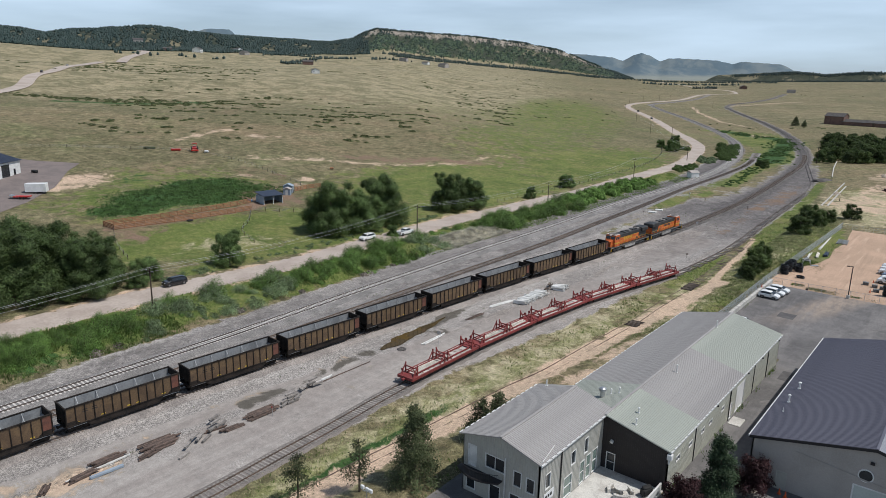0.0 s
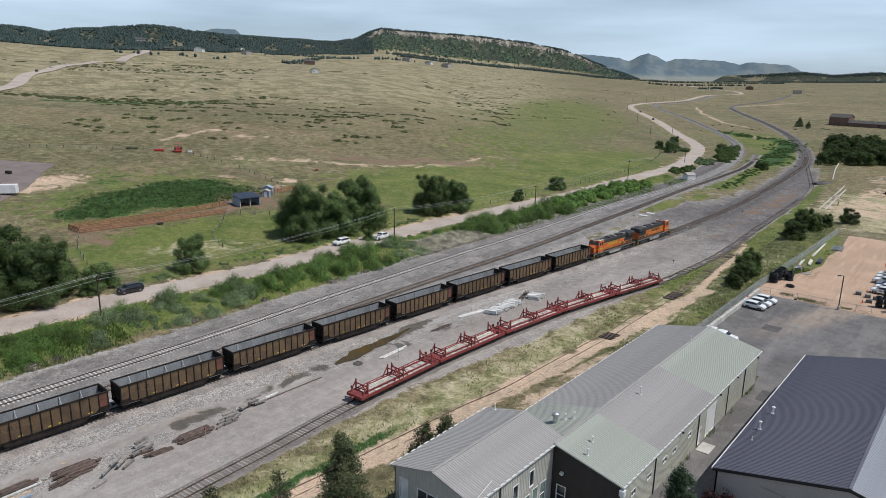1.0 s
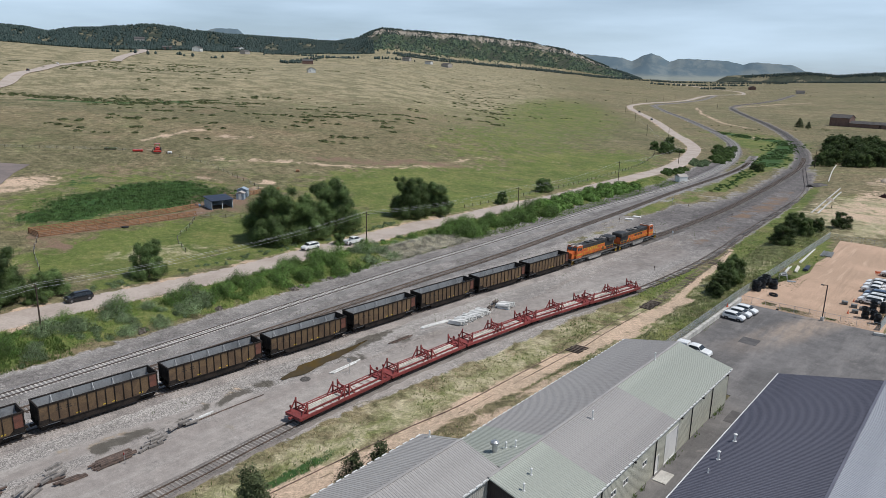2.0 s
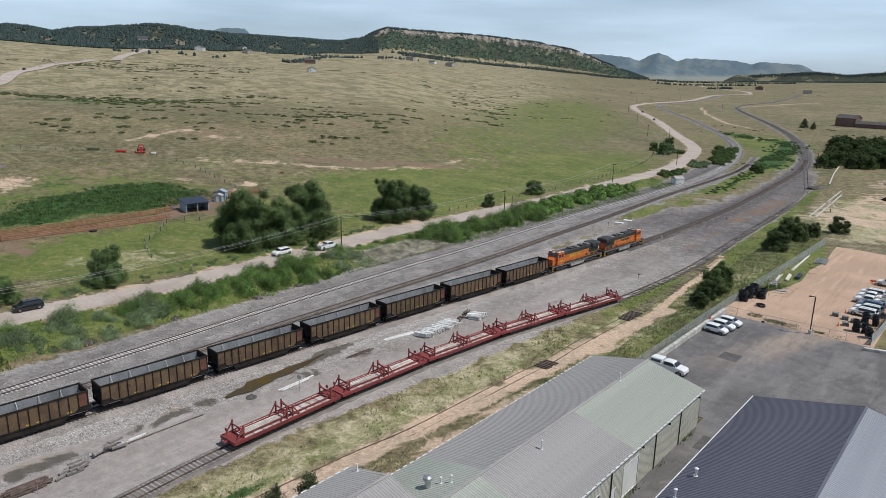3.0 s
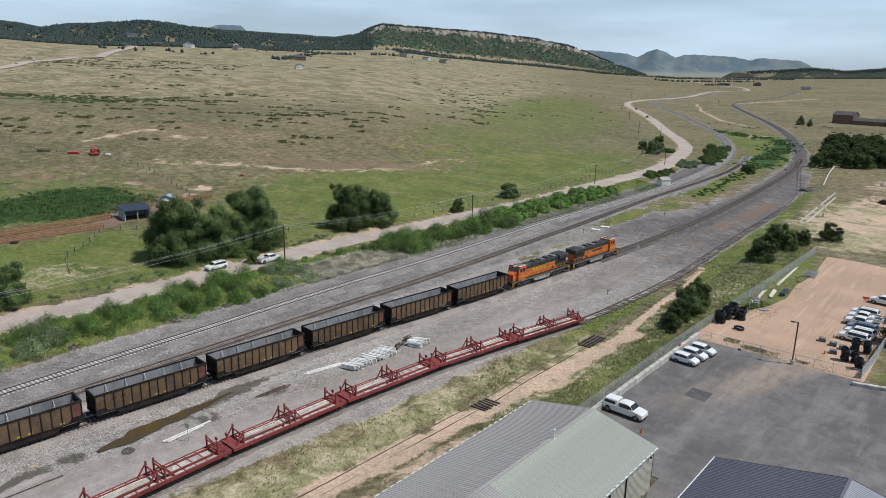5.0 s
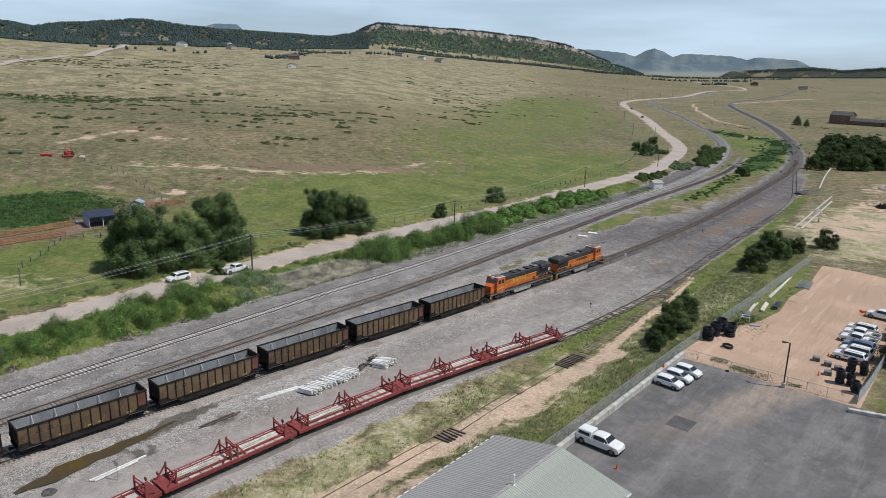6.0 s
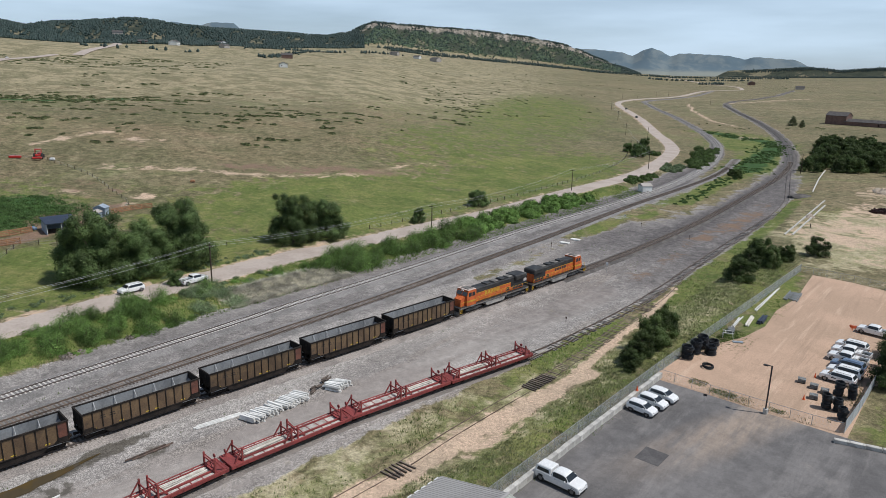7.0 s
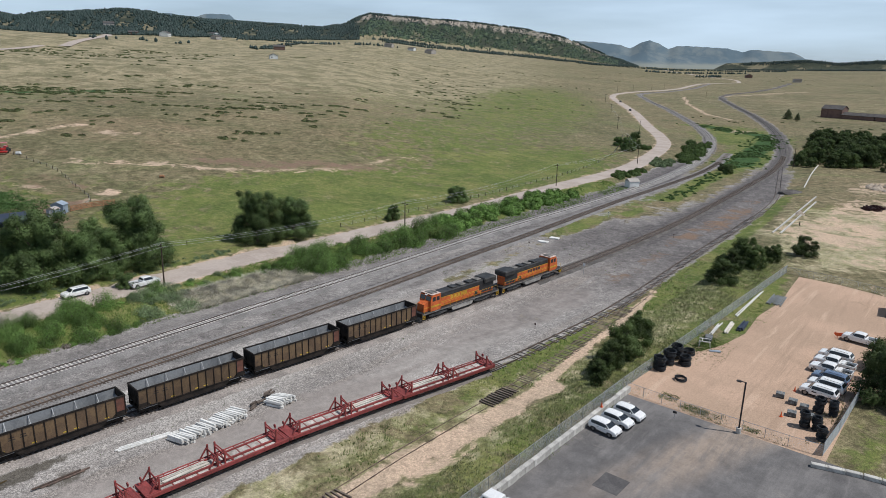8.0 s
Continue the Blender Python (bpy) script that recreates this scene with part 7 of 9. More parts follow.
            a.tube([(s * (w - .22), y, wheel_r + .03), (s * (w - .004), y, wheel_r + .03)], wheel_r + .075, 18)
            part("wheel_arch", a, M["plastic"], body)
        k = Build()
        k.box(s * (w - .38) - .2, s * (w - .38) + .2, h - .16, h - .015, belt - .36, belt - .2, .05)
        part("headlight", k, M["lamp_clear"], body)
        k = Build()
        k.box(s * (w - .25) - .1, s * (w - .25) + .1, -h - .005, -h + .12, belt - .42, belt - .08, .03)
        part("tail_light", k, M["lamp_red"], body)
        k = Build()
        k.box(s * (w + .07) - .11, s * (w + .07) + .11, g1 - .55, g1 - .42, belt + .0, belt + .17, .04)
        part("mirror", k, M[colour], body)
        k = Build()
        k.box(min(s * (w - .1), s * (w + .004)), max(s * (w - .1), s * (w + .004)), -h + 1.35, h - 1.38, .24, .4, .02)
        part("sill_trim", k, M["plastic"], body)
        for yy in (-.05, 1.0) if kind != "pickup" else (.3,):
            k = Build()
            k.box(min(s * (w - .03), s * (w + .012)), max(s * (w - .03), s * (w + .012)), yy - .55, yy - .38, belt - .16, belt - .12, .008)
            part("door_handle", k, M["plastic"], body)
        if marked:
            k = Build()
            k.box(min(s * (w - .03), s * (w + .006)), max(s * (w - .03), s * (w + .006)), .1, .75, .76, .92)
            part("door_mark", k, M["plastic"], body, "plain dark bar in place of a door sign")
    for nm, y0, y1, z0, z1 in (("grille", h - .1, h - .015, .66, belt - .38), ("front_bumper", h - .16, h + .02, .3, .52), ("rear_bumper", -h - .03, -h + .14, .34, .56)):
        k = Build()
        q = .42 if nm == "grille" else .2
        k.box(-w + q, w - q, y0, y1, z0, z1, .04)
        part(nm, k, M["plastic"] if nm != "rear_bumper" or kind != "pickup" else M["rim"], body)
    if kind == "suv":
        for s in (-1, 1):
            k = Build()
            k.tube([(s * .62, -1.7, 1.8), (s * .62, -1.6, 1.84), (s * .62, .2, 1.85), (s * .62, .3, 1.81)], .022, 6)
            part("roof_rail", k, M["plastic"], body)
    if kind == "pickup":
        q = Build()
        q.box(-w + .2, w - .2, -h + .12, -.9, .76, .8)
        part("bed_floor", q, M["plastic"], body)
        for s in (-1, 1):
            q = Build()
            q.box(s * (w - .09) - .08, s * (w - .09) + .08, -h + .03, -.8, .6, belt + .03, .03)
            part("bed_side", q, M[colour], body)
        q = Build()
        q.box(-w + .15, w - .15, -h, -h + .1, .55, belt + .03, .03)
        part("tailgate", q, M[colour], body)
        if shell:
            k = Build()
            k.rings([[(-w + .06, -h + .05, belt), (w - .06, -h + .05, belt), (w - .06, -.84, belt), (-w + .06, -.84, belt)],
                     [(-w + .2, -h + .2, 1.78), (w - .2, -h + .2, 1.78), (w - .2, -.84, 1.86), (-w + .2, -.84, 1.86)],
                     [(-w + .32, -h + .3, 1.88), (w - .32, -h + .3, 1.88), (w - .32, -.9, 1.94), (-w + .32, -.9, 1.94)]])
            cap = part("bed_shell", k, M[colour], t, "white shell over the truck bed")
            for s in (-1, 1):
                k = Build()
                k.hull8([(s * (w - .06), -2.6, 1.32), (s * (w - .06), -1.0, 1.32), (s * (w - .13), -1.0, 1.32), (s * (w - .13), -2.6, 1.32)], [(s * (w - .16), -2.5, 1.68), (s * (w - .16), -1.1, 1.68), (s * (w - .23), -1.1, 1.68), (s * (w - .23), -2.5, 1.68)])
                part("side_window", k, M["glass"], cap)
        elif group:
            k = Build()
            k.box(-w + .22, w - .22, -1.45, -.95, .8, 1.35, .04)
            part("tool_box", k, M["white"], body, "white tool box across the truck bed")
    return t


def heading(x, y, turn, lift=.05):
    return standing(x, y, turn, lift)


for i, y in enumerate((151.9, 154.8, 157.6)):
    vehicle("compact", "car_white", heading(-33.4 + .3 * i, y, -94), "small boxy white car parked by the fence", group="white cars by the fence")
vehicle("pickup", "car_white", heading(-32.9, 129.6, -91), "white pickup with a closed bed shell in the car park", True, name="pickup_truck")
row = [("suv", "car_white", 181.6, -15.2), ("suv", "car_white", 184.7, -14.9), ("suv", "car_blue", 187.7, -15.0), ("pickup", "car_white", 190.9, -15.6), ("pickup", "car_white", 194.2, -15.7), ("suv", "car_white", 197.6, -16.2)]
for kind, col, y, x in row:
    vehicle(kind, col, heading(x, y, 86), f"{'steel-blue' if col == 'car_blue' else 'white'} {'pickup with open bed' if kind == 'pickup' else 'sport utility car'} parked on bare earth", group="vehicles on the earth yard", name="pickup_truck" if kind == "pickup" else "car", marked=True)
vehicle("pickup", "car_white", heading(-14.4, 208.4, 84), "white pickup with an orange barrier beside it", name="pickup_truck")


def on_road(y, side, flip):
    m = on_line(ROAD, y, .17, flip)
    return m @ pose(side, 0, 0)


vehicle("suv", "car_black", on_road(72, 1.9, True), "black sport utility car on the road")
vehicle("suv", "car_white", on_road(128, 1.9, True), "white sport utility car on the road")
vehicle("pickup", "car_white", on_road(139.5, 1.9, False), "white pickup driving on the road", name="pickup_truck")
vehicle("suv", "car_black", on_road(700, 1.9, True), "dark car on the far road bend")
vehicle("suv", "car_black", on_road(790, -1.9, True), "dark car on the far road bend")
vehicle("suv", "car_black", heading(-650, 254, 60, .6), "dark car on the far road")
vehicle("suv", "car_white", heading(-735, 312, 60, .6), "pale car on the far road")


# ---- fences, poles, sheds and yard clutter ----
M.update(
    fence_wire=paint("galvanised_chain_link", (.52, .55, .56), (.44, .47, .48), .5, .2, grain=.05, bump=0),
    plank=paint("red_brown_fence_planks", (.33, .17, .09), (.24, .13, .075), .85, scale=1, fine=8, grain=.25, vary=.15),
    pipe_black=paint("black_plastic_pipe", (.012, .013, .014), (.022, .022, .023), .4, scale=2, grain=.1, bump=.1),
    pallet=paint("grey_wrapped_blocks", (.2, .21, .21), (.13, .14, .14), .6, scale=2, grain=.3, vary=.2),
    rust=paint("rusty_scrap_steel", (.17, .12, .098), (.1, .075, .064), .8, .2, scale=1.2, fine=8, grain=.3, vary=.25),
    slab_white=paint("whitewashed_concrete_ties", (.72, .71, .68), (.56, .55, .52), .85, scale=1.4, fine=8, grain=.15, vary=.15),
    shed_blue=paint("pale_blue_shed_steel", (.3, .36, .42), (.25, .3, .36), .55, scale=.5, grain=.08),
    roof_navy=paint("dark_blue_roof_steel", (.03, .04, .065), (.04, .05, .075), .45, .1, scale=.4, grain=.08),
    shingle=paint("dark_shingle_roof", (.1, .092, .088), (.07, .064, .062), .9, scale=.5, grain=.2),
    brick=paint("dusky_red_brick_house", (.19, .115, .095), (.14, .088, .074), .85, scale=.4, grain=.2),
    rock=paint("pale_sandstone", (.46, .38, .3), (.35, .29, .23), .9, scale=.8, fine=6, grain=.25, bump=.6),
)


def water_material():
    m, nt, bs = blank("shallow_brown_water")
    tc = nt.nodes.new("ShaderNodeTexCoord").outputs["Object"]
    col = node_mix(nt, node_step(nt, node_noise(nt, tc, .25, 5), .4, .6), (.1, .066, .022), (.075, .058, .034))
    nt.links.new(col, bs.inputs["Base Color"])
    bs.inputs["Roughness"].default_value, bs.inputs["Specular IOR Level"].default_value = .06, .5
    return m


def pond(name, line, widths, material, label, lift):
    p = curve(line, 1.2)
    d = np.gradient(p, axis=0)
    d /= np.linalg.norm(d, axis=1)[:, None]
    u = np.linspace(0, 1, len(p))
    w = np.interp(u, np.linspace(0, 1, len(widths)), widths)
    rng = random.Random(5)
    b = Build()
    left = [(q[0] - e[1] * a * rng.uniform(.75, 1.25), q[1] + e[0] * a * rng.uniform(.75, 1.25)) for q, e, a in zip(p, d, w)]
    right = [(q[0] + e[1] * a * rng.uniform(.75, 1.25), q[1] - e[0] * a * rng.uniform(.75, 1.25)) for q, e, a in zip(p, d, w)]
    z = max(ground(*q) for q in p) + lift
    for i in range(len(p) - 1):
        b.face((*left[i], z), (*right[i], z), (*right[i + 1], z), (*left[i + 1], z))
    return solid(name, b, material, label, "water", kind="structure")


WATER = water_material()
pond("water", [(-77.0, 79), (-77.3, 83), (-77.9, 88), (-78.2, 93), (-79.0, 99)], [.3, 1.4, 1.25, .6, .12], WATER, "shallow brown puddle beside the track", .06)


def chain_fence(line, label, height=1.9, step=3.0, base=0.0, grid=.17, wire=.0105):
    pts = []
    for a, c in zip(line, line[1:]):
        n = max(1, round(math.dist(a, c) / step))
        pts += [(a[0] + (c[0] - a[0]) * i / n, a[1] + (c[1] - a[1]) * i / n) for i in range(n)]
    pts.append(line[-1])
    t = thing("chain_link_fence", standing(*pts[0]), label, "fence", kind="structure")
    o = Vector((*pts[0], ground(*pts[0])))
    q = [Vector((x, y, ground(x, y) + base)) - o for x, y in pts]
    post = Build()
    post.tube([(0, 0, -.3), (0, 0, height + .06)], .04, 6)
    me = post.mesh("post", M["steel"])
    for p in q:
        part("post", me, None, t, at=Matrix.Translation(p))
    rail = Build()
    rail.tube([p + Vector((0, 0, height)) for p in q], .028, 6)
    part("top_rail", rail, M["steel"], t)
    w = Build()
    for a, c in zip(q, q[1:]):
        d = c - a
        n = max(2, int(d.length / grid))
        k = height / grid
        for i in range(-int(k), n):
            for s in (1, -1):
                u0, u1, z0, z1 = i / n, (i + k) / n, 0.05, height
                if u0 < 0:
                    z0, u0 = z0 - u0 * n * grid, 0
                if u1 > 1:
                    z1, u1 = z1 - (u1 - 1) * n * grid, 1
                if z1 - z0 < .05 or u1 <= u0:
                    continue
                f = (lambda u: u) if s > 0 else (lambda u: 1 - u)
                w.bar(a + d * f(u0) + Vector((0, 0, z0)), a + d * f(u1) + Vector((0, 0, z1)), wire)
    part("wire_mesh", w, M["fence_wire"], t)
    return t


chain_fence([(-36.9, 117), (-37, 164.5), (-36.6, 186), (-36, 212), (-35.4, 244)], "tall chain-link fence along the rail yard")
chain_fence([(-35.4, 244), (-24, 243.4), (-8, 240)], "low wire fence at the back of the earth yard", 1.5, wire=.0045)
chain_fence([(-36.4, 164.2), (-28.4, 163.9), (-20.3, 164.1), (-14.9, 164.2), (-11.1, 164.6)], "chain-link fence between car park and earth yard", 1.5, wire=.0045)
chain_fence([(-11.1, 164.6), (-10.8, 172), (-10.7, 184)], "chain-link fence with grey screening beside the lawn", 1.9, grid=.12, wire=.022)


def barrier_row():
    t = thing("concrete_barrier", Matrix(), "row of whitish concrete blocks below the fence", "barrier", kind="structure")
    b = Build()
    b.box(-.3, .3, .008, 1.79, -.02, .85, .02)
    me = b.mesh("block", M["concrete"])
    rnd = random.Random(4)
    for i in range(26):
        part("block", me, None, t, at=pose(-36.05 + rnd.uniform(-.04, .04), 117.6 + i * 1.8, .05, 0, 0, rnd.uniform(-1.2, 1.2)))
    k = Build()
    k.box(-.3, .3, -.88, .88, 0, .5, .05)
    ke = k.mesh("block", M["concrete"])
    c = thing("concrete_barrier", Matrix(), "curved row of pale concrete kerb blocks at the lawn", "barrier", kind="structure")
    for x, y, a in ((-10.8, 161.5, -73), (-9.1, 162.0, -74), (-7.4, 162.5, -76), (-5.6, 162.9, -80), (-3.8, 163.1, -86), (-2, 163.2, -90)):
        part("block", ke, None, c, at=pose(x, y, .05, 0, 0, a))


barrier_row()
for x, y in ((-34.8, 155.9), (-34.5, 160.5)):
    b = Build()
    b.box(-.08, .08, -.9, .9, 0, .13, .03)
    solid("wheel_stop", b, M["concrete"], "pale concrete wheel stop in the car park", "wheel stop", "wheel stops", m=standing(x, y, random.Random(int(y)).uniform(-4, 4), .05))


def street_lamp(x, y):
    t = thing("street_lamp", standing(x, y, 0, .05), "tall dark car park lamp on a concrete base", "street lamp")
    b = Build()
    b.tube([(0, 0, -.2), (0, 0, .75)], .32, 14)
    part("base", b, M["concrete"], t)
    b = Build()
    b.box(-.09, .09, -.09, .09, .7, 7.1, .02)
    part("pole", b, M["trim_dark"], t)
    b = Build()
    b.box(-.95, .05, -.06, .06, 7.0, 7.1, .02)
    b.box(-1.1, -.5, -.2, .2, 6.92, 7.08, .03)
    part("head", b, M["trim_dark"], t)


street_lamp(-20.5, 163.2)


def cone(x, y, lift=.05):
    b = Build()
    b.box(-.2, .2, -.2, .2, 0, .04, .01)
    b.tube([(0, 0, .03), (0, 0, .72)], [.14, .03], 10)
    solid("traffic_cone", b, M["cone"], "small orange traffic cone on the ground", "cone", "traffic cones", m=standing(x, y, 0, lift))


for x, y in ((-29.0, 126.4), (-18.2, 181), (-18.4, 193), (-13.0, 76.9), (-12.3, 76.6), (-17.6, 171.6)):
    cone(x, y)
cone(-36.05, 156.0, .95)
b = Build()
for i in range(3):
    b.box(-.9, .9, -.03 + .5 * (i - 1), .03 + .5 * (i - 1), .5, .75, .02)
    b.bar((-.7, .5 * (i - 1), 0), (-.7, .5 * (i - 1), 1.0), .06)
    b.bar((.7, .5 * (i - 1), 0), (.7, .5 * (i - 1), 1.0), .06)
solid("barricade", b, M["cone"], "stacked orange and white road barricades", "barricade", m=standing(-17.6, 208.6, 30, .05))


def coil_stack(x, y, n, r=.85):
    t = thing("pipe_coil_stack", standing(x, y, 0, .05), "upright stack of coiled black plastic pipe", "pipe coil", "coils of black pipe")
    rnd = random.Random(int(x * 7 + y))
    for i in range(n):
        b = Build()
        R, q = r * rnd.uniform(.84, 1.06), .075
        ox, oy, tx, ty = rnd.uniform(-.12, .12), rnd.uniform(-.12, .12), rnd.uniform(-.09, .09), rnd.uniform(-.09, .09)
        for k in range(4):
            c = Vector((ox + rnd.uniform(-.06, .06), oy + rnd.uniform(-.06, .06), .16 + i * .36 + .09 * k))
            pts = [c + R * rnd.uniform(.93, 1.04) * Vector((math.cos(a), math.sin(a), tx * math.cos(a) + ty * math.sin(a))) for a in [2 * math.pi * j / 18 for j in range(19)]]
            b.tube(pts, q, 6)
        part("coil", b, M["pipe_black"], t)


for x, y, n in ((-35.8, 174.4, 6), (-35.6, 177.6, 6), (-35.5, 180.4, 6), (-34.6, 183.2, 2), (-33.6, 178.8, 4), (-31.9, 173.1, 1), (-14.6, 170.6, 6), (-13.1, 170.9, 5), (-14.0, 176.2, 6), (-12.4, 176.4, 6), (-12.1, 168.4, 5)):
    coil_stack(x, y, n, .86 if x < -20 else .56)


def storage_container(x, y, turn):
    """A corrugated box with its doors and corner posts."""
    t = thing("storage_container", standing(x, y, turn, .05), "weathered pale steel storage container on bare earth", "container")
    b = Build()
    b.box(-1.1, 1.1, -2.9, 2.9, .14, 2.5, .02)
    part("box", b, M["trim"], t)
    for sx in (-1, 1):
        for sy in (-1, 1):
            b = Build()
            b.box(sx * 1.13 - .08, sx * 1.13 + .08, sy * 2.93 - .08, sy * 2.93 + .08, 0, 2.6, .01)
            part("corner_post", b, M["loco_grey"], t)
        for k in range(19):
            b = Build()
            b.box(min(sx * 1.1, sx * 1.14), max(sx * 1.1, sx * 1.14), -2.7 + k * .3 - .08, -2.7 + k * .3 + .08, .2, 2.44, .01)
            part("rib", b, M["trim"], t)
    for sx in (-1, 1):
        b = Build()
        b.box(min(sx * .02, sx * 1.04), max(sx * .02, sx * 1.04), -2.95, -2.9, .18, 2.46, .01)
        part("door", b, M["door_pale"], t)


storage_container(-12.6, 229.5, 6)


def pallet_stack(x, y, turn):
    t = thing("block_pallet", standing(x, y, turn, .05), "pallet of grey paving blocks on bare earth", "pallet", "pallets of blocks")
    for j in range(3):
        b = Build()
        b.box(-.55, .55, -.5 + j * .38, -.28 + j * .38, 0, .1)
        part("runner", b, M["tie_wood"], t)
    rnd = random.Random(int(x * 3 + y * 5))
    for i in range(4):
        for j in range(4):
            for k in range(3):
                b = Build()
                b.box(-.55 + i * .28, -.29 + i * .28, -.5 + j * .25, -.27 + j * .25, .11 + k * .2, .3 + k * .2 - rnd.uniform(0, .02), .015)
                part("block", b, M["pallet"], t)


for x, y, a in ((-19.3, 177.6, 10), (-17.4, 176.6, 6), (-15.8, 175.9, 8), (-16.6, 172.8, 12), (-14.6, 173.6, 20)):
    pallet_stack(x, y, a)


def bar_pile(name, x, y, turn, n, length, w, material, label, seed, rows=2, mess=.35, category="pile", group="scrap in the yard", piece="rail_length"):
    """Bars lying side by side and over one another."""
    rnd = random.Random(seed)
    t = thing(name, standing(x, y, turn), label, category, group)
    per = max(1, math.ceil(n / rows))
    for i in range(n):
        k, j = divmod(i, per)
        b = Build()
        l = length * rnd.uniform(.72, 1.0) / 2
        b.box(-w / 2, w / 2, -l, l, 0, w, w * .12)
        part(piece, b, M[material], t, at=pose((j - per / 2) * w * 1.25 + rnd.uniform(-.05, .05), rnd.uniform(-mess, mess) * 2, .02 + k * w * 1.02, 0, rnd.uniform(-2, 2), rnd.uniform(-6, 6) * mess))
    return t


for i, (x, y, a, n, l, w) in enumerate(((-76.8, 25.2, 50, 5, 2.4, .3), (-76.2, 28.8, 8, 6, 4.0, .26), (-77.4, 32.6, 2, 8, 4.4, .3), (-76.2, 38.6, -2, 13, 5.4, .3), (-74.9, 36.4, 14, 4, 3.6, .28), (-72.8, 46.9, -4, 5, 4.0, .28), (-74.2, 45.2, -10, 3, 3.4, .24), (-73.4, 51.8, 0, 10, 5.8, .3))):
    bar_pile("rail_pile", x, y, a, round(n * 1.3), l * .85, w * .68, "rust", "pile of rusty brown rail lengths beside the track", 200 + i, 2, .32)
for i, (x, y, a) in enumerate(((-73.7, 43.0, 25), (-73.9, 58.9, 10))):
    bar_pile("scrap_pile", x, y, a, 13, 2.0, .3, "tie_grey", "jumbled heap of grey scrap metal and timber", 230 + i, 3, 2.4, piece="scrap_piece")
bar_pile("timber_beam", -76.5, 30.8, 2, 1, 8.0, .22, "slab_white", "long pale beam lying in the yard", 240, 1, .1, "beam", piece="beam")
bar_pile("timber_beam", -74.9, 31.2, -4, 1, 4.2, .35, "shed_blue", "pale blue steel beam lying in the yard", 241, 1, .1, "beam", piece="beam")
bar_pile("timber_beam", -75.1, 64.8, 2, 2, 2.8, .24, "slab_white", "short white beam lying in the yard", 242, 1, .3, "beam", piece="beam")
bar_pile("rail_pile", -74.8, 67.6, 0, 2, 13.5, .1, "rust", "two long rusty rails lying in the gravel", 243, 1, .3)
bar_pile("rail_pile", -74.6, 103.2, 0, 3, 5.4, .17, "rust", "short stack of rusty rails by the puddle", 244, 2, .4)
bar_pile("board_stack", -75.3, 113.2, -12, 4, 8.0, .18, "slab_white", "long pale boards lying on the gravel", 245, 1, .3, "timber", piece="board")
bar_pile("board_stack", -73.2, 88.6, 3, 3, 7.0, .17, "slab_white", "long pale boards lying on the gravel", 246, 1, .3, "timber", piece="board")


def tie_stack(x, y, turn, n, label, seed):
    rnd = random.Random(seed)
    t = thing("concrete_tie_stack", standing(x, y, turn), label, "railway ties", "stacks of white ties")
    b = Build()
    b.hull8([(-1.3, -.17, 0), (1.3, -.17, 0), (1.3, .17, 0), (-1.3, .17, 0)], [(-1.28, -.12, .25), (1.28, -.12, .25), (1.28, .12, .25), (-1.28, .12, .25)])
    me = b.mesh("tie", M["slab_white"])
    for i in range(n):
        part("tie", me, None, t, at=pose(rnd.uniform(-.4, .4), (i % (n // 3)) * .42 - n * .07 + rnd.uniform(-.05, .05), .02 + .26 * (i // (n // 3)) + rnd.uniform(0, .06), rnd.uniform(-7, 7), rnd.uniform(-3, 3), 14 + rnd.uniform(-6, 6)))


tie_stack(-72.6, 120.4, 2, 69, "long heap of whitewashed concrete railway ties", 1)
tie_stack(-71.6, 130.6, 6, 21, "small heap of whitewashed concrete railway ties", 2)
bar_pile("scrap_pile", -73.2, 128, 15, 9, 1.6, .25, "tie_wood", "small heap of dark broken timber", 250, 3, 1.6, piece="scrap_piece")
for i, (x, y, a, n) in enumerate(((-50.2, 152.5, 94, 10), (-49.6, 121, 100, 6))):
    rnd = random.Random(i)
    t = thing("loose_tie_row", standing(x, y, 0), "row of dark loose timber ties on the bank", "railway ties", "loose ties")
    for j in range(n):
        b = Build()
        b.box(-1.25, 1.25, -.11, .11, 0, .18, .02)
        part("tie", b, M["tie_wood"], t, at=pose(rnd.uniform(-.15, .15), (j - n / 2) * .62, rnd.uniform(0, .05), 0, 0, rnd.uniform(-5, 5)))


def stub_track():
    """The overgrown track on the bank: two rails and sunken ties."""
    t = thing("railway_track", Matrix(), "disused rusty track half sunk in sand and grass", "railway track", kind="structure")
    for s in (-GAUGE, GAUGE):
        part("rail", strip(STUB, [s - .045, s - .03, s + .03, s + .045], [-.05, .07, .07, -.05], 2.0), M["rust"], t)
    TRACKS.append((t, [p for p in STUB if p[1] > 149], "tie_wood", .62, -.02, 262))


stub_track()


def mound(x, y, r, h, seed, label, material="ballast_dark", category="mound"):
    rng = np.random.default_rng(seed)
    b = Build()
    rings = []
    for k, f in enumerate((1.0, .8, .5, .2, .02)):
        rings.append([(f * r * math.cos(a) * (1 + .18 * rng.normal() * .5), f * r * math.sin(a) * (1 + .1 * rng.normal()), -.15 if k == 0 else h * (1 - f) ** .8 + .04 * rng.normal()) for a in [2 * math.pi * j / 14 for j in range(14)]])
    b.rings(rings)
    solid("mound", b, M[material], label, category, m=standing(x, y))


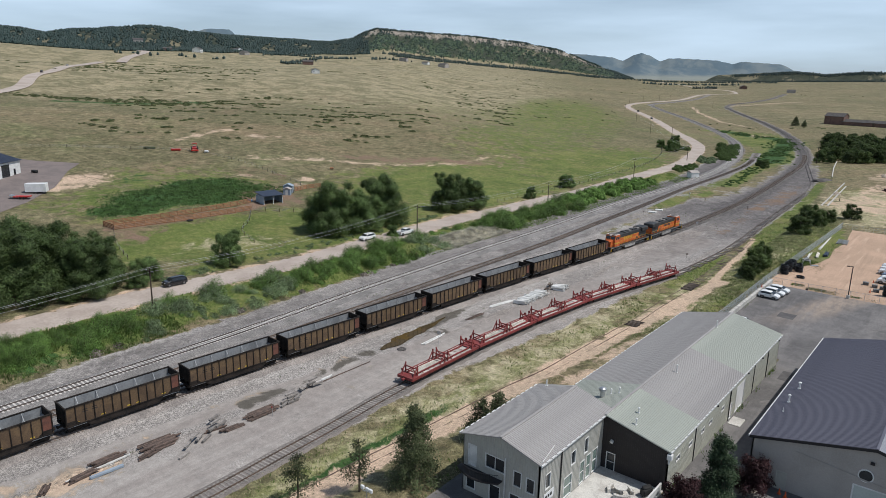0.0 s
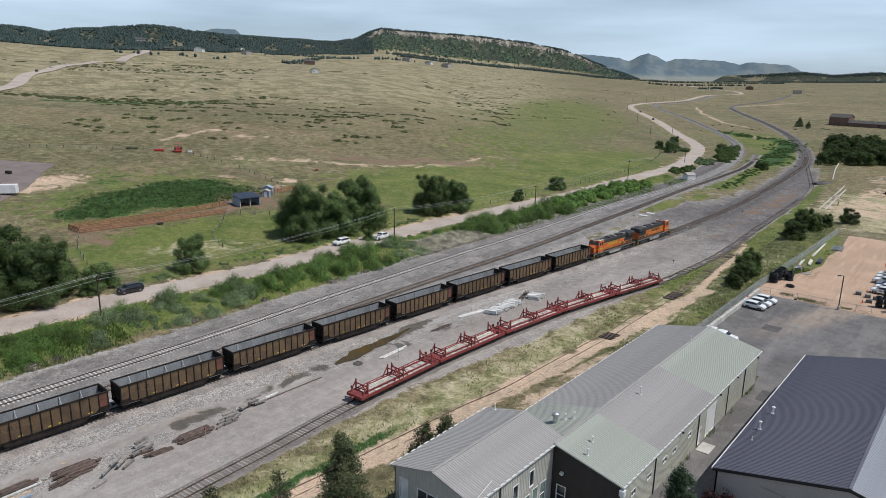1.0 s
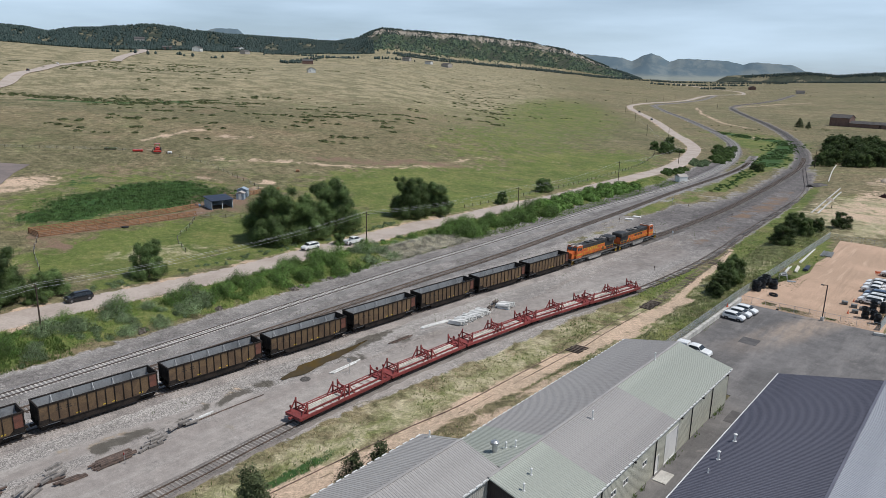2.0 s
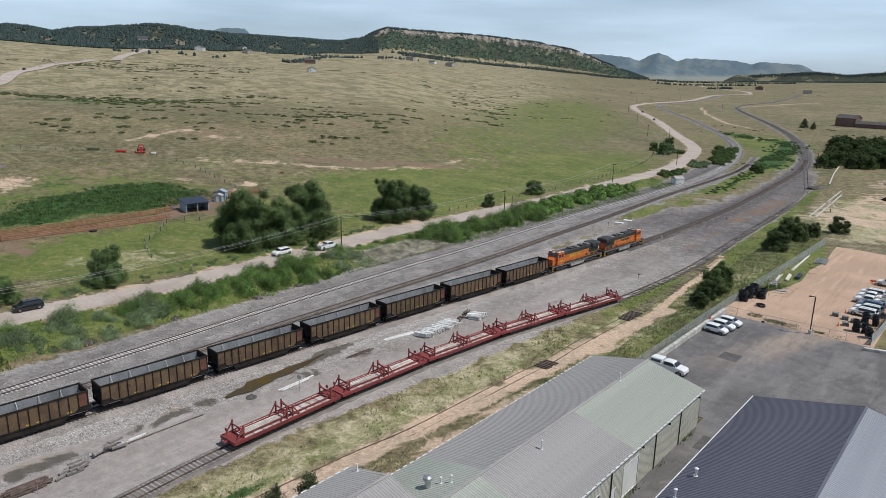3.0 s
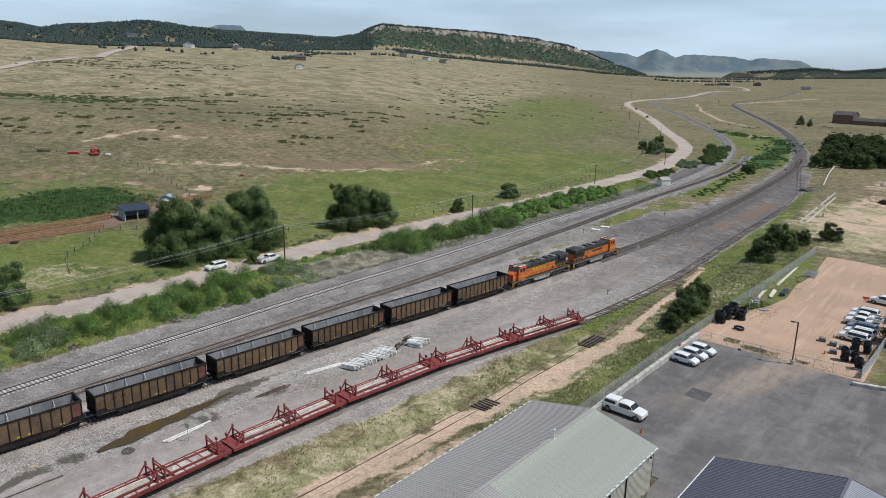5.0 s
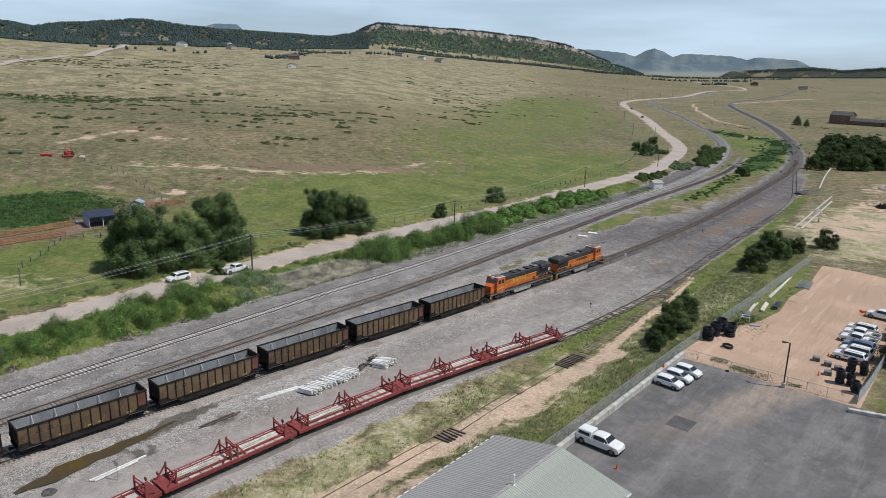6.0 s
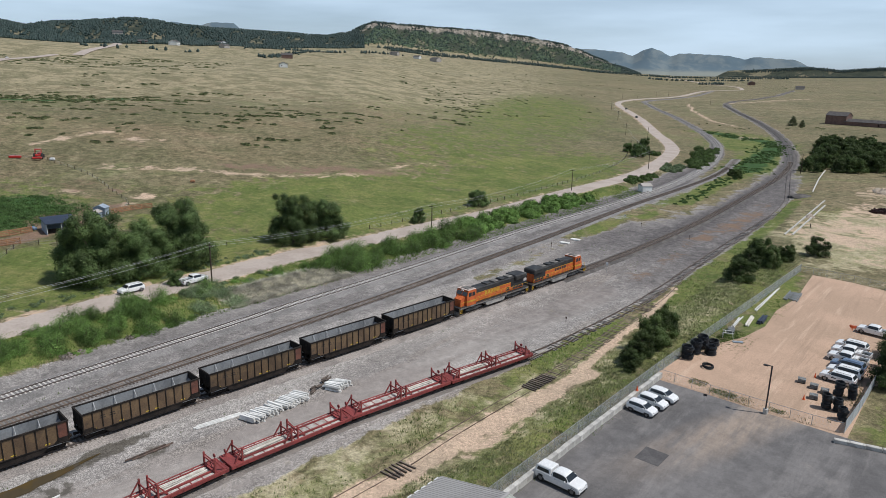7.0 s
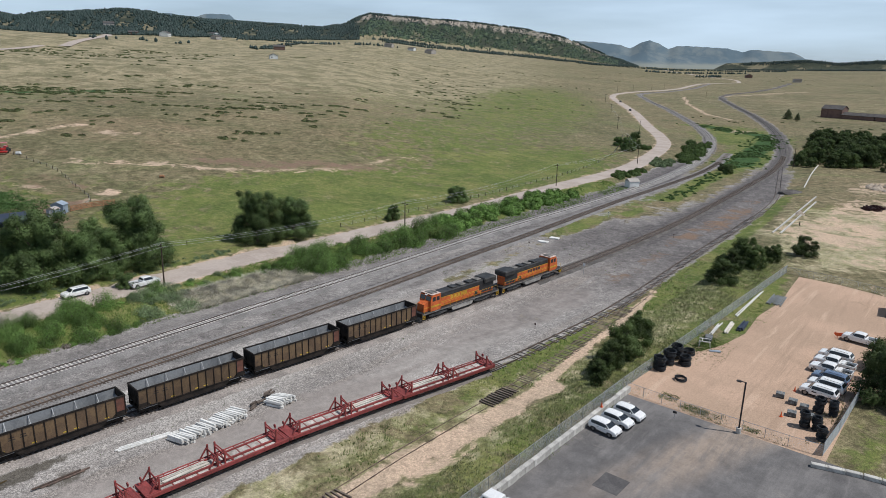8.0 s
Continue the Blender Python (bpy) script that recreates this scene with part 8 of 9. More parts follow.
mound(-74.5, 81.6, .9, .45, 1, "small dark heap of ballast by the puddle")
mound(-63, 362, 5, 1.2, 2, "dark culvert mound beside the stream", "ballast_dark")
mound(-50, 317, 1.6, 1.4, 3, "block of old masonry in the grass", "rock")
for i in range(9):
    rnd = random.Random(i + 60)
    mound(-39.5 + rnd.uniform(-4, 4), 394 + rnd.uniform(-7, 7), rnd.uniform(1, 2.2), rnd.uniform(1, 2.2), 20 + i, "pale sandstone boulder in a rock heap", "rock", "boulder")
clump_field("brush_heap", [(-110.6, 108, 1.3), (-110.9, 110.5, 1.0), (-111, 90, .9), (-110.4, 74, 1.2), (-111.2, 118.5, .9), (-110, 46, 1.2), (-110.2, 50, .9)], .3, 160, "twig", "grey heap of dead twigs at the edge of the ditch", "brush", 6, .5)
clump_field("brush_heap", [(-34, 344, 3.2), (-33, 347, 2.4)], .8, 120, "leaf_purple", "heap of dead grey brush", "brush", 5, .45)


def channel_edge(line):
    """A low concrete edge that follows the ground."""
    solid("channel_edge", strip(line, [-.24, -.2, .2, .24], [-.2, .32, .32, -.2], 3.0), M["concrete"], "long pale concrete edge of a drainage channel", "channel", "channel edges", "structure")


channel_edge([(-49, 283), (-51, 314), (-53, 345), (-53.6, 355)])
channel_edge([(-47.2, 284), (-49.2, 314), (-51.2, 344)])
channel_edge([(-62, 374), (-66, 398), (-70, 423), (-74, 453)])

# lengths of pipe, frames and boards along the storage yard fence
bar_pile("pipe_stack", -35.0, 197, 3, 4, 7, .2, "slab_white", "white pipes lying along the fence", 262, 2, .5, "pipes", piece="pipe")
bar_pile("pipe_stack", -33.4, 199.5, 6, 5, 6.2, .22, "load", "pale timbers on trestles by the fence", 263, 2, .4, "timber", piece="timber")
bar_pile("pipe_stack", -34.9, 216, 2, 2, 20, .2, "slab_white", "long pale pipes along the fence foot", 264, 1, .2, "pipes", piece="pipe")
bar_pile("pipe_stack", -31.8, 202, 4, 6, 5, .26, "roof_navy", "dark blue steel beams on the earth yard", 265, 2, .3, "beams", piece="beam")
bar_pile("pipe_stack", -31.4, 222, 4, 9, 7, .24, "pallet", "grey steel grating sheets in the grass", 266, 1, .2, "grating", piece="sheet")
b = Build()
for y in (-.7, .7):
    for x in (-.9, .9):
        b.bar((x, y, 0), (x * .8, y, 1.0), .09)
    b.bar((-.9, y, 1.0), (.9, y, 1.0), .12)
b.bar((-.4, -.7, 1.0), (-.4, .7, 1.0), .1)
solid("sawhorse", b, M["slab_white"], "white steel frame trestle by the fence", "trestle", m=standing(-34.0, 188.6, 20, .05))
b = Build()
b.box(-.6, .6, -1.2, 1.2, 0, .35, .05)
b.box(-.5, .4, -1.0, .8, .35, .55, .05)
solid("wrapped_bundle", b, M["pallet"], "grey plastic-wrapped bundle by the fence", "bundle", m=standing(-34.6, 192.2, 15, .05))
b = Build()
b.box(-.9, .9, -.14, .14, 0, .2, .03)
b.box(-.8, .9, -.4, -.15, 0, .16, .03)
solid("pipe_bundle", b, M["shed_blue"], "pale blue pipes lying in the grass", "pipes", m=standing(-31.9, 187.4, 30, .05))


def sign_post(x, y, h, w, hh, label, material="white"):
    t = thing("track_sign", standing(x, y, 12), label, "sign", "signs in the yard")
    b = Build()
    b.tube([(0, 0, -.3), (0, 0, h)], .04, 6)
    part("post", b, M["steel"], t)
    b = Build()
    b.box(-w / 2, w / 2, -.07, -.045, h - hh, h + .02, .01)
    part("plate", b, M[material], t)


sign_post(-71.3, 87.7, 2.4, .75, .55, "grey metal sign on a post in the yard", "steel")
sign_post(-70.6, 214, 2.6, .5, .7, "white number board on a post in the yard")
sign_post(-72.0, 52.5, 1.4, .2, .3, "small red marker on a stake", "car_red")
sign_post(-28.2, 161.5, 1.0, .5, .3, "low dark tap post at the car park edge", "trim_dark")
sign_post(-94, 272, 2.0, .5, .5, "white track marker beside the second line")
for x, y in ((-92.6, 232), (-92.4, 237.5)):
    b = Build()
    b.box(-1.3, 1.3, -.8, .8, 0, .3, .05)
    solid("concrete_slab", b, M["slab_white"], "white concrete slab on the gravel", "slab", "white slabs", m=standing(x, y, 10))
for i, (x, y) in enumerate(((-93.2, 226), (-86.5, 268), (-69, 262), (-60.5, 178))):
    b = Build()
    b.tube([(0, 0, -.2), (0, 0, 1.1)], .05, 6)
    b.box(-.16, .16, -.03, .03, .8, 1.15, .02)
    solid("switch_stand", b, M["rust"], "small rusty switch stand beside the track", "switch stand", "switch stands", m=standing(x, y, 8))


def hut(x, y, turn, sx, sy, h, wallm, roofm, label, name="hut", open_front=False):
    t = thing(name, standing(x, y, turn), label, "shed")
    b = Build()
    w = .1
    for x0, x1, y0, y1 in ((-sx, -sx + w, -sy, sy), (sx - w, sx, -sy, sy), (-sx + w, sx - w, sy - w, sy)) + (() if open_front else ((-sx + w, sx - w, -sy, -sy + w),)):
        b.box(x0, x1, y0, y1, -.3, h, .01)
    part("wall", b, M[wallm], t)
    r = Build()
    k = .5 if open_front else .0
    if open_front:
        r.hull8([(-sx - .25, -sy - .4, h), (sx + .25, -sy - .4, h), (sx + .25, sy + .25, h + .8), (-sx - .25, sy + .25, h + .8)], [(-sx - .25, -sy - .4, h + .12), (sx + .25, -sy - .4, h + .12), (sx + .25, sy + .25, h + .92), (-sx - .25, sy + .25, h + .92)])
    else:
        for s in (-1, 1):
            r.hull8([(s * (sx + .2), -sy - .2, h), (0, -sy - .2, h + sx * .5), (0, sy + .2, h + sx * .5), (s * (sx + .2), sy + .2, h)], [(s * (sx + .2), -sy - .2, h + .1), (0, -sy - .2, h + .1 + sx * .5), (0, sy + .2, h + .1 + sx * .5), (s * (sx + .2), sy + .2, h + .1)])
        for s in (-1, 1):
            r.hull8([(-sx, s * (sy - .05) - .04, h), (sx, s * (sy - .05) - .04, h), (sx, s * (sy - .05) + .04, h), (-sx, s * (sy - .05) + .04, h)], [(-.02, s * (sy - .05) - .04, h + sx * .5), (.02, s * (sy - .05) - .04, h + sx * .5), (.02, s * (sy - .05) + .04, h + sx * .5), (-.02, s * (sy - .05) + .04, h + sx * .5)])
    part("roof", r, M[roofm], t)
    if open_front:
        p = Build()
        for xx in (-sx + .1, 0, sx - .1):
            p.box(xx - .08, xx + .08, -sy, -sy + .16, -.3, h + .05, .01)
        part("front_post", p, M["trim"], t)
    else:
        d = Build()
        d.box(-.45, .45, -sy - .05, -sy - .01, 0, min(2.0, h - .1), .01)
        part("door", d, M["trim"], t)
    return t


hut(-113.5, 330, -35, 1.9, 2.1, 2.4, "trim", "wall_tan", "small white signal hut beside the main line")
hut(-182.0, 135.4, 82, 3.4, 2.6, 2.5, "shed_blue", "roof_navy", "pale blue open-fronted stock shed with dark roof", "stock_shed", True)
hut(-190.0, 149.5, 40, 1.6, 1.2, 2.2, "shed_blue", "shed_blue", "small pale blue shelter in the paddock")
hut(-187.2, 146.8, 40, 1.2, 1.0, 1.9, "shed_blue", "wall_tan", "small pale blue shelter in the paddock")
b = Build()
b.tube([(0, 0, 0), (0, 0, .7)], .55, 12)
b.box(.6, 1.6, -.4, .5, 0, .6, .1)
solid("water_trough", b, M["car_blue"], "blue plastic barrels beside the stock shed", "barrel", m=standing(-187, 131, 0))
b = Build()
b.tube([(0, 0, 0), (0, 0, .35)], .9, 14)
solid("hay_feeder", b, M["black"], "round black feeder at the paddock fence", "feeder", m=standing(-176.3, 103.5, 0))


def plank_fence(line, label, step=2.6, boards=4, height=1.35):
    p = curve(line, step)
    t = thing("plank_fence", standing(*p[0]), label, "fence", "paddock fences")
    o = Vector((*p[0], ground(*p[0])))
    q = [Vector((x, y, ground(x, y))) - o for x, y in p]
    b = Build()
    b.box(-.09, .09, -.09, .09, -.3, height + .12, .02)
    me = b.mesh("post", M["plank"])
    for a in q:
        part("post", me, None, t, at=Matrix.Translation(a))
    for a, c in zip(q, q[1:]):
        for k in range(boards):
            z = Vector((0, 0, .22 + k * (height - .22) / (boards - 1)))
            d = Build()
            d.bar(a + z, c + z, .05, .26)
            part("board", d, M["plank"], t)


plank_fence([(-184.6, 83), (-183.2, 100), (-183.6, 118), (-184.6, 130)], "red-brown plank fence round the paddock")
plank_fence([(-179.6, 83.4), (-177.6, 103), (-176.6, 124.5)], "red-brown plank fence round the paddock")
plank_fence([(-184.6, 83), (-179.6, 83.4)], "red-brown plank fence across the paddock end")
plank_fence([(-189.5, 152), (-190.5, 158), (-190, 164)], "red-brown plank fence behind the shelter")


def wire_fence(line, label, step=4.0, height=1.2):
    p = curve(line, step)
    t = thing("wire_fence", standing(*p[0]), label, "fence", "wire fences")
    o = Vector((*p[0], ground(*p[0])))
    q = [Vector((x, y, ground(x, y))) - o for x, y in p]
    b = Build()
    b.tube([(0, 0, -.3), (0, 0, height)], .09, 6)
    me = b.mesh("post", M["pole"])
    for a in q:
        part("post", me, None, t, at=Matrix.Translation(a))
    for k in range(3):
        w = Build()
        w.tube([a + Vector((0, 0, .35 + .38 * k)) for a in q], .014, 4)
        part("wire", w, M["steel"], t)


wire_fence([(-176.6, 124.5), (-168, 132), (-160, 140), (-152, 152), (-146, 160)], "wire paddock fence on dark posts")
wire_fence([(-176.6, 124.5), (-166, 116), (-158, 108), (-147, 104)], "wire paddock fence on dark posts")
wire_fence([(-179.6, 83.4), (-168, 78), (-154, 74)], "wire paddock fence on dark posts")
wire_fence([(-355, 30), (-318, 92), (-283, 152), (-268, 166)], "long range fence on dark posts", 6)
wire_fence([(-268, 166), (-240, 168), (-215, 164), (-196, 160), (-188, 150)], "range fence on dark posts", 4.5)
wire_fence([(-137, 200), (-138, 250), (-141, 300), (-146, 350), (-158, 400), (-178, 450), (-200, 500)], "roadside wire fence on dark posts", 4.5)

POLES = [(-116, -26), (-119.4, 61.2), (-124.6, 142.6), (-121.6, 209), (-131.5, 303), (-136.5, 384.5), (-163, 428), (-224, 541), (-285, 651), (-352, 770)]
tops = []
for i, (x, y) in enumerate(POLES):
    d = Vector(POLES[min(i + 1, len(POLES) - 1)]) - Vector(POLES[max(i - 1, 0)])
    turn = math.degrees(math.atan2(-d.x, d.y))
    t = thing("utility_pole", standing(x, y, turn), "dark timber utility pole with a crossarm beside the road", "utility pole", "roadside utility poles")
    h = 8.6
    b = Build()
    b.tube([(0, 0, -.4), (0, 0, h)], [.17, .11], 8)
    part("pole", b, M["pole"], t)
    b = Build()
    b.box(-1.15, 1.15, -.06, .06, h - .75, h - .6, .02)
    part("crossarm", b, M["pole"], t)
    for xx, z in ((-1.05, h - .6), (1.05, h - .6), (0, h)):
        b = Build()
        b.tube([(xx, 0, z), (xx, 0, z + .18)], [.05, .03], 6)
        part("insulator", b, M["trim"], t)
    m = standing(x, y, turn)
    tops.append([m @ Vector((xx, 0, z)) for xx, z in ((-1.05, h - .42), (1.05, h - .42), (0, h + .18), (.1, h - 2.4))])
for a, c in zip(tops, tops[1:]):
    for k, (p, q) in enumerate(zip(a, c)):
        b = Build()
        sag = (p - q).length * .018
        b.tube([p.lerp(q, i / 12) - Vector((0, 0, 4 * sag * (i / 12) * (1 - i / 12))) for i in range(13)], .014 if k < 3 else .01, 5)
        solid("overhead_wire", b, M["wire"] if k < 3 else M["black"], "overhead wire between the utility poles", "wire", "overhead wires")
for x, y, h in ((-81.7, 438, 9.5), (-46, 300, 1.2), (-330, 1010, 8), (-439, 974, 9), (-447, 1040, 9), (-452, 1116, 9), (-458, 1178, 9), (-200, 525, 8.6)):
    b = Build()
    b.tube([(0, 0, -.3), (0, 0, h)], [.17, .11], 8)
    solid("timber_pole", b, M["pole"], "dark bare timber pole in the grass", "pole", "lone poles", m=standing(x, y))


def tractor(x, y, turn):
    t = thing("tractor", standing(x, y, turn) @ Matrix.Diagonal((1.35, 1.35, 1.3, 1)), "red farm tractor parked in the pasture", "tractor")
    b = Build()
    b.box(-.45, .45, .2, 2.1, .8, 1.6, .12)
    part("bonnet", b, M["car_red"], t)
    b = Build()
    b.box(-.75, .75, -1.2, .25, .7, 1.3, .1)
    b.box(-.8, .8, -1.1, .2, 2.55, 2.7, .06)
    for s in (-1, 1):
        for yy in (-1.0, .15):
            b.bar((s * .7, yy, 1.2), (s * .7, yy, 2.6), .08)
    part("cab", b, M["car_red"], t)
    for s in (-1, 1):
        for yy, r, w in ((-.8, .8, .4), (1.6, .5, .3)):
            k = Build()
            k.tube([(s * .7, yy, r), (s * (.7 + w), yy, r)], r, 16)
            part("wheel", k, M["black"], t)
    k = Build()
    k.box(-1.1, 1.1, -3.2, -1.8, .3, .7, .1)
    part("implement", k, M["car_red"], t)


tractor(-273, 165, 60)
for x, y, w, mat, lab in ((-276.8, 158.4, 2.0, "car_red", "red farm implement in the pasture"), (-285, 151, 2.4, "leaf_pine", "dark green farm implement in the pasture"), (-268, 167.5, .8, "white", "white tank beside the tractor"), (-214, 191, .7, "plank", "rusty brown feed tub in the pasture")):
    b = Build()
    b.box(-w, w, -.6, .6, .15, .9, .15)
    for xx in (-w * .7, w * .7):
        b.tube([(xx, -.5, .3), (xx, .5, .3)], .3, 10)
    solid("farm_implement", b, M[mat], lab, "farm implement", m=standing(x, y, 50))
slab("pavement_farm", [(-212, 66), (-221, 78), (-236, 92), (-257, 105), (-268, 114), (-280, 103), (-300, 92), (-300, 60), (-240, 40)], .12, paint("pinkish_grey_gravel_drive", (.21, .172, .158), (.17, .142, .132), .95, scale=.2, fine=15, grain=.2), "pinkish grey gravel drive by the white barn")


def barn():
    t = thing("barn", standing(-262, 78, 38), "white metal barn with dark blue roof and garage doors", "building")
    doors = [(3, 7, 0, 4), (10, 14, 0, 4), (16.2, 17.2, 0, 2.2)]
    wall(t, "wall", (9, -10), (0, 1), 20, [(0, 5), (20, 5)], "trim", doors, rib=.4)
    wall(t, "wall", (-9, 10), (0, -1), 20, [(0, 5), (20, 5)], "trim", rib=.4)
    wall(t, "wall", (-9, -10), (1, 0), 18, [(0, 5), (9, 7.6), (18, 5)], "trim", rib=.4)
    wall(t, "wall", (9, 10), (-1, 0), 18, [(0, 5), (9, 7.6), (18, 5)], "trim", rib=.4)
    for o in doors:
        opening(t, "garage_door", (9, -10), (0, 1), o, frame_mat="trim_dark", bars=(0, 3))
    roof_side(t, (9, 5), (0, 7.6), -10.5, 10.5, "roof_navy", 1.5, 3, .5)
    roof_side(t, (-9, 5), (0, 7.6), -10.5, 10.5, "roof_navy", 1.5, 3, .5)


barn()


def trailer():
    t = thing("box_trailer", standing(-230.5, 84.5, -38, .12), "white enclosed box trailer on the drive", "trailer")
    b = Build()
    b.box(-1.2, 1.2, -3.0, 3.0, .5, 3.1, .08)
    part("box", b, M["white"], t)
    for s in (-1, 1):
        for y in (-.5, .4):
            k = Build()
            k.tube([(s * .9, y, .35), (s * 1.15, y, .35)], .35, 14)
            part("wheel", k, M["black"], t)
    k = Build()
    k.bar((-.8, -2.5, .5), (0, -3.8, .45), .1)
    k.bar((.8, -2.5, .5), (0, -3.8, .45), .1)
    part("hitch", k, M["trim_dark"], t)
    t = thing("flatbed_trailer", standing(-225.5, 78.6, -38, .12), "red flatbed trailer with a ramp on the drive", "trailer")
    b = Build()
    b.box(-1.1, 1.1, -2.4, 2.2, .6, .95, .05)
    part("bed", b, M["car_red"], t)
    b = Build()
    b.hull8([(-1, -3.4, 1.2), (1, -3.4, 1.2), (1, -2.2, .96), (-1, -2.2, .96)], [(-1, -3.4, 1.28), (1, -3.4, 1.28), (1, -2.2, 1.04), (-1, -2.2, 1.04)])
    part("ramp", b, M["steel"], t)
    for s in (-1, 1):
        for y in (-.5, .5):
            k = Build()
            k.tube([(s * .85, y, .38), (s * 1.12, y, .38)], .38, 14)
            part("wheel", k, M["black"], t)
    k = Build()
    k.box(-1.0, 1.0, -.6, .6, .3, 1.1, .1)
    k.tube([(-.9, .2, .3), (.9, .2, .3)], .3, 10)
    solid("small_trailer", k, M["black"], "small black trailer by the barn", "trailer", m=standing(-259, 95, 20, .12))


trailer()


def house(x, y, turn, sx, sy, h, wallm, roofm, label, wings=()):
    t = thing("house", standing(x, y, turn), label, "house")
    for i, (cx, cy, ax, ay, hh) in enumerate(((0, 0, sx, sy, h), *wings)):
        pts = [(0, hh), (ax, hh + ax * .45), (2 * ax, hh)]
        n = int(2 * ay / 3.2)
        wins = [(1 + k * 3.2, 2.4 + k * 3.2, z, z + 1.4) for k in range(max(1, n)) for z in ([1.0] if hh < 4 else [1.0, 3.8])]
        for org, d, ln, tp, op in (((cx + ax, cy - ay), (0, 1), 2 * ay, [(0, hh), (2 * ay, hh)], wins), ((cx - ax, cy + ay), (0, -1), 2 * ay, [(0, hh), (2 * ay, hh)], ()), ((cx - ax, cy - ay), (1, 0), 2 * ax, pts, [(1.5, 2.9, 1.0, 2.4)]), ((cx + ax, cy + ay), (-1, 0), 2 * ax, pts, ())):
            wall(t, "wall", org, d, ln, tp, wallm, op, rib=0)
            for o in op:
                opening(t, "window", org, d, o)
        for s in (-1, 1):
            r = Build()
            r.hull8([(cx + s * (ax + .5), cy - ay - .5, hh - .22), (cx, cy - ay - .5, hh + ax * .45), (cx, cy + ay + .5, hh + ax * .45), (cx + s * (ax + .5), cy + ay + .5, hh - .22)], [(cx + s * (ax + .5), cy - ay - .5, hh), (cx, cy - ay - .5, hh + .2 + ax * .45), (cx, cy + ay + .5, hh + .2 + ax * .45), (cx + s * (ax + .5), cy + ay + .5, hh)])
            part("roof", r, M[roofm], t)


house(-138, 806, 80, 7, 9, 8.0, "brick", "shingle", "large dusky brick house far across the grass", ((-2, -22, 5, 14, 3.4), (-2, -46, 5, 9, 3.4)))
rh = random.Random(77)
for x, y, s, mat, lab in ((-905, 761, 1.2, "brick", "brown farmhouse in the far grassland"), (-679, 582, .9, "trim", "long white shed in the far grassland"), (-1091, 678, 1.3, "trim", "pale house at the edge of the woods"), (-1120, 640, 1.0, "brick", "brown house at the edge of the woods"), (-1075, 760, 1.1, "wall_tan", "tan house at the edge of the woods"), (-953, 1171, 1.4, "wall_tan", "pale house below the mesa"), (-985, 1150, 1.0, "trim", "white house below the mesa"), (-1030, 1130, 1.2, "wall_tan", "tan house below the mesa"), (-599, 2072, 1.6, "brick", "dark farm buildings on the plain"), (-410, 1793, 1.2, "wall_tan", "small farmhouse on the plain"), (-1240, 860, 1.3, "trim", "white house in the woods"), (-1330, 700, 1.3, "wall_tan", "tan house in the woods")):
    house(x, y, rh.uniform(0, 180), 5 * s, 7 * s, 4.2 * s, mat, "shingle", lab)


# patio set and small kit by the office
t = thing("picnic_table", standing(-26.6, 65.2, 20, .16), "round pale concrete picnic table with benches", "table")
b = Build()
b.tube([(0, 0, .7), (0, 0, .78)], .75, 20)
part("tabletop", b, M["concrete"], t)
b = Build()
b.tube([(0, 0, 0), (0, 0, .7)], [.3, .22], 12)
part("pedestal", b, M["concrete"], t)
for k in range(3):
    b = Build()
    for j in range(6):
        a0, a1 = radians(120 * k + 14 * j), radians(120 * k + 14 * j + 13)
        b.hull8([(1.1 * math.cos(a0), 1.1 * math.sin(a0), 0), (1.45 * math.cos(a0), 1.45 * math.sin(a0), 0), (1.45 * math.cos(a1), 1.45 * math.sin(a1), 0), (1.1 * math.cos(a1), 1.1 * math.sin(a1), 0)], [(1.1 * math.cos(a0), 1.1 * math.sin(a0), .45), (1.45 * math.cos(a0), 1.45 * math.sin(a0), .45), (1.45 * math.cos(a1), 1.45 * math.sin(a1), .45), (1.1 * math.cos(a1), 1.1 * math.sin(a1), .45)])
    part("bench", b, M["concrete"], t)
b = Build()
b.box(-.7, .7, -.35, .35, .2, .95, .08)
b.box(-.6, .6, -.3, .3, .95, 1.2, .12)
for xx in (-.55, .55):
    b.bar((xx, 0, 0), (xx, 0, .3), .08)
solid("grill", b, M["black"], "black barbecue grill on the patio", "grill", m=standing(-24.2, 66.6, 70, .16))
t = thing("weather_mast", standing(-45.2, 44.2, 0), "small steel mast with white instrument boxes", "mast")
b = Build()
b.tube([(0, 0, -.3), (0, 0, 3.2)], .05, 8)
b.bar((-.7, 0, 2.7), (.7, 0, 2.9), .06)
part("pole", b, M["steel"], t)
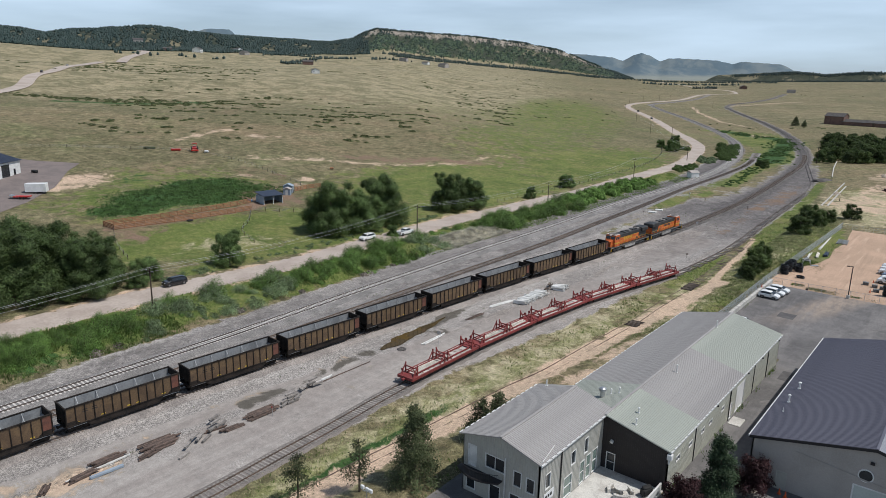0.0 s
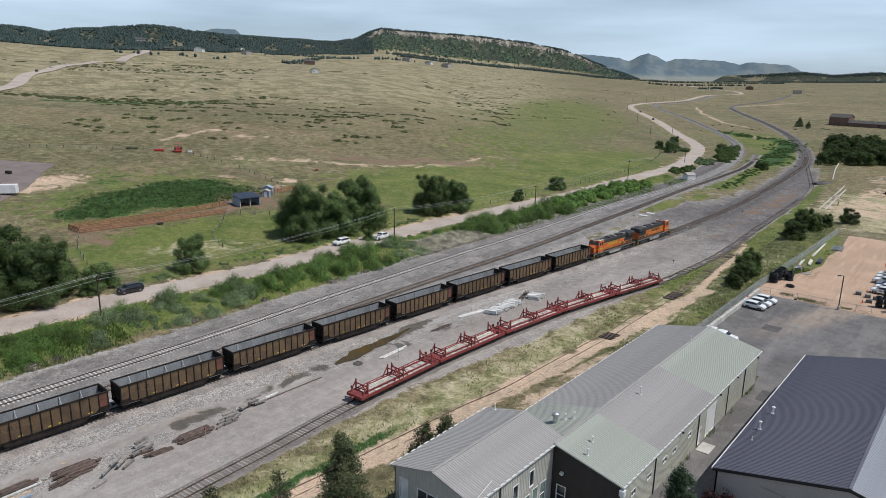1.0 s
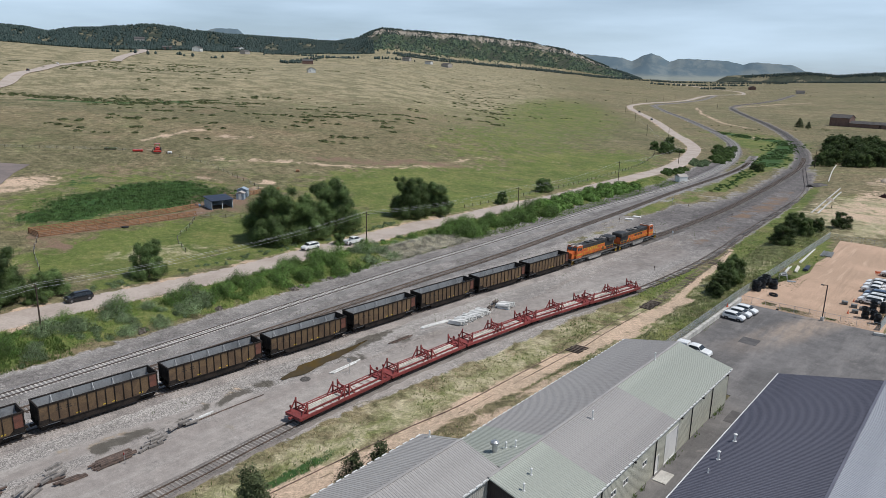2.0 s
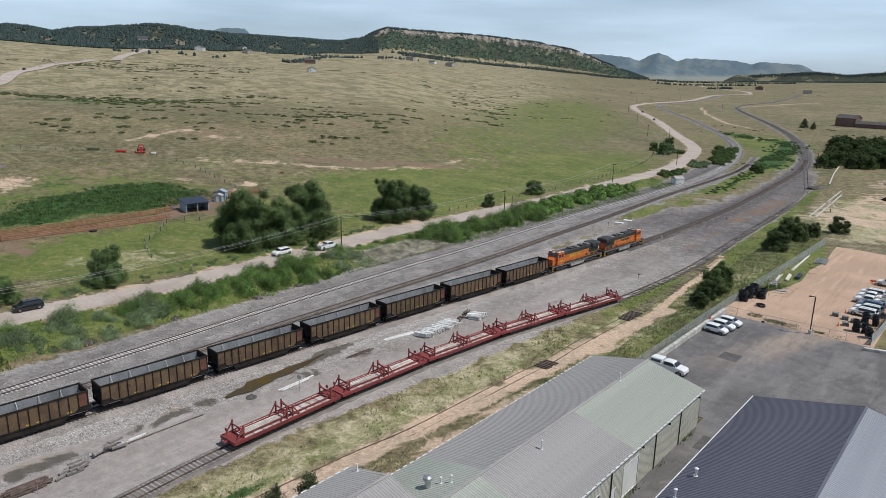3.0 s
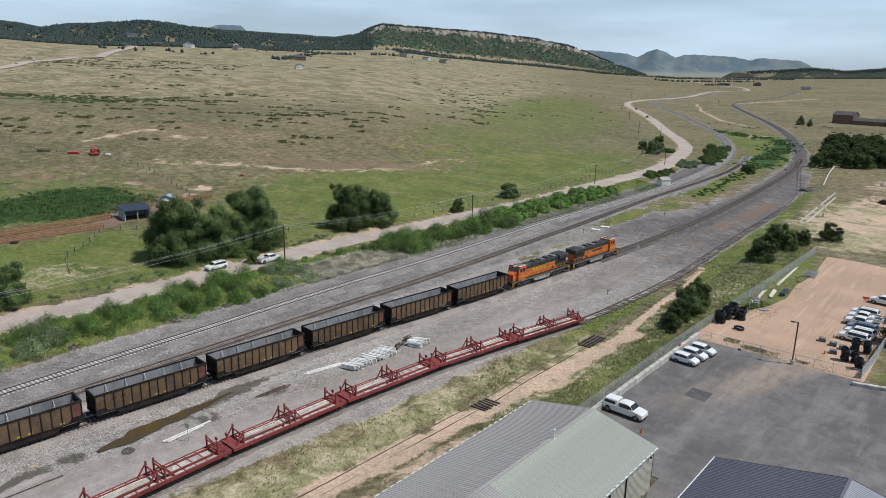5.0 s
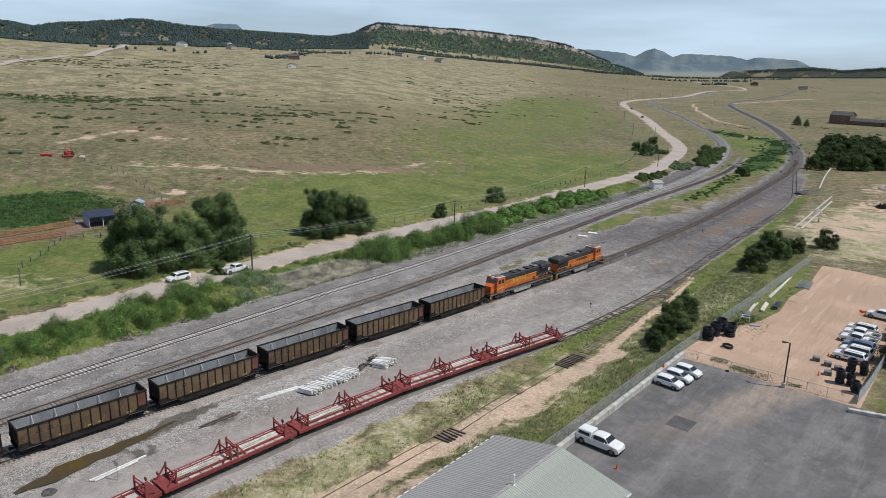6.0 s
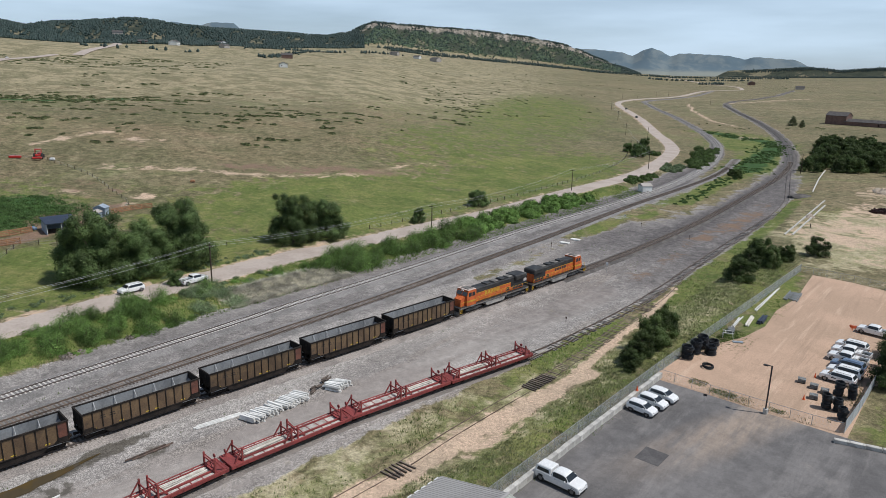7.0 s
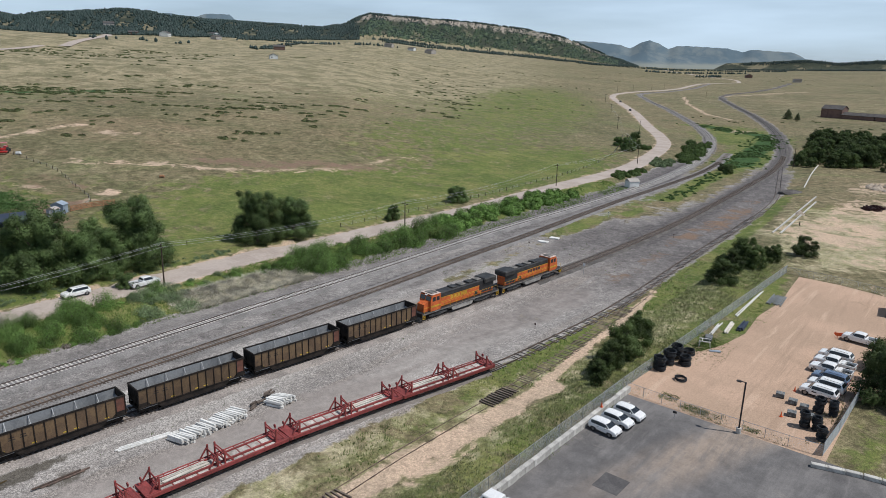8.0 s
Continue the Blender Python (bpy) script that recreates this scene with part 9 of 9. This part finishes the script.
for xx in (-.6, .1, .6):
    b = Build()
    b.box(xx - .22, xx + .22, -.12, .12, 2.9, 3.3, .04)
    part("instrument_box", b, M["white"], t)
b = Build()
b.tube([(0, 0, 0), (0, 0, .5)], .8, 16)
solid("tank_lid", b, M["steel"], "round grey steel tank cover in the grass", "tank", m=standing(-46.4, 43.4))
mound(-17.4, 75.6, 2.6, .5, 44, "bed of pale river stones by the hall", "rock", "stone bed")
for x, y, sx, sy, a in ((-27.6, 142.2, 1.5, 1.7, 0), (-20.2, 111.4, 1.1, 2.0, 0)):
    b = Build()
    b.box(-sx, sx, -sy, sy, 0, .006)
    solid("road_patch", b, M["patch"], "dark square patch in the asphalt", "patch", kind="structure", m=standing(x, y, a, .052))
for x, y in ((-22.6, 89.6),):
    b = Build()
    b.box(0, 1.6, 0, 2.6, 0, .1, .02)
    solid("doorstep", b, M["concrete"], "pale concrete doorstep by the hall", "step", m=standing(x, y, 0, .05))


# ---- ties of the tracks ----
def lay_ties():
    for t, line, mat, spacing, lift, far in TRACKS:
        p = curve(line, spacing)
        d = np.gradient(p, axis=0)
        b = Build()
        b.box(-1.28, 1.28, -.12, .12, lift - .1, lift + .05, .012)
        me = b.mesh("tie", M[mat])
        rest, count = Build(), 0
        jit = random.Random(len(line))
        zc = land(p[:, 0], p[:, 1])
        for (x, y), e, z in zip(p, d, zc):
            if not 15 < y < far or (lift < 0 and jit.random() < .38) or (lift == .1 and y > 162 and jit.random() < .5):
                continue
            turn = math.degrees(math.atan2(-e[0], e[1])) + jit.uniform(-1.2, 1.2)
            if 40 < y < 215 and count < 290:
                count += 1
                part("tie", me, None, t, at=pose(x, y, z, 0, 0, turn))
            else:
                m = pose(x, y, z, 0, 0, turn)
                q = [m @ Vector(c) for c in ((-1.28, -.12, lift - .1), (1.28, -.12, lift - .1), (1.28, .12, lift - .1), (-1.28, .12, lift - .1), (-1.28, -.12, lift + .05), (1.28, -.12, lift + .05), (1.28, .12, lift + .05), (-1.28, .12, lift + .05))]
                rest.hull8(q[:4], q[4:])
        if rest.v:
            o = part("ties", rest, M[mat], t)
            o["kind"] = "stuff"


lay_ties()
